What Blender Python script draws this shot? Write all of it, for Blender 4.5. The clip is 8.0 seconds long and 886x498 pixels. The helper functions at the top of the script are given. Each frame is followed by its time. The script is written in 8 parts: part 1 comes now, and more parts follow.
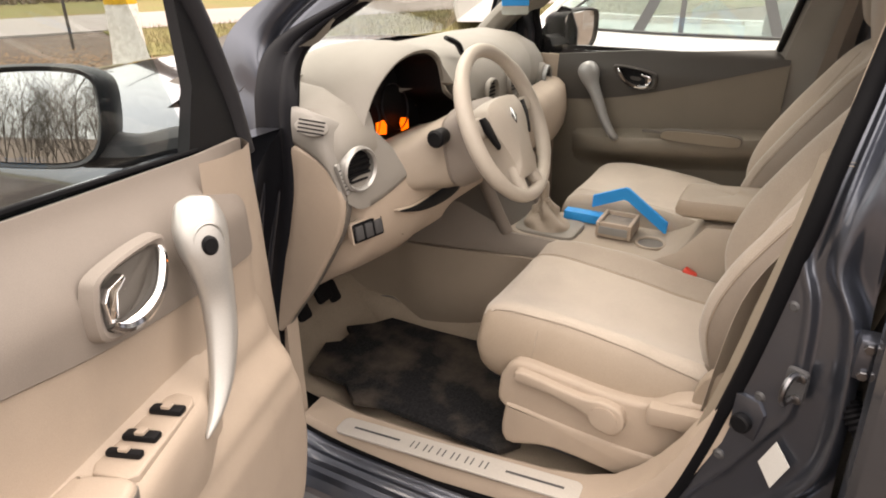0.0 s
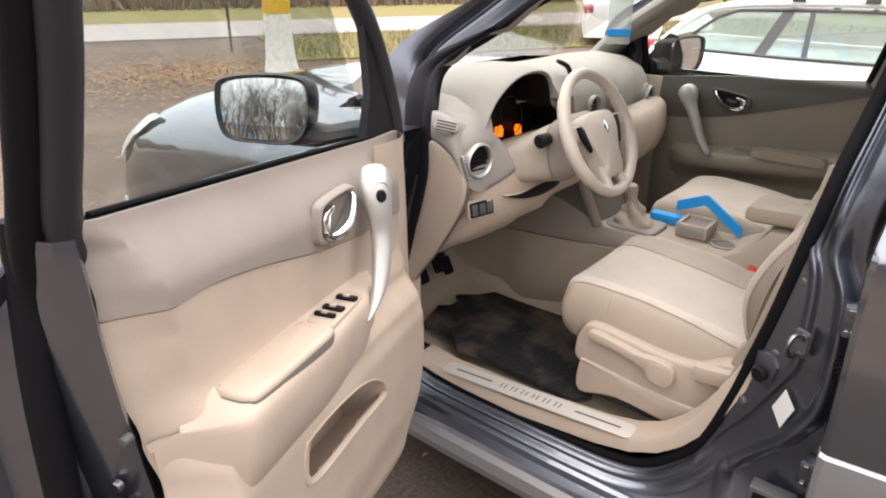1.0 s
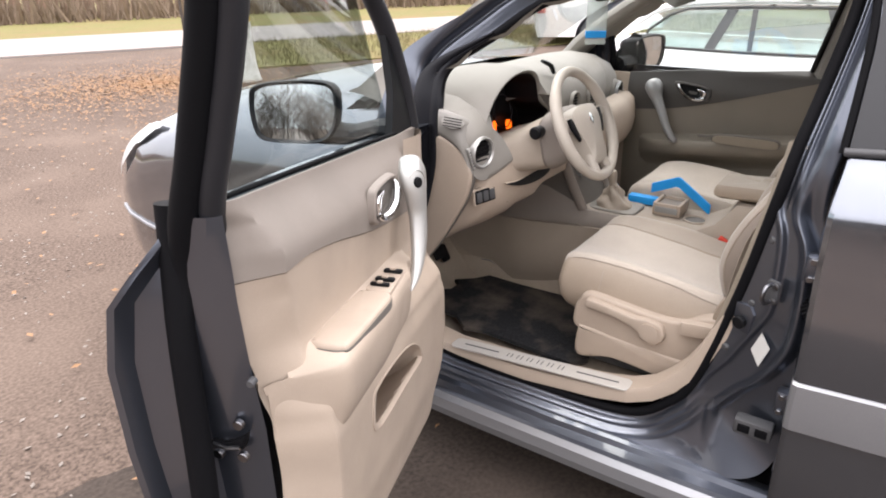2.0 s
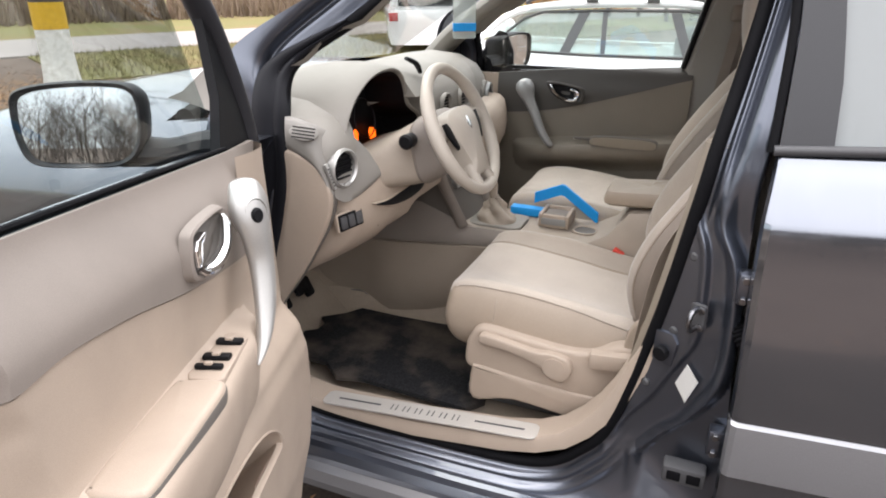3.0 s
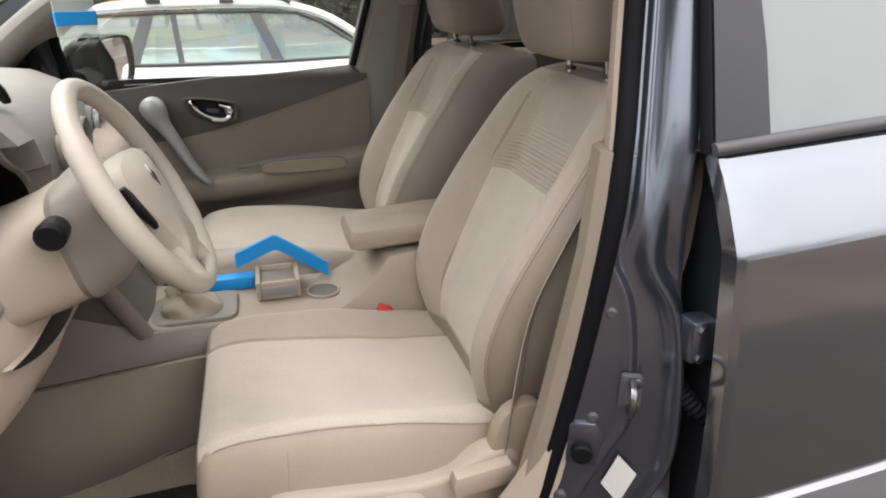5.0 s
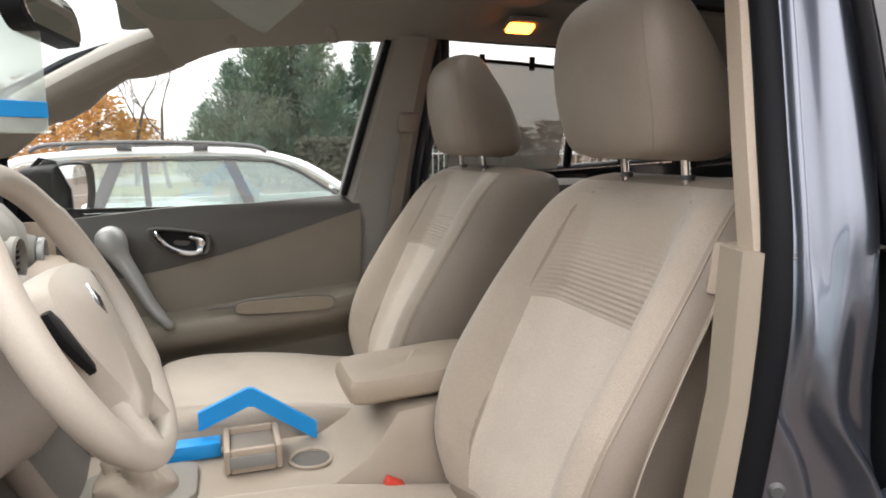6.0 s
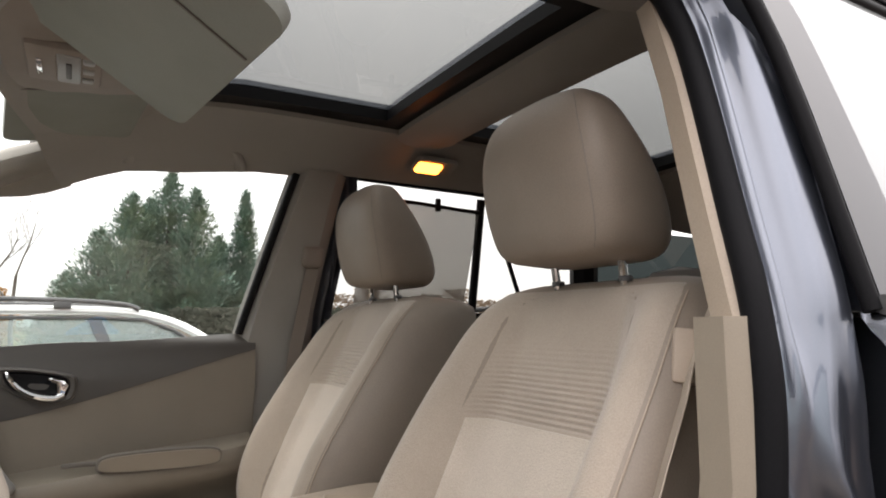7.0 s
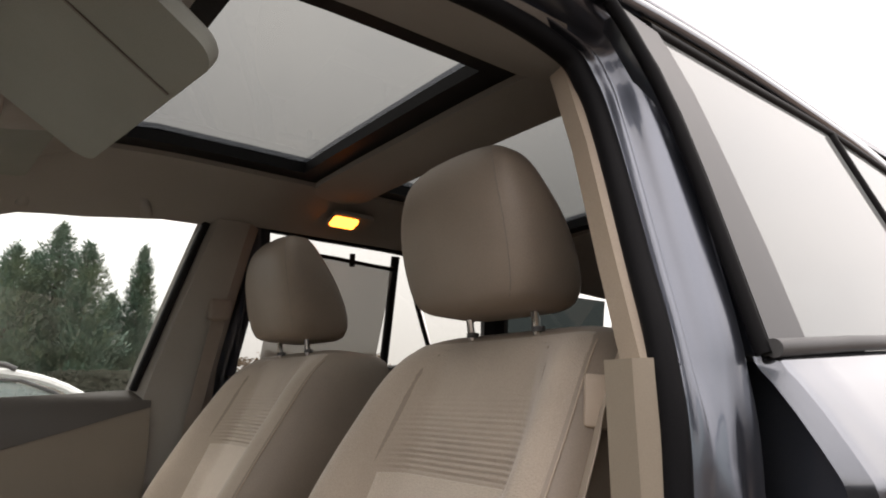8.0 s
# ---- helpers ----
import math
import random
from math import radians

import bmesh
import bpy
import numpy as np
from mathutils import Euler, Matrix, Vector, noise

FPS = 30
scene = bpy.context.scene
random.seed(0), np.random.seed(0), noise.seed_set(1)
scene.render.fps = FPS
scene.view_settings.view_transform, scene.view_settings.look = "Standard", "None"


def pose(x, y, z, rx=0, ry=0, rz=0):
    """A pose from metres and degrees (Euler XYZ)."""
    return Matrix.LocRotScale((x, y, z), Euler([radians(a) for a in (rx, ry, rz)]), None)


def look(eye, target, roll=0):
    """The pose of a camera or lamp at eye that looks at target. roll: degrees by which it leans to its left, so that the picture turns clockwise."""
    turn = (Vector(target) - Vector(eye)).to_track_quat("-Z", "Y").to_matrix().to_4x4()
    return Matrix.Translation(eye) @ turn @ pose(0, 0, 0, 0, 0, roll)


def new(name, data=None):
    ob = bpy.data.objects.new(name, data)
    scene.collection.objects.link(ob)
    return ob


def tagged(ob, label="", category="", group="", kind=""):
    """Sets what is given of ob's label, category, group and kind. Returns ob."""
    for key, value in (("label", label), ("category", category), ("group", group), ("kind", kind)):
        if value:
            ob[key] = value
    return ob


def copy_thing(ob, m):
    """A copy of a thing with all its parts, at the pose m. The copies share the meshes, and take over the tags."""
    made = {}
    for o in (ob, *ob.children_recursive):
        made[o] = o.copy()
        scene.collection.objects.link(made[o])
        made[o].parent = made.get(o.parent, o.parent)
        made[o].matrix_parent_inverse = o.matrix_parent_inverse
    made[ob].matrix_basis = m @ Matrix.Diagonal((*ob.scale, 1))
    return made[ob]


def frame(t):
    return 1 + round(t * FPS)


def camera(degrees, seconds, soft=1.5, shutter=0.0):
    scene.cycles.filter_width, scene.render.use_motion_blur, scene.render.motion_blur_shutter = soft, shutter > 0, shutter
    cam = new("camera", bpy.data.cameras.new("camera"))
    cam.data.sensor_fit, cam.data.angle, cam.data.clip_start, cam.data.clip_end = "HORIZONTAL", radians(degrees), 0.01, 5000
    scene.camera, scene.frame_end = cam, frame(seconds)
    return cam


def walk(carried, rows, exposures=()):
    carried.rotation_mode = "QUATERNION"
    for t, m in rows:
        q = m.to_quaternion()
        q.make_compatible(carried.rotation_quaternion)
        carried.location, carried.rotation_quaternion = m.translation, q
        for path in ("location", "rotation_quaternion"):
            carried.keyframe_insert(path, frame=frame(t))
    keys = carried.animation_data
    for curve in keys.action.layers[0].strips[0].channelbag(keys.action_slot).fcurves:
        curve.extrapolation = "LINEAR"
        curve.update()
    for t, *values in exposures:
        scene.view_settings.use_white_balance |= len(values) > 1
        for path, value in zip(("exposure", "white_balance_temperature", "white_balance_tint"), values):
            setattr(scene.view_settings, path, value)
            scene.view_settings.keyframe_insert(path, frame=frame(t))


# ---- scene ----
cam = camera(68.9, 8.0, soft=1.9)
PATH = [
    (0, (-1.787, 0.155, 1.527), (-0.195, 1.03, 0.692), -0.4),
    (0.5, (-1.968, 0.042, 1.55), (-0.51, 1.127, 0.715), 0.3),
    (1, (-2.125, -0.081, 1.607), (-0.71, 1.079, 0.801), 0.2),
    (1.2, (-2.191, -0.094, 1.626), (-0.78, 1.073, 0.822), 0.2),
    (2.3, (-2.405, -0.072, 1.639), (-0.839, 0.888, 0.847), -0.9),
    (2.5, (-2.362, -0.024, 1.624), (-0.743, 0.852, 0.842), -0.5),
    (3, (-2.081, 0.102, 1.553), (-0.382, 0.815, 0.777), -0.1),
    (3.5, (-1.811, 0.258, 1.518), (-0.005, 0.632, 0.744), -0.0),
    (4, (-1.661, 0.437, 1.499), (0.184, 0.417, 0.726), -0.1),
    (4.5, (-1.58, 0.522, 1.476), (0.219, 0.094, 0.713), 0.1),
    (4.7, (-1.556, 0.536, 1.473), (0.224, 0.047, 0.703), -0.0),
    (5.8, (-1.243, 0.606, 1.378), (0.576, -0.013, 0.823), 0.8),
    (6, (-1.202, 0.597, 1.347), (0.666, -0.053, 1.049), 0.1),
    (6.5, (-1.139, 0.63, 1.289), (0.663, -0.232, 1.385), 0.1),
    (7, (-1.101, 0.638, 1.239), (0.624, -0.345, 1.479), 0.2),
    (7.5, (-1.092, 0.637, 1.202), (0.522, -0.492, 1.554), 0.4),
    (8, (-1.097, 0.649, 1.215), (0.447, -0.545, 1.652), 0.3),
]
walk(cam, [(t, look(eye, target, roll)) for t, eye, target, roll in PATH],
     exposures=[(0.0, 1.82, 7700, 16), (0.5, 1.82, 6950, 15), (1.0, 1.9, 6850, 15), (2.5, 1.84, 6500, 14), (3.0, 1.82, 6500, 13), (4.0, 1.84, 6600, 12), (4.7, 1.74, 6650, 12), (6.0, 2.09, 6750, 12), (6.5, 2.18, 6800, 12), (7.0, 1.87, 6850, 14), (7.5, 1.45, 7000, 15), (8.0, 1.33, 7150, 15)])

# ---- light ----
world = bpy.data.worlds.new("overcast_sky")
scene.world = world
world.use_nodes = True
wt = world.node_tree
wt.nodes.clear()
sky = wt.nodes.new("ShaderNodeTexSky")
sky.sky_type = "NISHITA"
sky.sun_disc = False
sky.sun_elevation, sky.sun_rotation = radians(62), radians(45)
sky.air_density, sky.dust_density = 1.0, 3.0
dim = wt.nodes.new("ShaderNodeMix")
dim.data_type = "RGBA"
dim.blend_type = "MULTIPLY"
dim.inputs["Factor"].default_value = 1.0
dim.inputs["B"].default_value = (0.12, 0.12, 0.12, 1)
cloud = wt.nodes.new("ShaderNodeTexNoise")
cloud.inputs["Scale"].default_value = 2.2
cloud.inputs["Detail"].default_value = 6
ramp = wt.nodes.new("ShaderNodeValToRGB")
ramp.color_ramp.elements[0].position, ramp.color_ramp.elements[0].color = 0.25, (0.78, 0.79, 0.82, 1)
ramp.color_ramp.elements[1].position, ramp.color_ramp.elements[1].color = 0.75, (1.0, 0.985, 0.97, 1)
mix = wt.nodes.new("ShaderNodeMix")
mix.data_type = "RGBA"
mix.inputs["Factor"].default_value = 0.88
bg = wt.nodes.new("ShaderNodeBackground")
bg.inputs["Strength"].default_value = 1.0
wout = wt.nodes.new("ShaderNodeOutputWorld")
wt.links.new(sky.outputs["Color"], dim.inputs["A"])
wt.links.new(cloud.outputs["Fac"], ramp.inputs["Fac"])
wt.links.new(dim.outputs["Result"], mix.inputs["A"])
wt.links.new(ramp.outputs["Color"], mix.inputs["B"])
spot = wt.nodes.new("ShaderNodeTexCoord")
axes = wt.nodes.new("ShaderNodeSeparateXYZ")
rise = wt.nodes.new("ShaderNodeMapRange")
rise.inputs["To Min"].default_value, rise.inputs["To Max"].default_value = 0.57, 1.68
dome = wt.nodes.new("ShaderNodeMix")
dome.data_type = "RGBA"
dome.blend_type = "MULTIPLY"
dome.inputs["Factor"].default_value = 1.0
wt.links.new(spot.outputs["Generated"], axes.inputs["Vector"])
wt.links.new(axes.outputs["Z"], rise.inputs["Value"])
wt.links.new(mix.outputs["Result"], dome.inputs["A"])
wt.links.new(rise.outputs["Result"], dome.inputs["B"])
wt.links.new(dome.outputs["Result"], bg.inputs["Color"])
wt.links.new(bg.outputs["Background"], wout.inputs["Surface"])
sun = new("sun", bpy.data.lights.new("sun", "SUN"))
sun.data.energy, sun.data.angle, sun.data.color = 0.5, radians(40), (1.0, 0.96, 0.9)
sun.matrix_world = look((3.0, 3.0, 8), (0, 0, 0))


# ---- materials ----
def material(name, color, rough=0.6, metal=0.0, spread=0.12, coat_rough=0.06, grain=0.0, grain_size=600.0, stain=0.0, stain_size=6.0,
             stain_color=None, coat=0.0, sheen=0.0, specular=0.5, per_object=0.0, weave=0.0, weave_size=500.0):
    """A principled surface with variation at a fine and a coarse scale; sizes in cycles a metre."""
    m = bpy.data.materials.new(name)
    m.use_nodes = True
    nt = m.node_tree
    b = nt.nodes["Principled BSDF"]
    b.inputs["Roughness"].default_value = rough
    b.inputs["Metallic"].default_value = metal
    b.inputs["Coat Weight"].default_value = coat
    b.inputs["Coat Roughness"].default_value = coat_rough
    b.inputs["Sheen Weight"].default_value = sheen
    b.inputs["Specular IOR Level"].default_value = specular
    co = nt.nodes.new("ShaderNodeTexCoord")
    fine = nt.nodes.new("ShaderNodeTexNoise")
    fine.inputs["Scale"].default_value = grain_size
    fine.inputs["Detail"].default_value = 3
    coarse = nt.nodes.new("ShaderNodeTexNoise")
    coarse.inputs["Scale"].default_value = stain_size
    coarse.inputs["Detail"].default_value = 6
    for n in (fine, coarse):
        nt.links.new(co.outputs["Object"], n.inputs["Vector"])
    r = nt.nodes.new("ShaderNodeValToRGB")
    lo = [max(0.0, c * (1 - spread)) for c in color]
    hi = [min(1.0, c * (1 + spread)) for c in color]
    r.color_ramp.elements[0].position, r.color_ramp.elements[0].color = 0.3, (*lo, 1)
    r.color_ramp.elements[1].position, r.color_ramp.elements[1].color = 0.7, (*hi, 1)
    nt.links.new(fine.outputs["Fac"], r.inputs["Fac"])
    out = r.outputs["Color"]
    if stain:
        sr = nt.nodes.new("ShaderNodeMapRange")
        sr.inputs["From Min"].default_value, sr.inputs["From Max"].default_value = 0.45, 0.7
        sr.inputs["To Max"].default_value = stain
        nt.links.new(coarse.outputs["Fac"], sr.inputs["Value"])
        mx = nt.nodes.new("ShaderNodeMix")
        mx.data_type = "RGBA"
        mx.inputs["B"].default_value = (*(stain_color or [c * 0.6 for c in color]), 1)
        nt.links.new(sr.outputs["Result"], mx.inputs["Factor"])
        nt.links.new(out, mx.inputs["A"])
        out = mx.outputs["Result"]
    if per_object:
        info = nt.nodes.new("ShaderNodeObjectInfo")
        hsv = nt.nodes.new("ShaderNodeHueSaturation")
        mr = nt.nodes.new("ShaderNodeMapRange")
        mr.inputs["To Min"].default_value, mr.inputs["To Max"].default_value = 1 - per_object, 1 + per_object
        nt.links.new(info.outputs["Random"], mr.inputs["Value"])
        nt.links.new(mr.outputs["Result"], hsv.inputs["Value"])
        nt.links.new(out, hsv.inputs["Color"])
        out = hsv.outputs["Color"]
    nt.links.new(out, b.inputs["Base Color"])
    rr = nt.nodes.new("ShaderNodeMapRange")
    rr.inputs["To Min"].default_value, rr.inputs["To Max"].default_value = rough * 0.85, min(1.0, rough * 1.15)
    nt.links.new(coarse.outputs["Fac"], rr.inputs["Value"])
    nt.links.new(rr.outputs["Result"], b.inputs["Roughness"])
    if grain:
        bump = nt.nodes.new("ShaderNodeBump")
        bump.inputs["Strength"].default_value = grain
        bump.inputs["Distance"].default_value = 0.002
        if weave:
            wv = nt.nodes.new("ShaderNodeTexVoronoi")
            wv.inputs["Scale"].default_value = weave_size
            nt.links.new(co.outputs["Object"], wv.inputs["Vector"])
            nt.links.new(wv.outputs["Distance"], bump.inputs["Height"])
        else:
            nt.links.new(fine.outputs["Fac"], bump.inputs["Height"])
        nt.links.new(bump.outputs["Normal"], b.inputs["Normal"])
    return m


def glass(name, tint, rough=0.0, body=0.0, body_color=(0.3, 0.3, 0.3), gloss=1.0):
    """Thin pane: clear or tinted see-through with a mirror gloss by Fresnel; body: share of dull film on it."""
    m = bpy.data.materials.new(name)
    m.use_nodes = True
    nt = m.node_tree
    nt.nodes.clear()
    tr = nt.nodes.new("ShaderNodeBsdfTransparent")
    tr.inputs["Color"].default_value = (*tint, 1)
    gl = nt.nodes.new("ShaderNodeBsdfGlossy")
    gl.inputs["Roughness"].default_value = rough
    gl.inputs["Color"].default_value = (gloss, gloss, gloss, 1)
    lw = nt.nodes.new("ShaderNodeLayerWeight")
    lw.inputs["Blend"].default_value = 0.5
    pw = nt.nodes.new("ShaderNodeMath")
    pw.operation = "POWER"
    pw.inputs[1].default_value = 4.0
    nt.links.new(lw.outputs["Facing"], pw.inputs[0])
    fr = nt.nodes.new("ShaderNodeMapRange")
    fr.inputs["To Min"].default_value, fr.inputs["To Max"].default_value = 0.045, 0.9
    nt.links.new(pw.outputs["Value"], fr.inputs["Value"])
    mx = nt.nodes.new("ShaderNodeMixShader")
    out = nt.nodes.new("ShaderNodeOutputMaterial")
    nt.links.new(fr.outputs["Result"], mx.inputs["Fac"])
    src = tr.outputs["BSDF"]
    if body:
        df = nt.nodes.new("ShaderNodeBsdfDiffuse")
        df.inputs["Color"].default_value = (*body_color, 1)
        m2 = nt.nodes.new("ShaderNodeMixShader")
        m2.inputs["Fac"].default_value = body
        nt.links.new(src, m2.inputs[1])
        nt.links.new(df.outputs["BSDF"], m2.inputs[2])
        src = m2.outputs["Shader"]
    nt.links.new(src, mx.inputs[1])
    nt.links.new(gl.outputs["BSDF"], mx.inputs[2])
    nt.links.new(mx.outputs["Shader"], out.inputs["Surface"])
    return m


def glow(name, color, strength):
    m = bpy.data.materials.new(name)
    m.use_nodes = True
    b = m.node_tree.nodes["Principled BSDF"]
    b.inputs["Base Color"].default_value = (*color, 1)
    b.inputs["Emission Color"].default_value = (*color, 1)
    b.inputs["Emission Strength"].default_value = strength
    return m


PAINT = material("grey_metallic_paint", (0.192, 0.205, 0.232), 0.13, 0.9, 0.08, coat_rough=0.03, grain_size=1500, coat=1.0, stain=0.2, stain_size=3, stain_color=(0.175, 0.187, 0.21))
# The same body paint, rougher, with the shade of the door openings in its colour.
PAINT_SHADED = material("shaded_grey_paint", (0.114, 0.126, 0.156), 0.3, 0.86, 0.06, coat=1.0, coat_rough=0.05, grain_size=1500, stain=0.25, stain_size=5, stain_color=(0.095, 0.105, 0.13))
SILVER_STRIP = material("silver_strip_paint", (0.29, 0.292, 0.305), 0.4, 0.6, 0.06, coat=0.3)
BEIGE = material("beige_soft_plastic", (0.395, 0.32, 0.256), 0.62, 0, 0.06, grain=0.12, grain_size=900, stain=0.2, stain_size=9)
BEIGE_MID = material("mid_beige_plastic", (0.34, 0.285, 0.232), 0.6, 0, 0.06, grain=0.12, grain_size=900, stain=0.2, stain_size=9)
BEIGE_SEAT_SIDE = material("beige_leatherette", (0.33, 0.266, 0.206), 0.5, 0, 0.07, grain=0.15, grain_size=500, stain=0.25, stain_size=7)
# The beige leatherette again, darkened for the shade on backrest and headrest.
SEAT_SHADE = material("shaded_beige_leatherette", (0.243, 0.2, 0.164), 0.55, 0, 0.07, grain=0.15, grain_size=500, stain=0.25, stain_size=7)
TAUPE = material("taupe_soft_plastic", (0.225, 0.193, 0.168), 0.6, 0, 0.06, grain=0.15, grain_size=900, stain=0.2, stain_size=8)
VISOR = material("grey_visor_cloth", (0.215, 0.226, 0.205), 0.9, 0, 0.06, grain=0.15, grain_size=900, stain=0.15, stain_size=8)
# Taupe of the door linings, darkened for the shaded passenger side.
TAUPE_SHADED = material("shaded_taupe_plastic", (0.06, 0.055, 0.05), 0.45, 0, 0.06, grain=0.12, grain_size=900)
TAN = material("light_tan_plastic", (0.295, 0.243, 0.193), 0.6, 0, 0.06, grain=0.12, grain_size=900, stain=0.15, stain_size=8)
# Beige of the door linings, darkened for the shaded passenger side.
BEIGE_SHADED = material("shaded_beige_plastic", (0.188, 0.163, 0.13), 0.6, 0, 0.06, grain=0.12, grain_size=900, stain=0.15, stain_size=8)
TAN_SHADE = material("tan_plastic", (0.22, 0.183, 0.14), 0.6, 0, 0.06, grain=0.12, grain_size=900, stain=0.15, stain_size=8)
PILLAR = material("satin_pillar_film", (0.03, 0.03, 0.033), 0.3, 0, 0.1, grain_size=900)
TAUPE_DARK = material("dark_taupe_plastic", (0.12, 0.108, 0.095), 0.6, 0, 0.06, grain=0.12, grain_size=900)
DASH = material("stone_grey_dash_plastic", (0.238, 0.22, 0.195), 0.6, 0, 0.06, grain=0.2, grain_size=800, stain=0.2, stain_size=6)
POD = material("warm_grey_trim_plastic", (0.24, 0.224, 0.203), 0.5, 0, 0.06, grain=0.15, grain_size=800)
FABRIC = material("light_beige_seat_fabric", (0.475, 0.413, 0.35), 0.9, 0, 0.16, grain=0.35, grain_size=700, stain=0.25, stain_size=7, sheen=0.3, weave=1, weave_size=420)
FABRIC_MID = material("mid_beige_seat_fabric", (0.36, 0.303, 0.25), 0.9, 0, 0.14, grain=0.35, grain_size=700, stain=0.25, stain_size=7, sheen=0.3, weave=1, weave_size=420)
LINER = material("taupe_headliner_cloth", (0.28, 0.267, 0.25), 0.95, 0, 0.1, grain=0.3, grain_size=900, stain=0.15, stain_size=5)
CARPET = material("beige_carpet", (0.3, 0.245, 0.19), 1.0, 0, 0.2, grain=0.6, grain_size=500, stain=0.3, stain_size=10)
MAT_RUBBER = material("black_mat_with_dirt", (0.012, 0.012, 0.013), 0.85, 0, 0.5, grain=0.5, grain_size=160, stain=0.7, stain_size=9, stain_color=(0.085, 0.069, 0.055), specular=0.15)
BLACK = material("black_plastic", (0.0065, 0.0065, 0.0075), 0.5, 0, 0.15, grain=0.1, grain_size=900, specular=0.14)
RUBBER = material("black_rubber", (0.0045, 0.0045, 0.0055), 0.65, 0, 0.2, specular=0.1)
# Near black for the seal and the shaded paint on the hinge side.
HINGE_SHADE = material("black_hinge_shade", (0.0085, 0.0088, 0.0115), 0.5, 0, 0.15, specular=0.22)
FRAME_GREY = material("charcoal_frame_plastic", (0.02, 0.02, 0.023), 0.45, 0, 0.12, grain=0.1, grain_size=900, specular=0.25)
RIM = material("cream_leather", (0.43, 0.385, 0.33), 0.45, 0, 0.05, grain=0.12, grain_size=700, stain=0.2, stain_size=9)
DARK_GREY = material("dark_grey_plastic", (0.06, 0.06, 0.063), 0.5, 0, 0.12, grain=0.1, grain_size=700)
CHROME = material("chrome", (0.75, 0.75, 0.76), 0.08, 1.0, 0.03)
STEEL = material("worn_steel", (0.22, 0.22, 0.23), 0.3, 1.0, 0.1)
SILVER = material("satin_silver_plastic", (0.43, 0.42, 0.40), 0.32, 0.55, 0.04, coat=0.2)
SILVER_DARK = material("satin_grey_plastic", (0.27, 0.27, 0.265), 0.35, 0.3, 0.04)
PLATE = material("brushed_scuff_plate", (0.52, 0.49, 0.45), 0.5, 0.25, 0.05, grain_size=300)
WHITE_PAINT = material("white_car_paint", (0.78, 0.78, 0.77), 0.25, 0, 0.02, coat=0.8, stain=0.1, stain_size=3)
PAPER = material("white_paper", (0.6, 0.59, 0.56), 0.7, 0, 0.04)
BLUE = material("bright_blue_plastic", (0.0, 0.29, 0.72), 0.5, 0, 0.05)
RED = material("red_plastic", (0.6, 0.05, 0.03), 0.4, 0, 0.05)
RED_LAMP = material("red_tail_lamp", (0.5, 0.03, 0.03), 0.2, 0, 0.05, coat=1.0)
LAMP_LENS = material("clear_lamp_lens", (0.66, 0.66, 0.66), 0.3, 0.1, 0.1, coat=0.6, stain=0.4, stain_size=14)
GLASS = glass("clear_glass", (0.9, 0.93, 0.92))
GLASS_DOOR = glass("door_glass", (0.82, 0.87, 0.87), gloss=0.4)
GLASS_TINT = glass("tinted_glass", (0.78, 0.79, 0.78))
# Dull pale film puts the sky's reflection into the pane's colour.
GLASS_PALE = glass("glass_with_pale_film", (0.55, 0.6, 0.6), body=0.75, body_color=(0.31, 0.33, 0.33))
GLASS_DARK = glass("privacy_glass", (0.16, 0.18, 0.18))
GLASS_ROOF = glass("grey_roof_glass", (0.44, 0.45, 0.445), gloss=0.35)
BLIND = glass("fine_blind_mesh", (0.8, 0.79, 0.77), 0.5, 0.45, (0.45, 0.44, 0.42), 0.1)
GLASS_WAGON = glass("green_car_glass", (0.72, 0.8, 0.78), body=0.12, body_color=(0.5, 0.56, 0.56))
PLASTIC_CLEAR = glass("clear_packet_film", (0.86, 0.9, 0.88), 0.15, 0.28, (0.8, 0.85, 0.82))
MIRROR = material("mirror_glass", (0.86, 0.87, 0.88), 0.01, 1.0, 0.0)
ORANGE_GLOW = glow("orange_warning_light", (1.0, 0.13, 0.006), 0.6)
DOME_GLOW = glow("warm_dome_bulb", (1.0, 0.25, 0.03), 3.6)
DIRT = material("damp_dirt_with_gravel", (0.105, 0.078, 0.063), 0.95, 0, 0.45, grain=0.7, grain_size=60, stain=0.6, stain_size=0.8, stain_color=(0.165, 0.126, 0.102), specular=0.1)
# Wet earth colour, made darker still for the shade by the car.
DIRT_DAMP_SHADED = material("wet_shaded_earth", (0.042, 0.032, 0.026), 0.8, 0, 0.4, grain=0.7, grain_size=60, stain=0.5, stain_size=2.5, stain_color=(0.07, 0.054, 0.044), specular=0.2)
ROAD = material("worn_asphalt", (0.27, 0.238, 0.222), 0.9, 0, 0.12, grain=0.3, grain_size=60, stain=0.3, stain_size=0.4, stain_color=(0.22, 0.195, 0.18), specular=0.1)
GRASS = material("autumn_grass", (0.15, 0.135, 0.06), 0.9, 0, 0.4, stain=0.8, stain_size=1.5, stain_color=(0.2, 0.145, 0.08))
GRASS_GROUND = material("grassy_ground", (0.15, 0.138, 0.055), 1.0, 0, 0.4, grain=0.6, grain_size=40, stain=0.8, stain_size=0.7, stain_color=(0.19, 0.13, 0.07), specular=0.1)
LEAF_LITTER = material("fallen_leaves", (0.25, 0.135, 0.065), 0.85, 0, 0.5, stain=0.7, stain_size=5, stain_color=(0.22, 0.15, 0.09))
BARK = material("dark_bark", (0.075, 0.06, 0.05), 0.95, 0, 0.3, grain=0.8, grain_size=60)
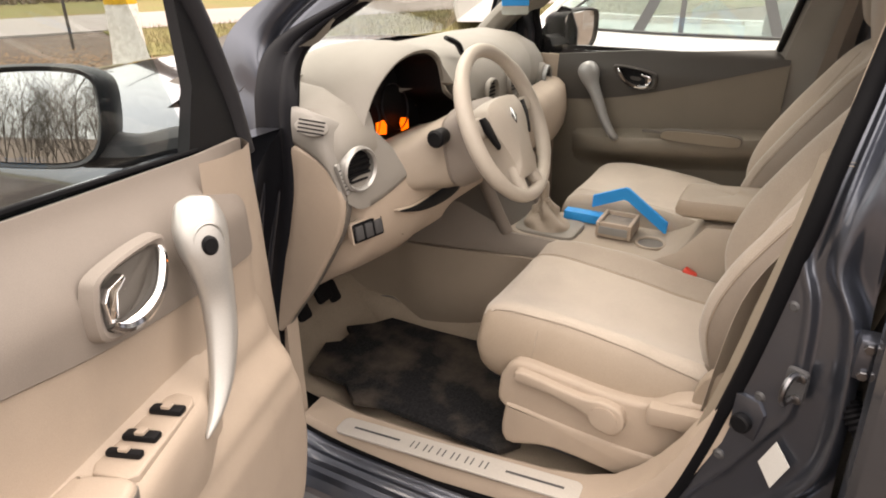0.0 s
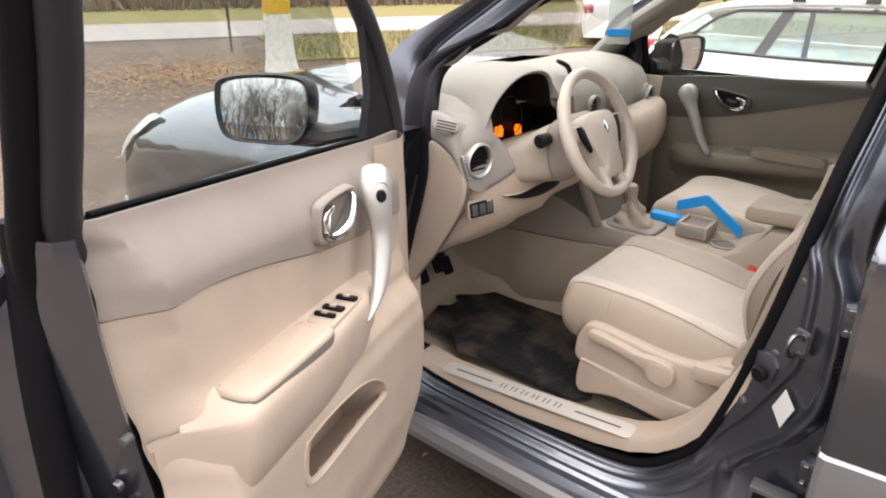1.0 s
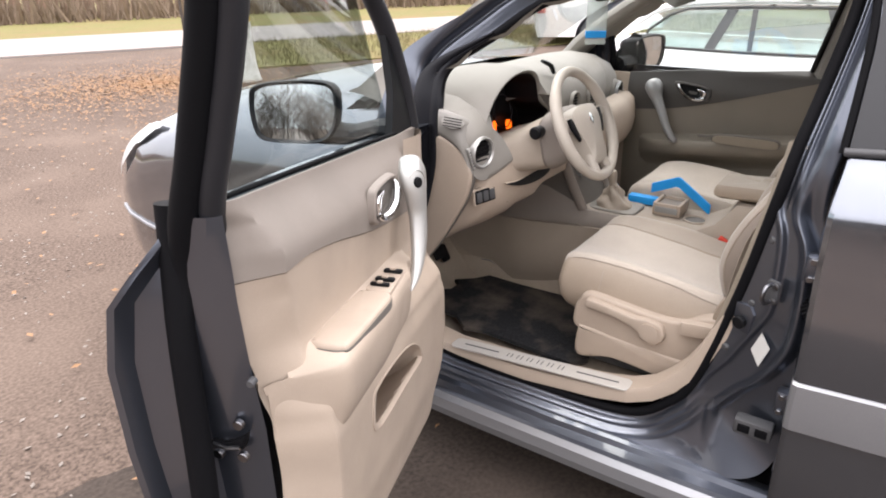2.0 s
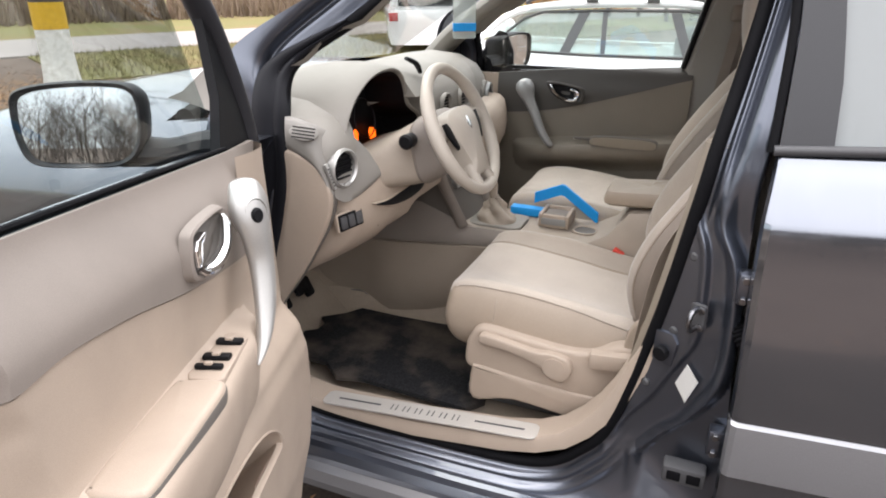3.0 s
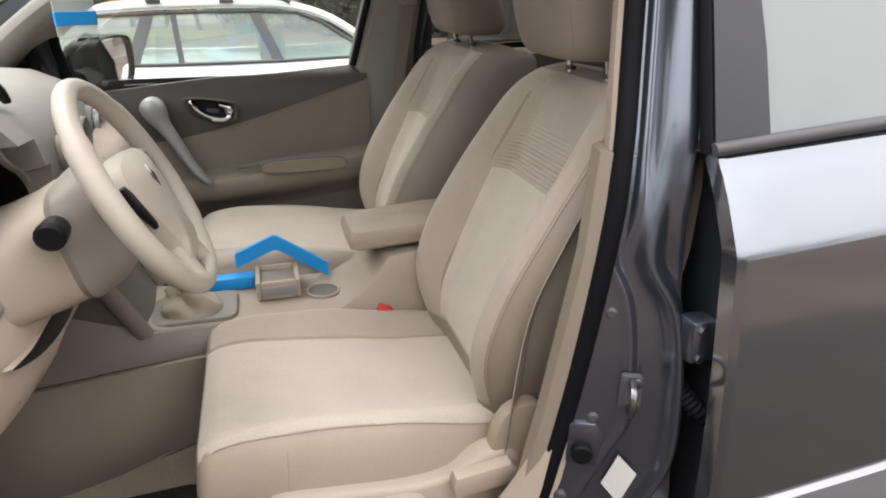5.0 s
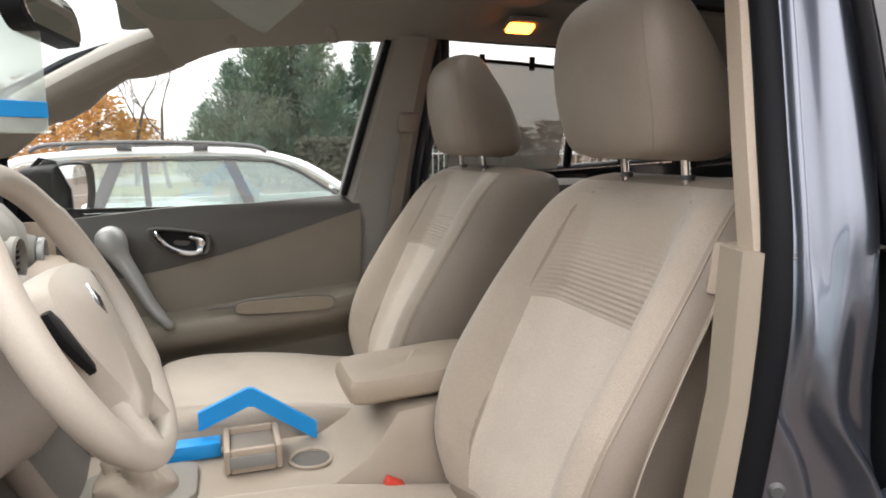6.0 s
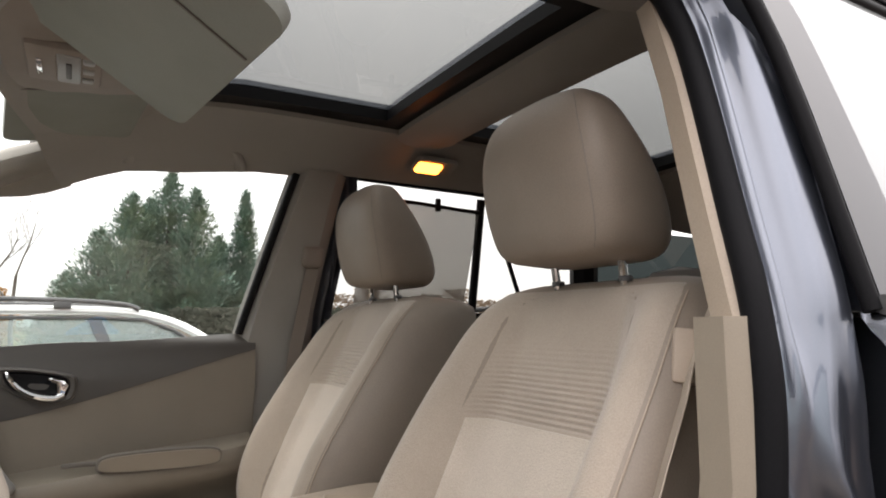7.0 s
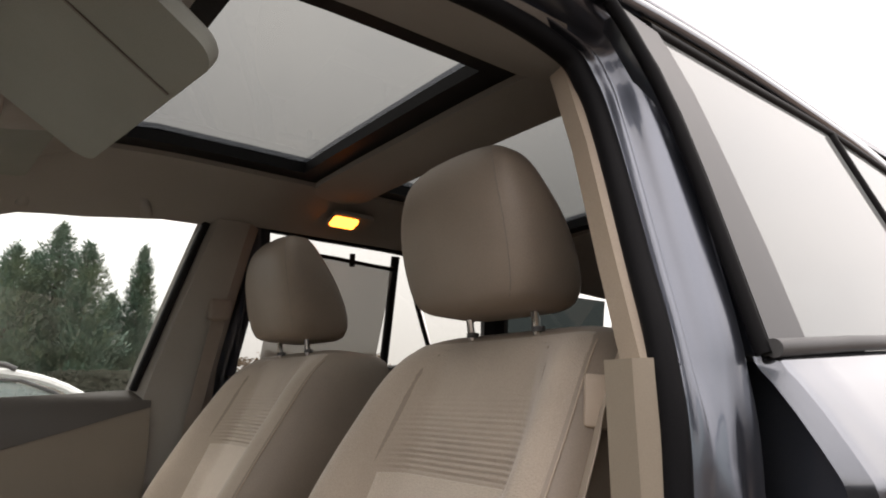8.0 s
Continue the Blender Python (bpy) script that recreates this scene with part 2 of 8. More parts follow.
BARK_WHITE = material("lime_washed_bark", (0.7, 0.67, 0.62), 0.9, 0, 0.15, grain=1.0, grain_size=45, stain=0.5, stain_size=14, stain_color=(0.35, 0.31, 0.27))
YELLOW_BAND = material("yellow_painted_bark", (0.62, 0.36, 0.02), 0.8, 0, 0.15, grain=0.8, grain_size=45, stain=0.3, stain_size=14)
CONIFER = material("conifer_needles", (0.16, 0.24, 0.195), 0.9, 0, 0.4, stain=0.8, stain_size=0.45, stain_color=(0.22, 0.24, 0.13), specular=0.2)
RUST_LEAVES = material("orange_autumn_leaves", (0.34, 0.17, 0.05), 0.9, 0, 0.35, stain=0.5, stain_size=1.0, stain_color=(0.24, 0.15, 0.06))
HEDGE = material("dark_hedge", (0.05, 0.055, 0.04), 0.95, 0, 0.4)
BRUSH = material("brown_brushwood", (0.2, 0.145, 0.1), 0.95, 0, 0.4, stain=0.6, stain_size=0.8, stain_color=(0.13, 0.1, 0.07))
FENCE = material("brown_fence_boards", (0.2, 0.12, 0.085), 0.85, 0, 0.25, per_object=0.25)
IRON = material("painted_iron", (0.35, 0.36, 0.37), 0.5, 0.4, 0.1)
WALL = material("pale_house_render", (0.6, 0.57, 0.53), 0.9, 0, 0.06, grain=0.3, grain_size=90)
ROOF = material("dark_roof_tiles", (0.1, 0.08, 0.075), 0.8, 0, 0.2)


# ---- mesh helpers ----
def part(name, bm, mat, parent=None, label="", angle=35, smooth=True):
    """Links a bmesh as one mesh object under a thing or a part."""
    bmesh.ops.recalc_face_normals(bm, faces=bm.faces)
    root = parent
    while root is not None and root.parent is not None:
        root = root.parent
    if root is not None and root.name in ORIGIN:
        bmesh.ops.transform(bm, matrix=ORIGIN[root.name].inverted(), verts=bm.verts)
    for f in bm.faces:
        f.smooth = smooth
    lim = radians(angle)
    for e in bm.edges:
        if len(e.link_faces) == 2 and e.calc_face_angle(0) > lim:
            e.smooth = False
    me = bpy.data.meshes.new(name)
    bm.to_mesh(me)
    bm.free()
    for mm in (mat if isinstance(mat, (list, tuple)) else [mat]):
        me.materials.append(mm)
    ob = new(name, me)
    if parent is not None:
        ob.parent = parent
    if label:
        ob["label"] = label
    return ob


ORIGIN = {}


def thing(name, label, category, group="", at=None, kind=""):
    ob = new(name)
    ob.empty_display_size = 0.1
    if at is not None:
        ob.matrix_world = at
        ORIGIN[ob.name] = at.copy()
    return tagged(ob, label, category, group, kind)


def spline(pts, n=6, closed=False):
    """Catmull-Rom through points, n steps a span."""
    P = [Vector(p) for p in pts]
    k = len(P)
    out = []
    for i in range(k if closed else k - 1):
        if closed:
            a, b, c, d = P[(i - 1) % k], P[i], P[(i + 1) % k], P[(i + 2) % k]
        else:
            a, b, c, d = P[max(i - 1, 0)], P[i], P[i + 1], P[min(i + 2, k - 1)]
        for j in range(n):
            t = j / n
            out.append(0.5 * ((2 * b) + (c - a) * t + (2 * a - 5 * b + 4 * c - d) * t * t + (3 * b - a - 3 * c + d) * t ** 3))
    if not closed:
        out.append(P[-1])
    return out


def grid(bm, rows, close_rows=False, close_cols=False, cap=False):
    """Skins rows of points; rows all of one length."""
    V = [[bm.verts.new(p) for p in r] for r in rows]
    R, C = len(V), len(V[0])
    for i in range(R if close_rows else R - 1):
        for j in range(C if close_cols else C - 1):
            a, b, c, d = V[i][j], V[i][(j + 1) % C], V[(i + 1) % R][(j + 1) % C], V[(i + 1) % R][j]
            try:
                bm.faces.new((a, b, c, d))
            except ValueError:
                pass
    if cap:
        for r in (V[0], V[-1]):
            try:
                bm.faces.new(r)
            except ValueError:
                pass
    return V


def sheet(rows, thick, direction=None):
    """A curved sheet of points with thickness along a direction (or its own normals)."""
    bm = bmesh.new()
    V = grid(bm, rows)
    bm.normal_update()
    if direction is not None:
        off = {v: Vector(direction) * thick for v in bm.verts}
    else:
        off = {v: v.normal * thick for v in bm.verts}
    W = [[bm.verts.new(v.co + off[v]) for v in r] for r in V]
    R, C = len(V), len(V[0])
    for i in range(R - 1):
        for j in range(C - 1):
            bm.faces.new((W[i][j], W[i + 1][j], W[i + 1][j + 1], W[i][j + 1]))
    edge = [(0, j) for j in range(C)] + [(i, C - 1) for i in range(1, R)] + [(R - 1, j) for j in range(C - 2, -1, -1)] + [(i, 0) for i in range(R - 2, 0, -1)]
    for k in range(len(edge)):
        (a, b), (c, d) = edge[k], edge[(k + 1) % len(edge)]
        bm.faces.new((V[a][b], V[c][d], W[c][d], W[a][b]))
    return bm


def tube(bm, pts, r, n=10, closed=False, flat=1.0, up=None):
    """A round bar along points; r a number or one for each point; flat squashes it along its second axis."""
    P = [Vector(p) for p in pts]
    k = len(P)
    rows = []
    ref = Vector(up) if up else None
    for i, p in enumerate(P):
        a = P[(i - 1) % k] if (closed or i) else P[i]
        b = P[(i + 1) % k] if (closed or i < k - 1) else P[i]
        d = (b - a).normalized()
        if ref is None:
            ref = Vector((0, 0, 1)) if abs(d.z) < 0.9 else Vector((1, 0, 0))
        s = d.cross(ref)
        if s.length < 1e-5:
            s = d.cross(Vector((0.3, 1, 0.2)))
        s.normalize()
        q = s.cross(d)
        if up is None:
            ref = q
        rad = r[i] if isinstance(r, (list, tuple)) else r
        rows.append([p + s * (rad * math.cos(2 * math.pi * j / n)) + q * (rad * flat * math.sin(2 * math.pi * j / n)) for j in range(n)])
    grid(bm, rows, close_rows=closed, close_cols=True, cap=not closed)
    return bm


def box(bm, lo, hi, bevel=0.0, seg=2, m=None):
    """A box between two corners with rounded edges."""
    r = bmesh.ops.create_cube(bm, size=1.0)
    vs = r["verts"]
    lo, hi = Vector(lo), Vector(hi)
    for v in vs:
        v.co = Vector([lo[i] + (v.co[i] + 0.5) * (hi[i] - lo[i]) for i in range(3)])
    if bevel:
        es = list({e for v in vs for e in v.link_edges})
        r2 = bmesh.ops.bevel(bm, geom=es, offset=bevel, segments=seg, profile=0.5, affect="EDGES")
        vs = list({v for f in r2["faces"] for v in f.verts} | {v for v in vs if v.is_valid})
    if m is not None:
        bmesh.ops.transform(bm, matrix=m, verts=[v for v in vs if v.is_valid])
    return bm


def slab(outline, frame_m, depth, bevel=0.0, seg=2):
    """A plate: outline in (a, b) set into frame_m's x, y and thickened along its z, with rounded rims."""
    bm = bmesh.new()
    bot = [bm.verts.new((p[0], p[1], 0)) for p in outline]
    top = [bm.verts.new((p[0], p[1], depth)) for p in outline]
    n = len(outline)
    bm.faces.new(bot[::-1])
    bm.faces.new(top)
    for i in range(n):
        bm.faces.new((bot[i], bot[(i + 1) % n], top[(i + 1) % n], top[i]))
    bmesh.ops.recalc_face_normals(bm, faces=bm.faces)
    if bevel:
        es = [e for e in bm.edges if all(v in top for v in e.verts)]
        bmesh.ops.bevel(bm, geom=es, offset=bevel, segments=seg, profile=0.5, affect="EDGES")
    bmesh.ops.transform(bm, matrix=frame_m, verts=bm.verts)
    return bm


def frame_of(origin, ax, ay):
    """A matrix whose x and y run along ax and ay from origin."""
    x = Vector(ax).normalized()
    z = x.cross(Vector(ay)).normalized()
    y = z.cross(x)
    m = Matrix.Identity(4)
    for i in range(3):
        m[i][0], m[i][1], m[i][2], m[i][3] = x[i], y[i], z[i], origin[i]
    return m


def ring(bm, m, r0, r1, h, n=28, dish=0.0):
    """A bezel: from radius r0 to r1, proud by h, on the x-y plane of m."""
    rows = []
    for rad, z in ((r1, 0), (r1, h * 0.7), ((r0 + r1) / 2, h), (r0, h * 0.6), (r0, -dish)):
        rows.append([m @ Vector((rad * math.cos(2 * math.pi * j / n), rad * math.sin(2 * math.pi * j / n), z)) for j in range(n)])
    grid(bm, rows, close_cols=True)
    return bm


def disc(bm, m, r, h, n=24, bevel=0.15):
    rows = []
    for rad, z in ((r, 0), (r, h * (1 - bevel)), (r * (1 - bevel), h), (r * 0.01, h)):
        rows.append([m @ Vector((rad * math.cos(2 * math.pi * j / n), rad * math.sin(2 * math.pi * j / n), z)) for j in range(n)])
    grid(bm, rows, close_cols=True, cap=True)
    return bm


def rounded(w, h, r, n=5):
    """A rounded rectangle outline about 0, 0."""
    out = []
    for cx, cy, a0 in ((w / 2 - r, h / 2 - r, 0), (-w / 2 + r, h / 2 - r, 90), (-w / 2 + r, -h / 2 + r, 180), (w / 2 - r, -h / 2 + r, 270)):
        for k in range(n + 1):
            a = radians(a0 + 90 * k / n)
            out.append((cx + r * math.cos(a), cy + r * math.sin(a)))
    return out


def curve_l(x, pts):
    """Catmull-Rom value from (x, y) pairs."""
    if x <= pts[0][0]:
        return pts[0][1]
    for i in range(len(pts) - 1):
        (x0, y0), (x1, y1) = pts[i], pts[i + 1]
        if x <= x1:
            xm, ym = pts[max(i - 1, 0)]
            xn, yn = pts[min(i + 2, len(pts) - 1)]
            m0 = (y1 - ym) / max(1e-6, x1 - xm)
            m1 = (yn - y0) / max(1e-6, xn - x0)
            h = x1 - x0
            t = (x - x0) / h
            return (2 * t ** 3 - 3 * t ** 2 + 1) * y0 + (t ** 3 - 2 * t ** 2 + t) * h * m0 + (3 * t ** 2 - 2 * t ** 3) * y1 + (t ** 3 - t ** 2) * h * m1
    return pts[-1][1]


def lerp(a, b, t):
    return a + (b - a) * t


def curve1(x, pts):
    """Piecewise smooth value from (x, y) pairs."""
    if x <= pts[0][0]:
        return pts[0][1]
    for (x0, y0), (x1, y1) in zip(pts, pts[1:]):
        if x <= x1:
            t = (x - x0) / (x1 - x0)
            return y0 + (y1 - y0) * t * t * (3 - 2 * t)
    return pts[-1][1]


# ---- ground (one sheet to the horizon) ----
bm = bmesh.new()
rows = []
for y in [-900, -200, -60, -30, -15] + [-8 + 0.8 * i for i in range(26)] + [13.5, 16, 20, 40, 200, 900]:
    rows.append([(x, y, 0.025 * noise.noise(Vector((x * 0.7, y * 0.7, 0))) * (1 if abs(x) < 15 and abs(y) < 14 else 0)) for x in [-900, -200, -60, -30, -15] + [-9 + 0.8 * i for i in range(30)] + [16, 20, 40, 200, 900]])
grid(bm, rows)
tagged(part("ground", bm, DIRT), "brown damp dirt forecourt with gravel and scattered leaves", "ground", kind="structure")


# damp earth beside and under the car, its shade painted in, with a ragged rim
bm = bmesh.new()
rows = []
# Widened out of view so that the rear door reflects darker ground.
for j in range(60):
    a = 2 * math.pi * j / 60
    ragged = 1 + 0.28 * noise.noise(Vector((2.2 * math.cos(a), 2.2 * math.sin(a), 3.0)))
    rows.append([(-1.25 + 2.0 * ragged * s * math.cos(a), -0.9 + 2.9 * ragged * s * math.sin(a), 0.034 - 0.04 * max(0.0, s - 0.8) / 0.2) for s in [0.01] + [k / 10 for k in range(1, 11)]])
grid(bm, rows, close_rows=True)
tagged(part("damp_shaded_earth", bm, DIRT_DAMP_SHADED), "damp earth beside and under the car, darkened by painted shade", "ground", kind="structure")


# ---- the car: shell ----
def XL(z):
    return -0.74 + 0.33 * max(0.0, z - 1.2)


car = thing("car", "dark grey metallic crossover with its front door open", "car", at=pose(0, 0, 0))

INNER = [(1.205, 0.42), (1.09, 0.36), (0.75, 0.355), (0.42, 0.375), (0.293, 0.465), (0.225, 0.59), (0.155, 0.86), (0.108, 1.13), (0.09, 1.25), (0.07, 1.36),
         (0.045, 1.52), (0.045, 1.60), (0.075, 1.645), (0.22, 1.665), (0.50, 1.635), (0.78, 1.547), (0.943, 1.445), (1.085, 1.345), (1.092, 1.23), (1.095, 1.06), (1.148, 0.864), (1.20, 0.647)]
OUTER = [(1.36, 0.40, -0.84), (1.15, 0.30, -0.82), (0.75, 0.30, -0.82), (0.35, 0.31, -0.82), (0.10, 0.33, -0.83), (-0.02, 0.45, -0.83), (-0.01, 0.85, -0.82), (0.0, 1.13, -0.792), (-0.01, 1.25, -0.757), (-0.025, 1.38, -0.722),
         (-0.042, 1.54, -0.68), (-0.05, 1.64, -0.655), (-0.01, 1.70, -0.637), (0.20, 1.722, -0.63), (0.52, 1.695, -0.63), (0.86, 1.60, -0.645), (1.03, 1.515, -0.665), (1.24, 1.40, -0.70), (1.30, 1.29, -0.745), (1.33, 1.12, -0.80), (1.35, 0.90, -0.83), (1.36, 0.68, -0.84)]
inner = spline([(XL(z), y, z) for y, z in INNER], 26, True)
outer = spline([(x, y, z) for y, z, x in OUTER], 26, True)


def step(v):
    v = max(0.0, min(1.0, v))
    return v * v * (3 - 2 * v)


def bead_in(z):
    return curve_l(z, [(0.50, 0.235), (0.60, 0.187), (0.66, 0.15), (0.78, 0.097), (0.84, 0.072), (0.95, 0.071), (1.04, 0.08), (1.095, 0.1), (1.15, 0.109)])


def bead_out(z):
    return curve_l(z, [(0.50, 0.17), (0.60, 0.105), (0.65, 0.066), (0.74, 0.022), (0.80, 0.01), (0.93, 0.012), (1.03, 0.025), (1.095, 0.057), (1.15, 0.063)])


def pillar_relief(y, z):
    """The pressed shape of the centre pillar's lower flange: a flat, a stepped hollow and an outer bead."""
    yi, yo = bead_in(z), bead_out(z)
    hollow = 0.013 * step((yi - y) / 0.018) * step((y - yo + 0.004) / 0.016)
    lip = -0.003 * math.exp(-((y - yi) / 0.008) ** 2)
    bead = -0.008 * math.exp(-((y - yo) / 0.0095) ** 2)
    return hollow + lip + bead + 0.032 * step((yo - y - 0.006) / 0.03)


PROFILE = [(-0.01, 0.012), (0.0, 0.0), (0.02, 0.003), (0.03, 0.004), (0.038, -0.003), (0.046, -0.006), (0.054, -0.001), (0.062, 0.003), (0.07, -0.003), (0.078, -0.007), (0.087, -0.002), (0.1, 0.004), (0.15, 0.008)]
FRONT = [(-0.01, 0.012), (0.0, 0.0), (0.02, 0.004), (0.045, 0.005), (0.062, 0.007), (0.07, 0.014), (0.078, 0.015), (0.086, 0.002), (0.098, -0.010), (0.12, -0.014), (0.15, -0.012), (0.2, -0.006)]
UPPER = [(-0.01, 0.012), (0.0, 0.0), (0.02, 0.006), (0.028, 0.008), (0.033, 0.0), (0.037, 0.001), (0.043, 0.008), (0.049, 0.002), (0.055, -0.009), (0.063, -0.017), (0.074, -0.0185), (0.086, -0.0165), (0.099, -0.012), (0.107, -0.004), (0.112, 0.012), (0.15, 0.03)]


def opening_frame(sign):
    """The painted flange round a front door opening, with pressed beads that differ on sill, roof and centre pillar."""
    bm = bmesh.new()
    prev = None
    N = 100 if sign < 0 else 30
    cols = []
    for a, b in list(zip(inner, outer))[::1 if sign < 0 else 5]:
        high = step((a.z - 1.02) / 0.28)
        low = max(step((0.36 - a.y) / 0.16) * step((a.z - 0.46) / 0.12), step((a.z - 1.44) / 0.14))
        zm = (a.z + b.z) / 2
        ti = max(0.1, min(0.6, (a.y - bead_in(zm)) / max(0.02, a.y - b.y)))
        to = max(ti + 0.1, min(0.9, (a.y - bead_out(zm)) / max(0.02, a.y - b.y)))
        cols.append((a, b, (b - a).length, low, high, lerp(0.35, ti, low * (1 - high)), lerp(0.7, to, low * (1 - high)), step((a.y - 0.5) / 0.25) * step((a.z - 1.2) / 0.12)))
    for k in range(N + 2):
        r = []
        for a, b, wide, low, high, ti, to, front in cols:
            s = k / N
            if s <= 0.35:
                t = ti * s / 0.35
            elif s <= 0.7:
                t = lerp(ti, to, (s - 0.35) / 0.35)
            else:
                t = lerp(to, 1.0, (s - 0.7) / 0.3) if k <= N else 1.03
            t = t - 0.01 * (1 - min(1.0, s * 8))
            p = a.lerp(b, t)
            d = t * wide
            dx = curve_l(d * min(1.4, 0.112 / wide) if wide < 0.112 else d, PROFILE) * lerp(1.0, 0.5, step((a.z - 1.2) / 0.2))
            shaped = lerp(pillar_relief(p.y, p.z), curve_l(d * 0.112 / wide, UPPER), high)
            dx = lerp(dx, shaped, low * step(t / 0.12))
            dx = lerp(dx, curve_l(d, FRONT), front)
            if k > N:
                dx += 0.03
            r.append(bm.verts.new((sign * -(p.x + dx), p.y, p.z)))
        if prev:
            for j in range(len(r)):
                bm.faces.new((prev[j], prev[(j + 1) % len(r)], r[(j + 1) % len(r)], r[j]))
        prev = r
    return bm


part("door_opening_frame", opening_frame(-1), PAINT_SHADED, car)
part("door_opening_frame", opening_frame(1), PAINT_SHADED, car)
for sg in (-1, 1):
    bm = bmesh.new()
    tube(bm, [(sg * -(p.x + 0.004), p.y, p.z) for p in [a.lerp(b, 0.05) for a, b in zip(inner, outer)]], 0.0145, 16, True)
    part("door_seal", bm, RUBBER, car, "black rubber door seal")
    # broad ribbed band, windscreen pillar to sill: seal plus painted-in shade of the hinge side
    bm = bmesh.new()
    rows = []
    half = len(inner) // 2
    for a, b in [q for q in list(zip(inner, outer))[half:] + list(zip(inner, outer))[:half] if q[0].y > 0.93 and 0.37 < q[0].z < 1.46][::2]:
        wide = curve_l(a.z, [(0.36, 0.012), (0.42, 0.05), (0.55, 0.085), (0.75, 0.105), (1.2, 0.108), (1.27, 0.1), (1.33, 0.075), (1.39, 0.04), (1.46, 0.014)])
        across = (b - a).normalized()
        across = Vector((across.x * 0.4, across.y, across.z)).normalized()
        rows.append([(sg * -(a.x + across.x * wide * s - h), a.y + across.y * wide * s, a.z + across.z * wide * s) for s, h in ((-0.06, 0.0), (0.0, 0.012), (0.10, 0.018), (0.22, 0.019), (0.30, 0.013), (0.36, 0.011), (0.44, 0.016), (0.70, 0.019), (0.90, 0.016), (0.98, 0.008), (1.02, -0.006))])
    grid(bm, rows)
    part("hinge_side_shade", bm, HINGE_SHADE, car, "broad black band for the seal and shaded paint on the hinge side", angle=60)

# sill with its steps, from the front wing to the rear door
SILL = [(-0.78, 0.31), (-0.805, 0.318), (-0.818, 0.322), (-0.832, 0.318), (-0.84, 0.303), (-0.855, 0.3), (-0.868, 0.298), (-0.875, 0.282), (-0.888, 0.27)]
bm = bmesh.new()
rows = []
for y in (1.36, 1.2, 0.9, 0.6, 0.35, 0.15, 0.0, -0.04):
    lift = 0.02 * max(0, (0.6 - y) / 0.6)
    rows.append([(x, y, z + lift) for x, z in SILL])
grid(bm, rows)
part("sill", bm, PAINT_SHADED, car, "dark grey stepped door sill", angle=20)
bm = bmesh.new()
rows = []
for y in (1.4, 0.9, 0.35, 0.0, -1.0):
    lift = 0.02 * max(0, (0.6 - max(y, 0)) / 0.6)
    rows.append([(x, y, z + lift) for x, z in ((-0.875, 0.285), (-0.892, 0.27), (-0.897, 0.235), (-0.89, 0.205), (-0.84, 0.19), (-0.6, 0.2))])
grid(bm, rows)
part("rocker_moulding", bm, SILVER_STRIP, car, "lighter grey lower rocker moulding", angle=20)

# beige trims on the inside of the opening
bm = bmesh.new()
rows = []
for y, z, ny, nz, w in ((1.16, 0.40, 0, 1, 1), (1.05, 0.385, 0, 1, 1), (0.75, 0.40, 0, 1, 1), (0.5, 0.43, 0.06, 1, 1), (0.41, 0.452, 0.25, 0.97, 1), (0.345, 0.485, 0.5, 0.87, 1), (0.298, 0.53, 0.72, 0.69, 1), (0.258, 0.585, 0.86, 0.51, 0.95), (0.225, 0.65, 0.92, 0.39, 0.8), (0.196, 0.73, 0.95, 0.3, 0.55), (0.165, 0.81, 0.97, 0.25, 0.3)):
    rows.append([(-0.752 + (x + 0.752) * w, y + ny * h, z + nz * h) for x, h in ((-0.752, -0.04), (-0.75, -0.012), (-0.742, 0.0), (-0.665, 0.004), (-0.65, -0.006), (-0.645, -0.06))])
grid(bm, rows)
part("sill_trim", bm, BEIGE, car, "beige plastic inner sill trim")
PLATE_M = frame_of((-0.722, 0.728, 0.419), (0, -1, 0.1), (-1, 0, -0.03))
plate = part("scuff_plate", slab([(x, y) for x, y in rounded(0.655, 0.062, 0.02)], PLATE_M @ pose(0, 0, -0.001, 180, 0, 0), 0.005, 0.001, 1), PLATE, car, "brushed metal scuff plate with worn lettering")
for x0, x1 in ((-0.28, -0.14), (0.15, 0.29)):
    bm = box(bmesh.new(), (x0, -0.0035, -0.004), (x1, 0.0035, 0.0006), 0.0, 1, PLATE_M @ pose(0, 0, 0, 180, 0, 0) @ pose(0, 0, 0.0056))
    part("groove", bm, DARK_GREY, plate)
for k in range(6):
    bm = bmesh.new()
    for dx, w_ in ((0.0, 0.0035), (0.015, 0.0035)):
        box(bm, (-0.105 + 0.038 * k + dx, -0.012, -0.002), (-0.105 + 0.038 * k + dx + w_, 0.012, 0.0006), 0.0, 1, PLATE_M @ pose(0, 0, 0, 180, 0, 0) @ pose(0, 0, 0.0056))
    part("letter_bar", bm, DARK_GREY, plate)

# B-pillar trim, lower and upper
def ribbon(path, width, inward):
    """A rounded trim strip along (y, z) points on the side's inner face: from the seal forward by width, bulging inward."""
    rows = []
    for (y, z), w in zip(path, width):
        x = XL(z)
        rows.append([(x - 0.004, y - 0.008, z), (x + 0.004, y + 0.004, z), (x + 0.02, y + 0.012, z), (x + 0.01 + inward, y + 0.002, z), (x + 0.02 + inward, y - 0.012, z), (x + 0.07 + inward, y - w, z), (x + 0.0, y - w - 0.01, z)])
    return rows


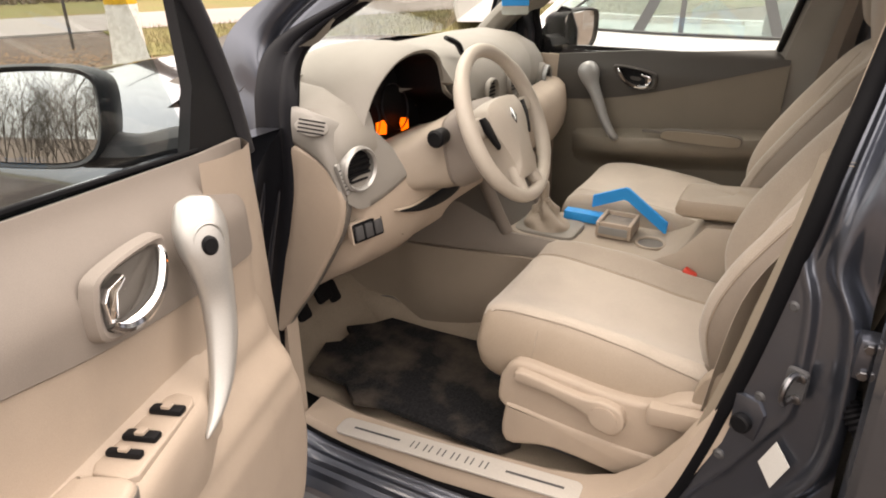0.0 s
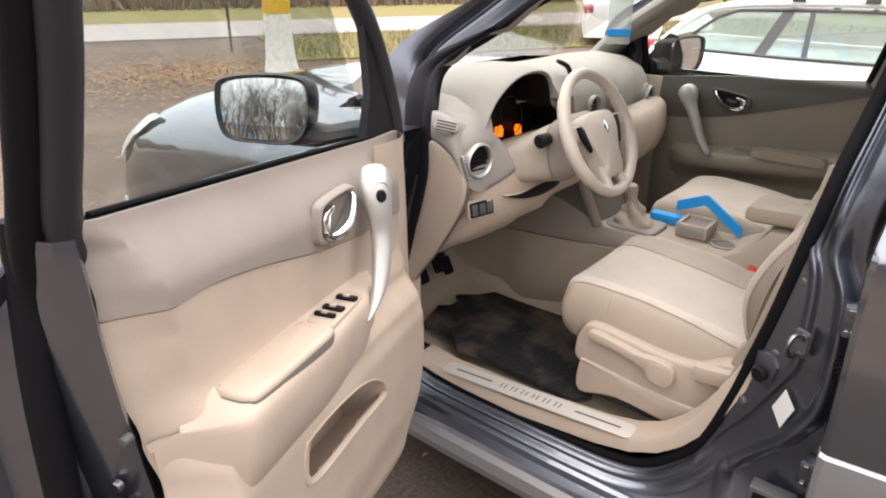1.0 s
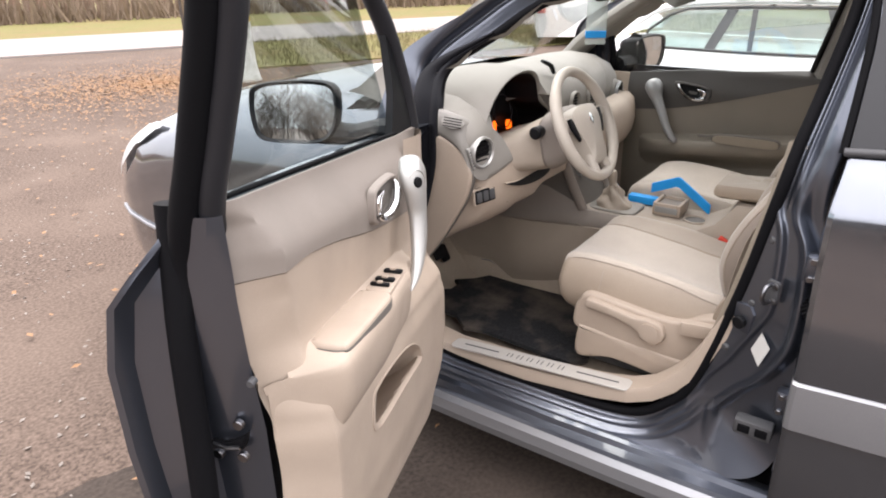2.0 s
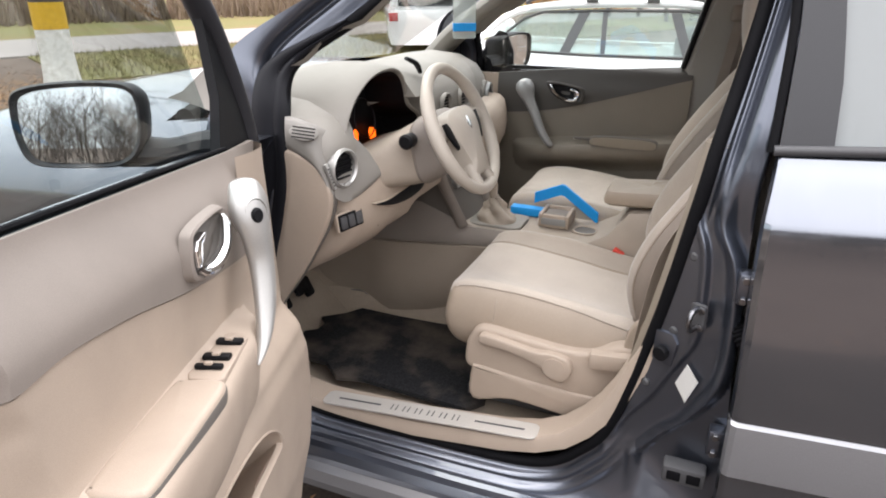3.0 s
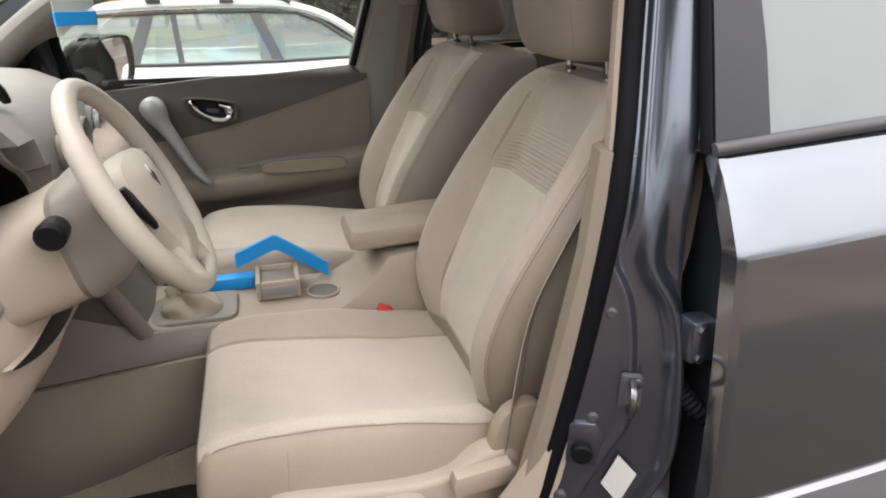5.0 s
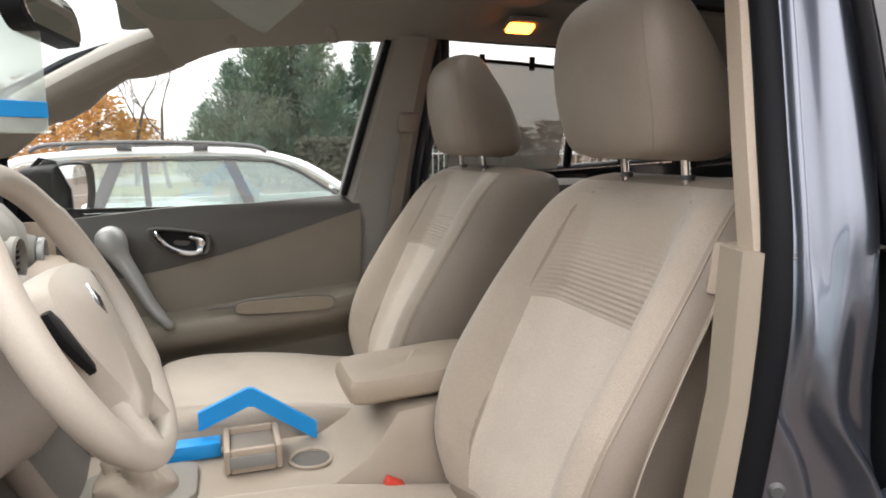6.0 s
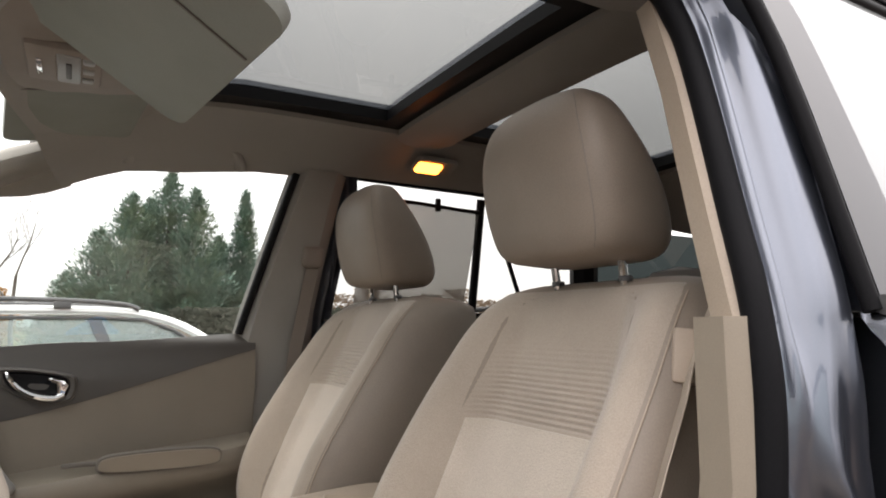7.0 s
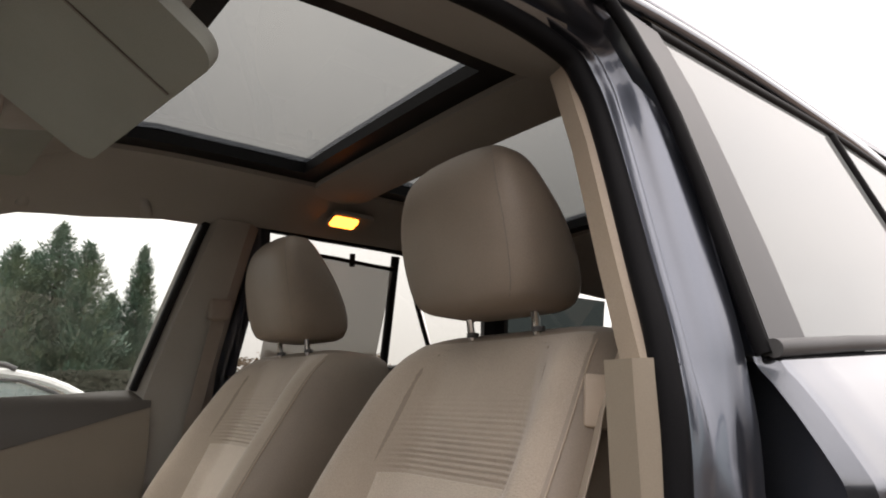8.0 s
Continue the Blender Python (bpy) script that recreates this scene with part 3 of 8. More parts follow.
bm = bmesh.new()
grid(bm, ribbon([(0.30, 0.45), (0.235, 0.57), (0.195, 0.70), (0.165, 0.84), (0.118, 1.1), (0.098, 1.25)], [0.1, 0.12, 0.13, 0.14, 0.14, 0.14], 0.052), cap=True)
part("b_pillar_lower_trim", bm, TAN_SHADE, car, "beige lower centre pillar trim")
bm = bmesh.new()
grid(bm, ribbon([(0.085, 1.245), (0.068, 1.36), (0.042, 1.52), (0.035, 1.64)], [0.1, 0.1, 0.1, 0.1], 0.042), cap=True)
part("b_pillar_upper_trim", bm, BEIGE_SEAT_SIDE, car, "pale beige upper centre pillar trim")
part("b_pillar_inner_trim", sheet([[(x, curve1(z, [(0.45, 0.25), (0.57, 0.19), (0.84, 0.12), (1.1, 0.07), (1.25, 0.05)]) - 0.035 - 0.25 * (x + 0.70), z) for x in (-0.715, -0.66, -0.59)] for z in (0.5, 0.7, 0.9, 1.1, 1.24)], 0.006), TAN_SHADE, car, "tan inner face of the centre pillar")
# front kick panel and its footwell wall
bm = bmesh.new()
rows = []
for y, z0, z1 in ((1.19, 0.37, 0.72), (1.28, 0.37, 0.72), (1.42, 0.38, 0.75)):
    rows.append([(-0.742 + (y - 1.19) * 0.05, y, z0 + (z1 - z0) * k / 4) for k in range(5)])
rows.insert(0, [(-0.752, 1.175, r[2]) for r in rows[0]])
rows.insert(0, [(-0.72, 1.165, r[2]) for r in rows[1]])
grid(bm, rows)
part("kick_panel", bm, BEIGE, car)

# hardware on the centre pillar
def jamb(z, t):
    """A point of the centre pillar's flange, at a height and a share of its width, and the direction across it."""
    a = Vector((XL(z), curve1(z, [(0.375, 0.42), (0.465, 0.293), (0.59, 0.225), (0.86, 0.155), (1.13, 0.108), (1.25, 0.09)]), z))
    b = Vector((curve1(z, [(0.45, -0.83), (0.85, -0.82), (1.13, -0.795), (1.25, -0.765)]), curve1(z, [(0.33, 0.1), (0.45, -0.02), (0.85, -0.01), (1.13, 0.0), (1.25, -0.01)]), z))
    return a.lerp(b, t), (b - a).normalized()


def on_jamb(z, t, lift, turn=0.0):
    p, d = jamb(z, t)
    m = frame_of(p, d, (0, 0, 1))
    if (m.to_3x3() @ Vector((0, 0, 1))).x > 0:
        m = frame_of(p, -d, (0, 0, 1))
    return m @ pose(0, 0, lift, 0, 0, turn)


def jamb_bits():
    m = on_jamb(0.90, 0.52, 0.002)
    st = part("striker", slab(rounded(0.034, 0.062, 0.008), m, 0.008, 0.003), DARK_GREY, car, "steel door striker loop")
    bm = tube(bmesh.new(), spline([m @ Vector((0, 0.022, 0)), m @ Vector((0, 0.022, 0.03)), m @ Vector((0, 0, 0.042)), m @ Vector((0, -0.022, 0.03)), m @ Vector((0, -0.022, 0))], 5), 0.0055, 8)
    part("striker_loop", bm, STEEL, st)
    for dz in (-0.02, 0.02):
        part("screw", disc(bmesh.new(), m @ pose(0.008, dz, 0.007), 0.008, 0.005, 12), STEEL, st)
    lm = frame_of((-0.783, 0.071, 0.735), (-0.512, -0.859, 0), (0, 0, 1))
    if (lm.to_3x3() @ Vector((0, 0, 1))).x > 0:
        lm = lm @ pose(0, 0, 0, 180, 0, 0)
    part("tyre_label", slab([(-0.0046, 0.046), (-0.026, -0.013), (0.0043, -0.048), (0.026, 0.0155)], lm, 0.002), PAPER, car, "white paper label on the door jamb")
    for z, t in ((1.02, 0.22), (0.845, 0.25), (0.70, 0.2)):
        part("plug", disc(bmesh.new(), on_jamb(z, t, -0.004), 0.010, 0.008, 16, 0.4), DARK_GREY, car)
    bt = part("catch_plate", slab([(-0.026, -0.035), (0.022, -0.04), (0.03, 0.02), (0.016, 0.04), (-0.024, 0.038)], on_jamb(0.80, 0.22, -0.004), 0.012, 0.004), PAINT_SHADED, car)
    part("catch_boss", disc(bmesh.new(), on_jamb(0.79, 0.22, 0.006), 0.017, 0.016, 20), BLACK, bt)
    for z in (0.625, 0.995):
        h = part("hinge", box(bmesh.new(), (-0.83, -0.03, z - 0.034), (-0.79, 0.012, z + 0.034), 0.008), PAINT_SHADED, car, "painted rear door hinge")
        for dz in (-0.022, 0.022):
            part("bolt", disc(bmesh.new(), frame_of((-0.829, -0.002, z + dz), (0, 1, 0), (0, 0, -1)), 0.008, 0.007, 6), STEEL, h)
    cn = part("connector", box(bmesh.new(), (-0.832, 0.0, 0.498), (-0.79, 0.092, 0.543), 0.006), DARK_GREY, car, "black wiring connector with recessed sockets")
    for k in range(2):
        part("socket", box(bmesh.new(), (-0.8345, 0.01 + 0.042 * k, 0.508), (-0.828, 0.04 + 0.042 * k, 0.533), 0.003), RUBBER, cn)
    bm = tube(bmesh.new(), spline([(-0.785, 0.0, 0.915), (-0.80, -0.004, 0.90), (-0.815, -0.018, 0.88), (-0.825, -0.04, 0.86)], 8), [0.014 + 0.003 * (k % 2) for k in range(25)], 12)
    part("cable_boot", bm, RUBBER, car, "ribbed rubber cable sleeve")


jamb_bits()


# rear side door with its window
def rear_door(sg):
    prof = [(p.x, p.z) for p in [Vector(q) for q in ((-0.782, 0, 1.254), (-0.792, 0, 1.249), (-0.799, 0, 1.238), (-0.808, 0, 1.228), (-0.829, 0, 1.199), (-0.849, 0, 1.168), (-0.862, 0, 1.146), (-0.8655, 0, 1.139), (-0.8675, 0, 1.131), (-0.870, 0, 1.11), (-0.8755, 0, 1.05), (-0.8805, 0, 0.97), (-0.884, 0, 0.88), (-0.886, 0, 0.80), (-0.886, 0, 0.735))]]
    low = [(-0.885, 0.60), (-0.884, 0.5), (-0.882, 0.40), (-0.87, 0.30)]

    def front(z):
        return curve1(z, [(0.3, -0.02), (0.73, -0.016), (1.13, -0.006), (1.25, -0.014)])

    def rows_of(pr):
        rows = []
        ys = [0, 0.004, 0.015, 0.1, 0.3, 0.6, 0.9, 1.05]
        for d in ys:
            r = []
            for x, z in pr:
                dx = 0.03 if d == 0 else (0.006 if d == 0.004 else 0.0)
                rise = 0.06 * d
                r.append((sg * -(x + dx + 0.012 * d * d), front(z) - d, z + rise))
            rows.append(r)
        return rows
    bm = bmesh.new()
    grid(bm, rows_of(prof))
    grid(bm, rows_of(low))
    door = part("rear_door", bm, PAINT, car, "closed rear door, dark grey paint with a bright shoulder", angle=25)
    bm = bmesh.new()
    grid(bm, rows_of([(-0.882, 0.735), (-0.895, 0.728), (-0.899, 0.66), (-0.897, 0.606), (-0.883, 0.60)]))
    part("leading_edge", sheet([[(sg * lerp(curve1(z, [(0.3, 0.85), (0.5, 0.876), (0.9, 0.876), (1.1, 0.866), (1.138, 0.86), (1.2, 0.822), (1.25, 0.782)]), 0.72, k / 3), front(z) - 0.012 - 0.008 * k, z) for k in range(4)] for z in (0.33, 0.45, 0.6, 0.75, 0.9, 1.05, 1.138, 1.2, 1.25)], 0.004), PAINT_SHADED, door)
    part("side_strip", bm, SILVER_STRIP, door, "lighter grey side protection strip", angle=25)
    bm = tube(bmesh.new(), [(sg * 0.786, -0.008, 1.261), (sg * 0.784, -0.2, 1.275), (sg * 0.775, -0.6, 1.30), (sg * 0.765, -1.05, 1.33)], 0.0095, 20)
    part("belt_moulding", bm, DARK_GREY, door, "dark grey rubber belt moulding")

    def side(y, z):
        return sg * -(-0.775 + 0.27 * (z - 1.26))

    def quad(a, b, n=5):
        return [[(side(*p), p[0], p[1]) for p in [(lerp(u[0], w[0], k / n), lerp(u[1], w[1], k / n)) for k in range(n + 1)]] for u, w in zip(a, b)]
    # pillar cover, window frame and glass
    top = [(-0.016, 1.255), (-0.017, 1.37), (-0.017, 1.46), (-0.012, 1.54), (0.0, 1.60), (0.025, 1.66), (0.04, 1.68)]
    slim = 0.0 if sg < 0 else 0.062
    bk = [(y + slim, z) for y, z in [(-0.103, 1.27), (-0.098, 1.38), (-0.088, 1.46), (-0.078, 1.53), (-0.066, 1.59), (-0.045, 1.645), (-0.03, 1.67)]]
    part("pillar_cover", sheet(quad(top, bk, 3), 0.006), PILLAR, door, "satin dark grey window pillar cover")
    part("edge_lip", sheet([[(side(y, z) - sg * d, y - 0.002 - 0.1 * d, z) for d in (0.002, 0.014, 0.036)] for y, z in top], 0.004), PAINT_SHADED, door)
    part("window_pane", sheet(quad([(y + slim, z) for y, z in ((-0.095, 1.265), (-0.092, 1.38), (-0.082, 1.46), (-0.06, 1.59), (-0.025, 1.675))], [(-0.74, 1.31), (-0.69, 1.40), (-0.65, 1.48), (-0.585, 1.60), (-0.55, 1.672)], 4), 0.004, (sg * -1, 0, 0)), GLASS_PALE if sg < 0 else GLASS_TINT, door, "rear side window reflecting the overcast sky")
    part("quarter_pane", sheet(quad([(-0.76, 1.31), (-0.57, 1.668)], [(-1.02, 1.33), (-0.82, 1.64)], 4), 0.004, (sg * -1, 0, 0)), GLASS_PALE if sg < 0 else GLASS_TINT, door)
    for pts, r, mt in (([(-0.02, 1.679), (-0.24, 1.676), (-0.55, 1.672), (-0.85, 1.645), (-1.02, 1.615)], 0.0075, BLACK), ([(-0.75, 1.31), (-0.635, 1.51), (-0.555, 1.668)], 0.0085, BLACK),
                       ([(-0.006, 1.255), (-0.007, 1.37), (-0.007, 1.46), (-0.002, 1.54), (0.011, 1.60), (0.036, 1.66), (0.055, 1.69)], 0.0085, RUBBER)):
        bm = tube(bmesh.new(), spline([(side(y, z) , y, z) for y, z in pts], 4), r, 16)
        part("window_frame", bm, mt, door)
    for dx, dz, r, mt in ((0.0, 0.0, 0.011, PAINT), (0.010, -0.019, 0.0105, PAINT), (0.008, -0.0095, 0.006, RUBBER), (-0.012, 0.011, 0.004, RUBBER)):
        bm = tube(bmesh.new(), spline([(sg * (0.645 + dx), 0.16, 1.722 + dz), (sg * (0.652 + dx), -0.1, 1.722 + dz), (sg * (0.652 + dx), -0.4, 1.714 + dz), (sg * (0.648 + dx), -0.8, 1.69 + dz), (sg * (0.625 + dx), -1.3, 1.64 + dz)], 5), r, 12)
        part("roof_gutter", bm, mt, door)
    return door


rear_door(-1)
rear_door(1)

# rear quarters, tailgate and bumper
for sg in (-1, 1):
    bm = bmesh.new()
    rows = []
    for y, w, zt in ((-1.06, 0.0, 1.315), (-1.3, 0.0, 1.33), (-1.55, 0.02, 1.335), (-1.72, 0.06, 1.32), (-1.8, 0.13, 1.28)):
        rows.append([(sg * (x - w), y, z) for x, z in ((0.765, zt), (0.80, zt - 0.03), (0.855, zt - 0.13), (0.868, 1.1), (0.88, 0.9), (0.884, 0.7), (0.88, 0.45), (0.86, 0.3))])
    grid(bm, rows)
    quarter = part("rear_quarter", bm, PAINT, car, angle=40)
    part("quarter_window", sheet([[(sg * (0.76 - 0.42 * (z - 1.31)), y + 0.35 * (z - 1.31), z) for y in (-1.05, -1.35, -1.66)] for z in (1.32, 1.45, 1.6)], 0.005, (sg * -1, 0, 0)), GLASS_DARK, quarter)
    part("tail_lamp", box(bmesh.new(), (min(sg * 0.62, sg * 0.79), -1.84, 0.98), (max(sg * 0.62, sg * 0.79), -1.76, 1.26), 0.02), RED_LAMP, quarter, "red tail lamp")
bm = bmesh.new()
grid(bm, [[(x, y - 0.04 * (1 - (x / 0.76) ** 2), z) for x in (-0.74, -0.4, 0, 0.4, 0.74)] for y, z in ((-1.76, 1.3), (-1.79, 1.1), (-1.80, 0.85), (-1.84, 0.7), (-1.86, 0.5), (-1.80, 0.3))])
part("tailgate", bm, PAINT, car, angle=40)
part("rear_window", sheet([[(x, lerp(-1.74, -1.62, t) - 0.04 * (1 - (x / 0.7) ** 2), lerp(1.31, 1.66, t)) for x in (-0.66, -0.3, 0, 0.3, 0.66)] for t in (0, 0.5, 1)], 0.005, (0, 1, 0)), GLASS_TINT, car)

# bonnet, wings, nose
def section(y, zt, w, zb):
    half = [(0.0, zt + 0.035), (w * 0.4, zt + 0.028), (w * 0.72, zt), (w * 0.88, zt - 0.045), (w * 0.97, zt - 0.13), (w, zt - 0.26), (w, (zt + zb) * 0.5 - 0.05), (w * 0.985, zb + 0.12), (w * 0.94, zb)]
    return [(-x, y, z) for x, z in half[::-1]] + [(x, y, z) for x, z in half[1:]]


st = [(1.5, 1.218, 0.88, 0.3), (1.75, 1.208, 0.888, 0.3), (2.05, 1.185, 0.89, 0.3), (2.3, 1.145, 0.888, 0.3), (2.5, 1.10, 0.882, 0.3), (2.7, 1.035, 0.87, 0.27), (2.87, 0.96, 0.845, 0.25), (3.0, 0.88, 0.80, 0.25), (3.1, 0.79, 0.71, 0.26), (3.17, 0.68, 0.55, 0.3)]


def body_at(y):
    return [y] + [curve_1(y, [(s[0], s[k]) for s in st]) for k in (1, 2, 3)]


def curve_1(x, pts):
    for (x0, y0), (x1, y1) in zip(pts, pts[1:]):
        if x <= x1:
            return lerp(y0, y1, (x - x0) / (x1 - x0))
    return pts[-1][1]


bm = bmesh.new()
grid(bm, [section(*body_at(lerp(1.5, 3.17, k / 36))) for k in range(37)])
bonnet = part("bonnet", bm, PAINT, car, "grey bonnet running into the front wings", angle=50)
for sg in (-1, 1):
    bm = bmesh.new()
    grid(bm, [[(sg * w * f, y, zt + d) for f, d in ((0.84, -0.03), (0.88, -0.045), (0.97, -0.13), (1.0, -0.26), (1.0, -0.5), (0.98, -0.8))] for y, zt, w in ((1.32, 1.24, 0.865), (1.4, 1.23, 0.873), (1.5, 1.218, 0.88))])
    part("wing_corner", bm, PAINT, bonnet, angle=50)
    rows = []
    for k in range(9):
        y = lerp(2.5, 2.92, k / 8)
        prof = spline([(x, 0, z) for x, y_, z in section(*body_at(y)) if x > 0.3], 6)
        prof = [p for p in prof if p.x > 0.5]
        lo, hi = curve1(k / 8, [(0, 0.27), (0.5, 0.2), (1, 0.15)]), curve1(k / 8, [(0, 0.29), (0.5, 0.36), (1, 0.45)])
        rows.append([(sg * (p.x + 0.008), y + 0.006, p.z + 0.006) for p in [prof[min(len(prof) - 1, int(lerp(lo, hi, j / 6) * (len(prof) - 1)))] for j in range(7)]])
    bm = bmesh.new()
    grid(bm, rows)
    part("headlamp", bm, LAMP_LENS, bonnet, "clear headlamp lens")
bm = bmesh.new()
tube(bm, [(-0.883, 2.5, 0.535), (-0.872, 2.7, 0.55), (-0.848, 2.87, 0.56), (-0.80, 3.0, 0.565), (-0.70, 3.11, 0.565), (0, 3.17, 0.565), (0.70, 3.11, 0.565), (0.80, 3.0, 0.565), (0.848, 2.87, 0.56), (0.872, 2.7, 0.55), (0.883, 2.5, 0.535)], 0.009, 8)
part("bumper_line", bm, SILVER_STRIP, bonnet)
bm = tube(bmesh.new(), [(-0.70, 1.46, 1.195), (-0.35, 1.60, 1.2), (0, 1.64, 1.2), (0.35, 1.60, 1.2), (0.70, 1.46, 1.195)], 0.025, 8)
part("wiper_cowl", bm, BLACK, car)
for sx, sy in ((-0.78, 2.02), (0.78, 2.02), (-0.78, -0.70), (0.78, -0.70)):
    m = frame_of((sx, sy, 0.35), (0, 1, 0), (0, 0, 1))
    bm = bmesh.new()
    for prof_ in ([(0.22, -0.11), (0.31, -0.115), (0.345, -0.09), (0.35, 0.0), (0.345, 0.09), (0.31, 0.115), (0.22, 0.11)],):
        grid(bm, [[m @ Vector((r * math.cos(2 * math.pi * j / 36), r * math.sin(2 * math.pi * j / 36), h)) for j in range(36)] for r, h in prof_], close_cols=True)
    wheel = part("wheel", bm, RUBBER, car, "black road tyre on an alloy rim")
    bm = disc(bmesh.new(), m @ pose(0, 0, -0.08), 0.225, 0.16, 30)
    part("rim", bm, STEEL, wheel)

# underbody and floor
bm = box(bmesh.new(), (-0.80, -1.6, 0.22), (0.80, 1.45, 0.30), 0.02)
part("underbody", bm, BLACK, car)
bm = bmesh.new()
rows = []
for y, z in ((-1.2, 0.42), (-0.4, 0.40), (0.2, 0.385), (0.7, 0.37), (1.1, 0.35), (1.25, 0.37), (1.4, 0.45), (1.55, 0.62), (1.6, 0.8)):
    rows.append([(-0.66, y, z + 0.03), (-0.62, y, z), (-0.3, y, z - 0.01), (-0.18, y, z + 0.01), (-0.15, y, z + 0.12), (0.0, y, z + 0.15), (0.15, y, z + 0.12), (0.18, y, z + 0.01), (0.62, y, z), (0.70, y, z + 0.03)])
grid(bm, rows)
part("floor_carpet", bm, CARPET, car, "beige carpet in the footwells")

# roof: outer skin in strips round the two glass panes, liner below
def roof_z(x, y):
    return 1.79 - 0.05 * (abs(x) / 0.6) ** 5 - 0.06 * max(0, y - 0.2) ** 2 * 3.2 - 0.05 * max(0, -y - 0.6) ** 2


def roof_patch(x0, x1, y0, y1, dz, n=6, thick=0.012):
    return sheet([[(lerp(x0, x1, i / n), lerp(y0, y1, j / n), roof_z(lerp(x0, x1, i / n), lerp(y0, y1, j / n)) + dz) for i in range(n + 1)] for j in range(n + 1)], thick, (0, 0, 1))


GX, F0, F1, R0, R1 = 0.335, 0.395, -0.018, -0.252, -0.95
for x0, x1, y0, y1 in ((-0.645, -GX - 0.01, 0.75, -1.75), (GX + 0.01, 0.645, 0.75, -1.75), (-GX - 0.01, GX + 0.01, 0.75, F0 + 0.01), (-GX - 0.01, GX + 0.01, R1 - 0.01, -1.75), (-GX - 0.01, GX + 0.01, F1 - 0.01, R0 + 0.01)):
    part("roof_skin", roof_patch(x0, x1, y0, y1, 0.0), PAINT, car)
for y0, y1, w0, w1 in ((F0, F1, 0.05, 0.06), (R0, R1, 0.012, 0.05)):
    pane = part("roof_pane", roof_patch(-GX - 0.02, GX + 0.02, y0 + 0.01, y1 - 0.01, -0.005, thick=0.004), GLASS_ROOF, car, "grey tinted panoramic roof glass")
    for xa, xb, ya, yb in ((-GX - 0.05, -GX, y0 + w0, y1 - w1), (GX, GX + 0.05, y0 + w0, y1 - w1), (-GX, GX, y0 + w0, y0), (-GX, GX, y1, y1 - w1)):
        part("roof_pane_frame", roof_patch(xa, xb, ya, yb, -0.034, thick=0.026), BLACK, pane)


def liner_edge(y):
    """The inner edge of the roof liner along the side windows."""
    return curve1(y, [(-1.6, 1.60), (-0.6, 1.665), (0.2, 1.665), (0.5, 1.635), (0.8, 1.54)])


for sg in (-1, 1):
    bm = bmesh.new()
    rows = []
    for k in range(29):
        y = lerp(0.775, -1.7, k / 28)
        zi = roof_z(0.385, y) - 0.045 - 0.05 * (max(0.0, y - 0.45) / 0.32) ** 2
        bow = 0.09 * max(0.0, min(1.0, (y - 0.44) / 0.335))
        ze = liner_edge(y - bow * 1.1) - (0.018 if sg > 0 and y > 0.15 else 0.0)
        rows.append([(sg * x, y - bow * (x / 0.56) ** 2, z) for x, z in ((0.378, zi + 0.03), (0.384, zi), (0.43, lerp(zi, ze, 0.2)), (0.49, lerp(zi, ze, 0.6)), (0.545, lerp(zi, ze, 0.9)), (0.582, ze - 0.005), (0.605, ze + 0.012))])
    grid(bm, rows)
    part("roof_liner_side", bm, LINER, car, "taupe cloth roof liner")
for y0, y1, nm, hw in ((0.775, F0 + 0.045, "front_header", 0.53), (F1 - 0.055, R0 + 0.01, "roof_cross_bar", 0.42), (R1 - 0.045, -1.7, "rear_liner", 0.42)):
    bm = bmesh.new()
    rows = []
    for k in range(9):
        y = lerp(y0, y1, k / 8)
        drop = 0.05 * (max(0.0, y - 0.45) / 0.32) ** 2
        rows.append([(x, y - 0.09 * (x / 0.56) ** 2 * (hw > 0.5) * (1 - k / 8), roof_z(x, y) - 0.048 - drop - 0.012 * math.sin(math.pi * k / 8)) for x in [-hw + hw / 6 * i for i in range(13)]])
    part(nm, sheet(rows, 0.02, (0, 0, 1)), LINER, car)

# front pillars inside, and the windscreen
rows = []
for k in range(15):
    y = lerp(1.3, 0.60, k / 14)
    zs = curve1(y, [(0.5, 1.635), (0.78, 1.547), (0.943, 1.445), (1.105, 1.345), (1.3, 1.225)])
    xs = 0.74 - 0.33 * (zs - 1.2)
    rows.append([(-x, y + dy, zs + dz) for x, dy, dz in ((xs + 0.012, 0, -0.002), (xs - 0.004, 0.004, -0.012), (xs - 0.012, 0.02, -0.008), (xs - 0.02, 0.08, 0.006), (xs - 0.028, 0.15, 0.016), (xs - 0.024, 0.2, 0.022))])
part("a_pillar_cover", sheet(rows, 0.006, (-1, 0, 0)), DASH, car, "pale windscreen pillar cover", angle=60)
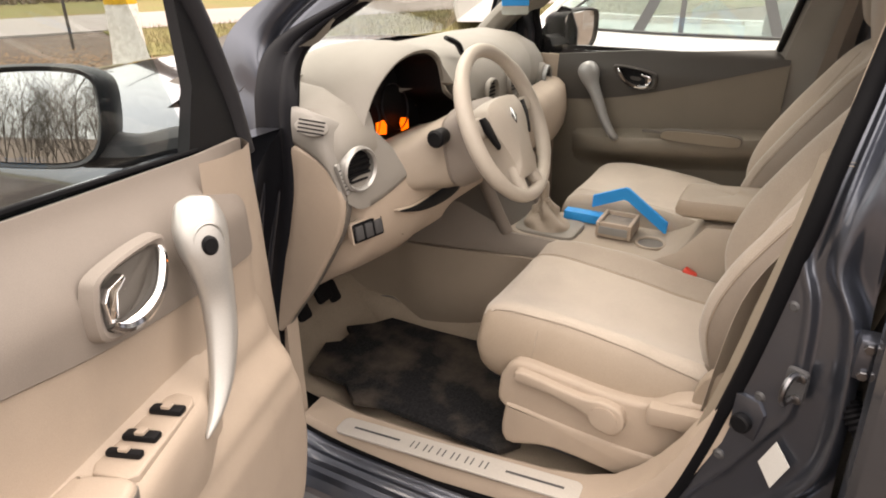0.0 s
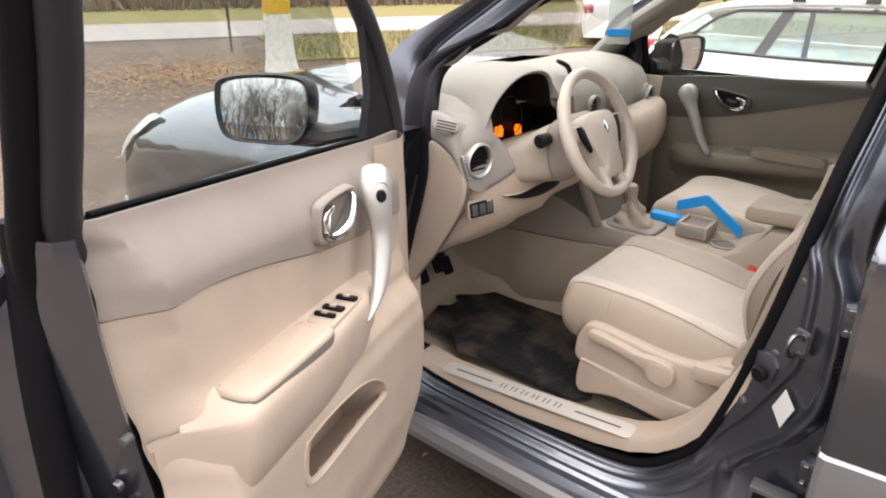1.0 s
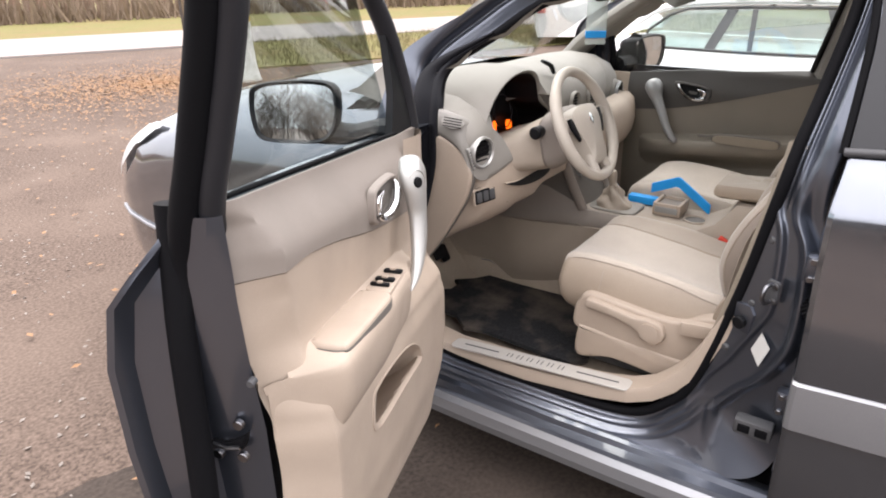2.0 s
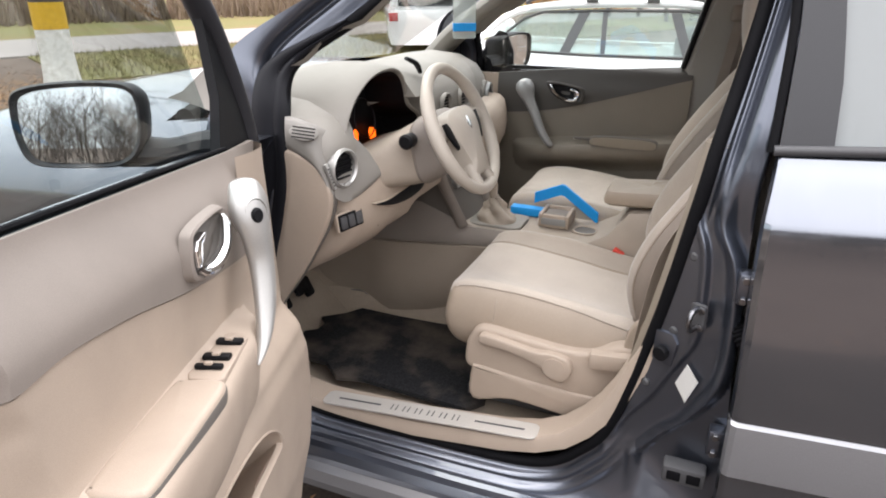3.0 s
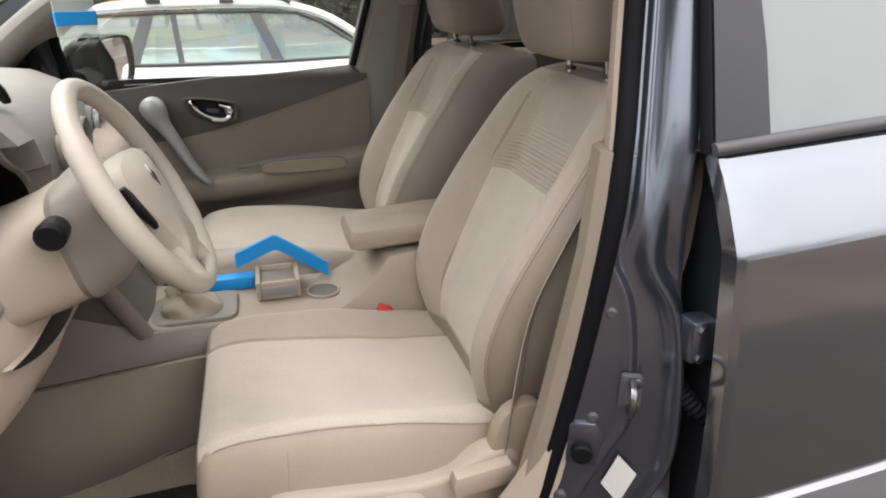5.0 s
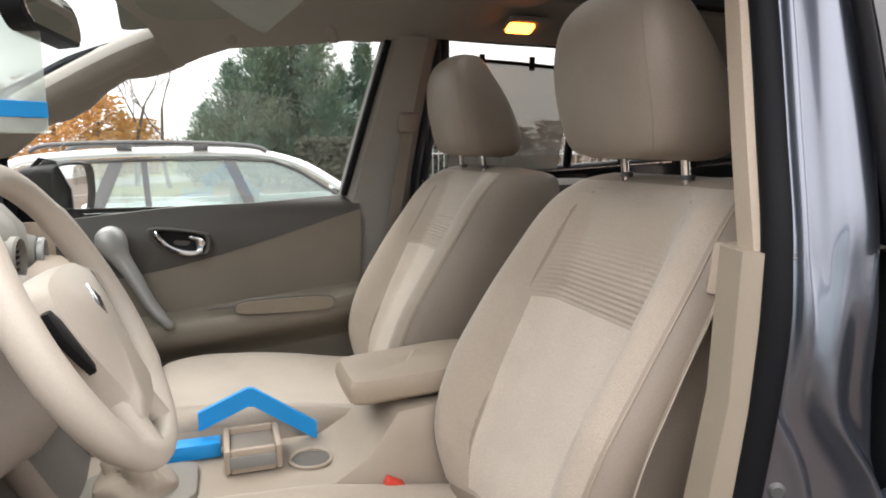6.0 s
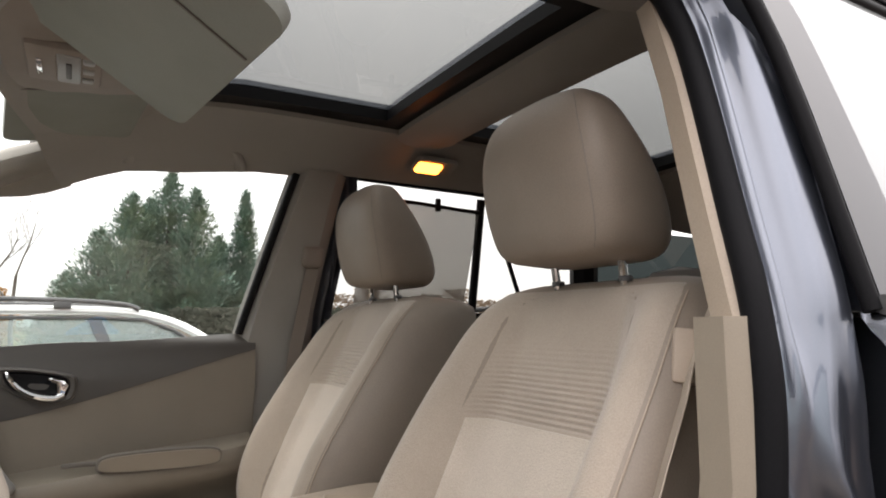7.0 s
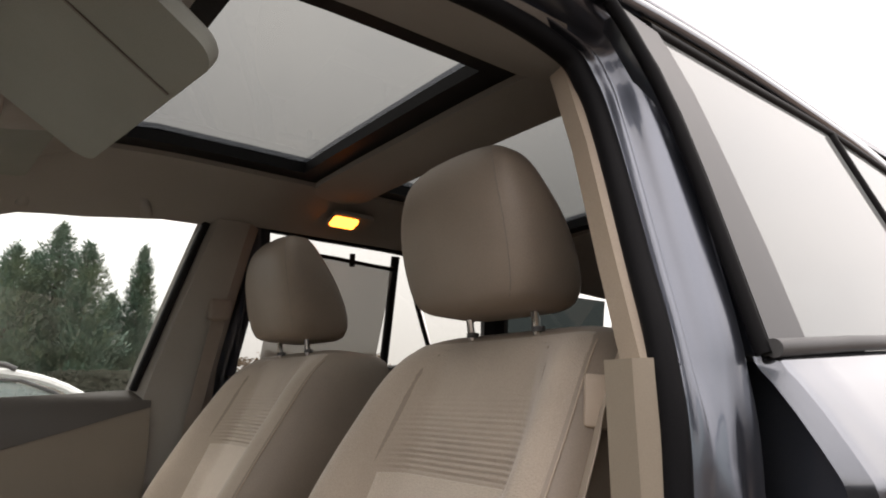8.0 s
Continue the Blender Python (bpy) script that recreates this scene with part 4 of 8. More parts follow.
for sg in (1,):
    bm = bmesh.new()
    path = spline([(sg * 0.655, 1.32, 1.20), (sg * 0.63, 1.185, 1.335), (sg * 0.598, 1.01, 1.455), (sg * 0.562, 0.82, 1.562), (sg * 0.54, 0.69, 1.622), (sg * 0.53, 0.60, 1.672)], 5)
    tube(bm, path, [0.062, 0.06, 0.058, 0.056, 0.054, 0.052, 0.05, 0.05, 0.05, 0.05, 0.05, 0.05, 0.05, 0.05, 0.05, 0.05, 0.05, 0.05, 0.048, 0.046, 0.044, 0.042, 0.04, 0.038, 0.036, 0.034][:len(path)], 12, flat=0.7)
    part("a_pillar_trim", bm, DASH, car, "pale beige windscreen pillar trim")
    rows = []
    for k in range(15):
        y = lerp(1.3, 0.66, k / 14)
        zs = curve1(y, [(0.5, 1.635), (0.78, 1.547), (0.943, 1.445), (1.105, 1.345), (1.3, 1.225)])
        xs = 0.74 - 0.33 * (zs - 1.2)
        zc = curve1(y, [(0.60, 1.672), (0.69, 1.622), (0.82, 1.562), (1.01, 1.455), (1.185, 1.335), (1.32, 1.20)])
        xc = curve1(y, [(0.60, 0.53), (0.82, 0.562), (1.01, 0.598), (1.185, 0.63), (1.32, 0.655)])
        rows.append([(sg * a, y, z) for a, z in ((xs + 0.012, zs - 0.002), (xs - 0.006, zs - 0.021), (xs - 0.022, zs - 0.019), (lerp(xs - 0.022, xc - 0.03, 0.5), lerp(zs - 0.019, zc, 0.45)), (xc - 0.03, zc), (xc - 0.026, zc + 0.02), (xc, zc + 0.036))])
    bm = bmesh.new()
    grid(bm, rows)
    part("a_pillar_cover", bm, DASH, car, angle=60)
rows = []
for k in range(7):
    t = k / 6
    rows.append([(lerp(0.70, 0.56, t) * s, lerp(1.52, 0.70, t) + 0.13 * (1 - s * s) * (1 - 0.5 * t), lerp(1.23, 1.655, t) + 0.035 * math.sin(math.pi * t) + 0.03 * (1 - s * s) * t) for s in [-1 + 0.25 * i for i in range(9)]])
ws = part("windscreen", sheet(rows, 0.005), GLASS, car, "clear windscreen")
ws.visible_shadow = False

# right-hand centre pillar inside, rear right window edges, rear wall
bm = bmesh.new()
rows = []
for z, ya, yb in ((0.45, 0.33, -0.06), (0.8, 0.29, 0.0), (1.15, 0.25, 0.05), (1.28, 0.222, 0.05), (1.45, 0.182, 0.034), (1.60, 0.145, 0.016), (1.66, 0.13, 0.006)):
    x = -XL(z)
    rows.append([(x + 0.015, ya + 0.02, z), (x - 0.01, ya, z), (x - 0.03, ya - 0.02, z), (x - 0.035, (ya + yb) / 2, z), (x - 0.03, yb + 0.02, z), (x - 0.01, yb, z), (x + 0.015, yb - 0.02, z)])
grid(bm, rows)
part("right_pillar_trim", bm, LINER, car, "taupe centre pillar trim with belt guide")
part("pillar_seal", tube(bmesh.new(), [(-XL(z) - 0.014, y + 0.006, z) for z, y in ((1.22, 0.236), (1.28, 0.222), (1.45, 0.182), (1.60, 0.145), (1.65, 0.132))], 0.011, 10), BLACK, car, "black seal behind the passenger window")
for sg in (-1, 1):
    bm = bmesh.new()
    rows = []
    for y in (-0.0, -0.3, -0.6, -1.0):
        rows.append([(sg * 0.76, y, 1.255), (sg * 0.72, y, 1.26), (sg * 0.69, y, 1.24), (sg * 0.68, y, 1.0), (sg * 0.66, y, 0.95), (sg * 0.64, y, 0.9), (sg * 0.67, y, 0.85), (sg * 0.68, y, 0.45)])
    grid(bm, rows)
    part("rear_door_lining", bm, TAUPE_DARK, car)
    for pts, r in (([(-0.50, 1.30), (-0.485, 1.45), (-0.465, 1.64)], 0.014), ([(-0.98, 1.31), (-0.93, 1.5), (-0.85, 1.64)], 0.05)):
        bm = tube(bmesh.new(), [(sg * (0.72 - 0.33 * (z - 1.25)), y, z) for y, z in pts], r, 8)
        part("window_bar", bm, BLACK, car)
bm = bmesh.new()
for xa, xb, za, zb in ((-0.72, 0.72, 0.4, 1.27), (-0.72, -0.5, 1.27, 1.62), (0.5, 0.72, 1.27, 1.62), (-0.72, 0.72, 1.6, 1.72)):
    box(bm, (xa, -1.74, za), (xb, -1.70, zb), 0.01)
part("tailgate_lining", bm, TAUPE_DARK, car)


# ---- driver's door, standing open ----
DM = frame_of((-0.82, 1.051, 0.0), (-0.928, -0.3547, 0.1132), (0.357, -0.934, 0.0))
door = thing("driver_door", "open front door, beige lining, dark grey edges, framed window", "car door", at=pose(-0.82, 1.051, 0))


def dl(u, n, z):
    return DM @ Vector((u, n, z))


def door_edge(z):
    """The rear end of the lining at a height."""
    return curve1(z, [(0.30, 1.10), (0.66, 1.168), (0.78, 1.183), (0.87, 1.198), (1.0, 1.23), (1.09, 1.242), (1.2, 1.255)])


def front_edge(z):
    return curve1(z, [(0.3, 0.30), (0.62, 0.20), (0.9, 0.25), (1.2, 0.30)])


def lining(u, z):
    """How far the lining stands proud at a place of the door."""
    base = 0.02
    t = min(1.0, max(0.0, (u - front_edge(z)) / 0.16))
    e = min(1.0, max(0.0, (door_edge(z) - u) / 0.05))
    low = curve1(z, [(0.3, 0.02), (0.42, 0.055), (0.55, 0.07), (0.68, 0.074), (0.76, 0.076), (0.81, 0.068), (0.88, 0.03), (0.95, 0.014), (1.1, 0.02), (1.21, -0.03)])
    us = curve1(z, [(0.4, 1.09), (0.6, 1.12), (0.8, 1.14), (0.95, 1.145), (1.03, 1.165), (1.09, 1.185), (1.13, 1.197), (1.16, 1.208), (1.19, 1.235)])
    k = min(1.0, max(0.0, (u - us) / max(0.02, door_edge(z) - us))) * (1 - curve1(z, [(1.16, 0.0), (1.2, 0.7)]))
    return (base + low) * (t * t * (3 - 2 * t)) * (0.75 + 0.25 * e) * (1 - 0.55 * k) - 0.02 * (1 - t) - 0.034 * k


def seam(u):
    return curve_l(u, [(0.28, 1.03), (0.45, 1.028), (0.6, 1.028), (0.8, 1.044), (0.98, 1.073), (1.10, 1.085), (1.15, 1.083), (1.25, 1.072)])


def lining_patch(f_lo, f_hi, u0, u1, nu, nz, off=0.0):
    rows = []
    for j in range(nz + 1):
        r = []
        for i in range(nu + 1):
            s = i / nu
            u_mid = lerp(u0, u1, s)
            z = lerp(f_lo(u_mid), f_hi(u_mid), j / nz)
            u = lerp(max(u0, front_edge(z)), min(u1, door_edge(z)), s)
            z = lerp(f_lo(u), f_hi(u), j / nz)
            r.append(dl(u, lining(u, z) + off, z))
        rows.append(r)
    return sheet(rows, 0.012)


part("upper_lining", lining_patch(lambda u: seam(u) + 0.003, lambda u: 1.205, 0.28, 1.26, 70, 14, 0.004), TAUPE, door, "taupe upper door lining")
POCKET = [(p.x, p.y) for p in spline([(0.956, 0.745, 0), (0.957, 0.685, 0), (0.935, 0.66, 0), (0.87, 0.655, 0), (0.74, 0.66, 0), (0.62, 0.66, 0), (0.61, 0.675, 0), (0.635, 0.705, 0), (0.69, 0.737, 0), (0.76, 0.756, 0), (0.85, 0.762, 0), (0.935, 0.758, 0)], 4, True)]


def inside(poly, u, z):
    c = False
    for (x0, y0), (x1, y1) in zip(poly, poly[1:] + poly[:1]):
        if (y0 > z) != (y1 > z) and u < (x1 - x0) * (z - y0) / (y1 - y0) + x0:
            c = not c
    return c


bm = lining_patch(lambda u: 0.34 + 0.03 * (u - 0.2), lambda u: seam(u), 0.2, 1.25, 150, 120)
DI = DM.inverted()
gone = []
for f in bm.faces:
    q = DI @ f.calc_center_median()
    if inside(POCKET, q.x, q.z):
        gone.append(f)
bmesh.ops.delete(bm, geom=gone, context="FACES")
part("lower_lining", bm, BEIGE, door, "beige lower door lining with a moulded pocket")
# front cap of the lining by the hinge
bm = bmesh.new()
rows = []
for z in (0.62, 0.75, 0.9, 1.05, 1.15, 1.20):
    f = front_edge(z)
    rows.append([dl(f - 0.05, -0.05, z), dl(f - 0.02, -0.02, z), dl(f + 0.02, 0.008, z), dl(f + 0.08, 0.024, z), dl(f + 0.16, 0.028, z), dl(f + 0.22, 0.02, z)])
grid(bm, rows)
part("front_cap", bm, BEIGE, door, "beige moulding at the hinge end")
# armrest: a shelf with a padded lid
bm = bmesh.new()
rows = []
for k in range(110):
    s = k / 109
    r = []
    for q, dz in ((-0.35, 0.036), (0.1, 0.012), (0.3, 0.002), (0.8, 0.0), (0.92, -0.004), (0.985, -0.018), (1.0, -0.035), (0.985, -0.07), (0.94, -0.1), (0.8, -0.135), (0.55, -0.165)):
        u = lerp(0.57, door_edge(0.93 + dz) - 0.003, s ** 0.8)
        end = step((door_edge(0.93) - 0.03 - u) / 0.07)
        z = 0.937 - 0.02 * (u - 0.6) / 0.6 + (dz * end if dz > 0 else dz) - (0.03 if dz > -0.03 else 0.0) * (1 - end)
        reach = curve1(u, [(0.57, 0.034), (0.64, 0.078), (0.72, 0.1), (0.92, 0.116), (1.1, 0.12)]) * curve_l(door_edge(z) - u, [(0.0, 0.0), (0.012, 0.06), (0.03, 0.26), (0.047, 0.6), (0.06, 0.86), (0.075, 0.97), (0.095, 1.0)])
        back = min(0.026, reach)
        n = lerp(back, reach, q)
        if dz < -0.09:
            n = max(n, min(n + 0.03, lining(u, z) - 0.012))
        r.append(dl(u, n, z))
    rows.append(r)
grid(bm, rows)
arm = part("armrest", bm, BEIGE, door, "beige moulded armrest", angle=60)
out = [(p.x, p.y) for p in spline([(0.872, 0.05, 0), (0.885, 0.034, 0), (1.0, 0.032, 0), (1.10, 0.034, 0), (1.113, 0.043, 0), (1.117, 0.07, 0), (1.113, 0.096, 0), (1.09, 0.109, 0), (0.94, 0.112, 0), (0.885, 0.11, 0), (0.87, 0.095, 0)], 4, True)]
lid_m = frame_of(dl(1.0, 0.075, 0.906), tuple(DM.to_3x3() @ Vector((1, 0, -0.033))), tuple(DM.to_3x3() @ Vector((0, 1, 0))))
part("lid_gap", slab([((u - 1.0) * 1.012, (n - 0.075) * 1.02) for u, n in out], lid_m, 0.0205, 0.001), TAUPE_DARK, arm)
part("lid", slab([(u - 1.0, n - 0.075) for u, n in out], lid_m, 0.030, 0.009, 4), BEIGE, arm, "padded beige lid of the armrest")
pan = part("switch_panel", slab([(0.70, 0.045), (0.84, 0.042), (0.855, 0.05), (0.86, 0.09), (0.85, 0.1), (0.71, 0.088), (0.695, 0.078), (0.69, 0.055)], DM @ pose(0.012, 0, 0.926), 0.0105, 0.003, 3), BEIGE, door)
for u, n, w in ((0.748, 0.068, 0.03), (0.803, 0.068, 0.03), (0.836, 0.068, 0.02)):
    sw = part("window_switch", box(bmesh.new(), (u - w / 2 * 0.55, n - 0.021, 0.936), (u + w / 2 * 0.55, n + 0.021, 0.9445), 0.003, 2, DM), BLACK, pan, "black window switch")
    part("chrome_tip", box(bmesh.new(), (u - w * 0.2, n - 0.006, 0.942), (u + w * 0.2, n + 0.006, 0.948), 0.001, 1, DM), BEIGE, sw)
# pull handle: a flat round head turned towards the seat, running down into a tapering blade
D3 = DM.to_3x3()
HN = (D3 @ Vector((0.66, 0.75, 0.06))).normalized()
HS = Vector((0, 0, 1)).cross(HN).normalized()
bm = bmesh.new()
path = spline([(0.628, 0.086, 1.182), (0.635, 0.09, 1.172), (0.642, 0.094, 1.15), (0.646, 0.097, 1.12), (0.646, 0.1, 1.09), (0.645, 0.102, 1.05), (0.656, 0.106, 1.0), (0.676, 0.108, 0.95), (0.70, 0.107, 0.915), (0.727, 0.104, 0.889)], 5)
rows = []
for k, p in enumerate(path):
    s = k / (len(path) - 1)
    w = curve_l(s, [(0, 0.006), (0.05, 0.02), (0.13, 0.028), (0.24, 0.0345), (0.34, 0.0325), (0.42, 0.028), (0.55, 0.023), (0.7, 0.02), (0.85, 0.0135), (0.95, 0.007), (1, 0.002)])
    th = curve_l(s, [(0, 0.006), (0.12, 0.016), (0.3, 0.02), (0.6, 0.015), (0.9, 0.01), (1, 0.002)])
    c = dl(p.x + 0.008 * (1 - s), p.y - 0.018 * (1 - s) ** 1.5, p.z)
    rows.append([c + HS * (w * math.copysign(abs(math.cos(a)) ** 0.8, math.cos(a))) + HN * (th * math.sin(a) * (0.75 if math.sin(a) > 0 else 1.3)) for a in [2 * math.pi * j / 20 for j in range(20)]])
grid(bm, rows, close_cols=True, cap=True)
grip = part("pull_handle", bm, SILVER, door, "satin silver pull handle with a round head", angle=60)
km = frame_of(dl(0.649, 0.083, 1.128) + HN * 0.0118 + HS * 0.004, tuple(HS), tuple(HN.cross(HS)))
if (km.to_3x3() @ Vector((0, 0, 1))).dot(HN) < 0:
    km = km @ pose(0, 0, 0, 180, 0, 0)
km = km @ Matrix.Diagonal((0.78, 0.95, 1, 1))
part("control_bezel", ring(bmesh.new(), km, 0.0225, 0.0275, 0.005, 32), SILVER, grip)
part("control_well", disc(bmesh.new(), km @ pose(0, 0, -0.004), 0.023, 0.005), BLACK, grip)
knob = part("mirror_knob", disc(bmesh.new(), km @ pose(-0.002, -0.004, 0), 0.0135, 0.012, 24, 0.25), BLACK, grip, "dark mirror adjusting knob")
part("knob_mark", box(bmesh.new(), (-0.013, 0.0125, 0.0005), (0.013, 0.016, 0.004), 0.001, 1, km), SILVER, knob)
# inner release handle
hm = frame_of(dl(0.762, 0.052, 1.104), tuple(DM.to_3x3() @ Vector((1, 0, 0.1))), tuple(DM.to_3x3() @ Vector((0, 0, 1))))
hm = hm @ pose(0, 0, 0, 0, 180, 0)
bez = [(-0.068, 0.012), (-0.057, 0.032), (0.0, 0.05), (0.058, 0.058), (0.07, 0.042), (0.056, 0.0), (0.02, -0.037), (-0.02, -0.052), (-0.057, -0.047), (-0.068, -0.02)]
bez = [(p.x, p.y) for p in spline([(a, b, 0) for a, b in bez], 4, True)]


def release(hm, parent, f, mat, dark, sx=0.84, sy=0.84):
    """An inner release handle: leaf-shaped bezel, dark hollow, chrome lever and lock knob; f: -1 mirrors it."""
    hm = hm @ Matrix.Diagonal((sx, sy, 0.85, 1))
    bm = bmesh.new()
    rows = []
    for s, d in ((1.08, -0.014), (1.04, 0.004), (0.97, 0.007), (0.86, 0.003), (0.8, -0.012), (0.74, -0.02), (0.02, -0.024)):
        rows.append([hm @ Vector((f * a * s, b * s, d)) for a, b in bez])
    grid(bm, rows[:5], close_cols=True)
    bz = part("release_bezel", bm, mat, parent, "leaf-shaped handle surround")
    bm = bmesh.new()
    grid(bm, [[hm @ Vector((f * a * s, b * s, d)) for a, b in bez] for s, d in ((0.82, 0.0015), (0.78, -0.002), (0.7, -0.006), (0.02, -0.008))], close_cols=True)
    part("release_recess", bm, dark, bz)
    path = spline([(-0.048, -0.03, 0.004), (-0.03, -0.038, 0.01), (0.0, -0.03, 0.017), (0.028, -0.006, 0.02), (0.048, 0.03, 0.014), (0.054, 0.044, 0.006)], 5)
    bm = tube(bmesh.new(), [hm @ Vector((f * p.x, p.y, p.z)) for p in path], [curve1(k / (len(path) - 1), [(0, 0.009), (0.3, 0.0125), (0.7, 0.0095), (1, 0.005)]) for k in range(len(path))], 10, flat=0.75)
    part("release_lever", bm, CHROME, bz, "chrome release lever")
    part("lock_knob", slab([(f * a, b) for a, b in ((-0.058, 0.0), (-0.05, 0.016), (-0.022, 0.027), (-0.018, 0.02), (-0.034, 0.006), (-0.036, -0.024), (-0.05, -0.03))], hm @ pose(0, 0, -0.004), 0.014, 0.004), CHROME, bz)
    return bz


release(hm @ pose(0, 0, 0.001), door, 1, TAUPE, TAUPE_DARK, 0.95, 0.86)
# bottle pocket: a dark recess with a proud lip
bm = bmesh.new()
rows = []
for sc, dn, dz in ((1.05, -0.003, 0), (1.035, 0.003, 0), (1.0, 0.0035, 0), (0.965, 0.001, 0), (0.95, -0.008, 0), (0.985, -0.03, -0.02), (1.0, -0.07, -0.055), (0.98, -0.11, -0.085), (0.02, -0.11, -0.085)):
    rows.append([dl(0.75 + (a - 0.75) * sc, max(-0.03, lining(a, b) + dn), 0.71 + (b - 0.71) * sc + dz) for a, b in POCKET])
grid(bm, rows, close_cols=True)
part("pocket", bm, BEIGE, door, "open storage pocket")
# steel shell and outer skin
bm = bmesh.new()
rows = []
for z in (0.28, 0.4, 0.6, 0.8, 0.95, 1.05, 1.10, 1.15, 1.175, 1.188):
    skin = curve1(z, [(0.28, -0.12), (0.45, -0.165), (0.75, -0.195), (0.98, -0.2), (1.06, -0.185), (1.13, -0.125), (1.2, -0.085)])
    ue = curve1(z, [(0.28, 1.22), (0.7, 1.30), (0.9, 1.325), (1.04, 1.325), (1.10, 1.315), (1.17, 1.275), (1.2, 1.268)])
    de = door_edge(z)
    rows.append([dl(0.05, skin + 0.05, z), dl(0.05, skin, z), dl(0.4, skin - 0.015, z), dl(0.9, skin - 0.012, z), dl(ue - 0.03, skin + 0.004, z), dl(ue, skin + 0.012, z), dl(ue - 0.004, skin + 0.022, z), dl(ue - 0.035, skin + 0.032, z), dl(ue - 0.05, skin * 0.55, z), dl(de + 0.035, skin * 0.5, z), dl(de + 0.03, skin * 0.25, z), dl(de + 0.012, -0.008, z), dl(de - 0.02, -0.035, z), dl(0.2, -0.045, z)])
grid(bm, rows, cap=True)
part("door_shell", bm, PAINT_SHADED, door, "dark grey painted door shell", angle=30)
bm = bmesh.new()
tube(bm, [dl(curve1(z, [(0.28, 1.20), (0.7, 1.258), (1.0, 1.268), (1.2, 1.262)]), -0.095, z) for z in [0.3 + 0.06 * k for k in range(16)]], 0.022, 14)
part("shell_seal", bm, RUBBER, door, "black rubber seal down the door edge")
EY, EZ = tuple(DM.to_3x3() @ Vector((0, 1, 0))), tuple(DM.to_3x3() @ Vector((0.12, 0, 1)))
lt = part("latch", slab([(p.x, p.y) for p in spline([(-0.034, -0.008, 0), (-0.004, -0.006, 0), (0.026, 0.012, 0), (0.036, 0.022, 0), (0.03, -0.002, 0), (0.016, -0.018, 0), (-0.03, -0.016, 0)], 3, True)], frame_of(dl(1.225, -0.055, 0.797), EY, EZ), 0.009, 0.002), RUBBER, door, "dark latch mouth with steel screws")
part("latch_claw", tube(bmesh.new(), [dl(1.236, -0.085, 0.786), dl(1.237, -0.06, 0.783), dl(1.236, -0.035, 0.787)], 0.004, 8), STEEL, lt)
for u, n, z in ((1.222, -0.04, 0.824), (1.222, -0.082, 0.762), (1.222, -0.036, 0.764)):
    part("screw", disc(bmesh.new(), frame_of(dl(u, n, z), EY, EZ), 0.0095, 0.009, 12), STEEL, lt)
gm = frame_of(dl(1.262, -0.155, 0.907), EY, EZ)
gr = part("grommet", ring(bmesh.new(), gm, 0.01, 0.02, 0.006, 20), RUBBER, door, "round black rubber grommet")
part("grommet_plug", disc(bmesh.new(), gm, 0.009, 0.004, 16), RUBBER, gr)
part("stop_pin", disc(bmesh.new(), frame_of(dl(1.228, -0.004, 0.912), EY, EZ), 0.007, 0.014, 12), DARK_GREY, door)
part("frame_clip", box(bmesh.new(), (1.225, -0.05, 1.166), (1.243, -0.016, 1.178), 0.003, 2, DM), SILVER, door, "small bright clip at the frame's foot")
# window frame, sail panel, pane
FR = [(0.245, 1.17), (0.28, 1.30), (0.36, 1.46), (0.50, 1.575)]
SIDE = Vector((-0.855, 0.518, 0))


def upright(z, off=0.0):
    """The inner edge of the frame's rear upright at a height, or a place beside it."""
    return Vector((-1.864 + 0.068 * (z - 1.2), 0.713 - 0.33 * (z - 1.2), z)) + SIDE * off


front_run = [dl(u, -0.045 - 0.12 * max(0, z - 1.2), z) for u, z in FR]
fp = spline(front_run + [front_run[-1].lerp(upright(1.73, 0.05), 0.45) + Vector((0, 0, 0.04)), upright(1.73, 0.08), upright(1.66, 0.033), upright(1.55, 0.022), upright(1.44, 0.022), upright(1.34, 0.022), dl(1.222, -0.05, 1.12)], 5)
bm = tube(bmesh.new(), fp, [curve1(k / (len(fp) - 1), [(0, 0.03), (0.4, 0.026), (0.6, 0.024), (1, 0.024)]) for k in range(len(fp))], 24, flat=0.85)
part("window_frame", bm, FRAME_GREY, door, "charcoal window frame")
bm = tube(bmesh.new(), spline([upright(1.70, 0.07), upright(1.6, 0.057), upright(1.5, 0.055), upright(1.4, 0.055), upright(1.32, 0.057), dl(1.262, -0.082, 1.10), dl(1.268, -0.09, 1.02), dl(1.27, -0.094, 0.95)], 4), [0.021] * 17 + [0.021, 0.021, 0.02, 0.02, 0.019, 0.019, 0.018, 0.018, 0.017, 0.017, 0.016, 0.016], 24)
part("frame_seal", bm, RUBBER, door, "black rubber seal round the window frame")
bm = tube(bmesh.new(), [upright(z, 0.048) + Vector((-0.012, -0.012, 0)) for z in (1.68, 1.55, 1.44, 1.34)], 0.003, 8)
part("frame_bead", bm, DARK_GREY, door)
sail = [[dl(0.23, -0.03, 1.172), dl(0.33, -0.028, 1.18), dl(0.455, -0.03, 1.196)], [dl(0.27, -0.045, 1.28), dl(0.32, -0.04, 1.285), dl(0.395, -0.045, 1.30)], [dl(0.34, -0.07, 1.43), dl(0.36, -0.065, 1.44), dl(0.38, -0.07, 1.45)], [dl(0.40, -0.08, 1.50), dl(0.41, -0.078, 1.505), dl(0.42, -0.08, 1.51)]]
part("sail_panel", sheet(sail, 0.02), BLACK, door, "black triangular mirror mounting panel")
rows = []
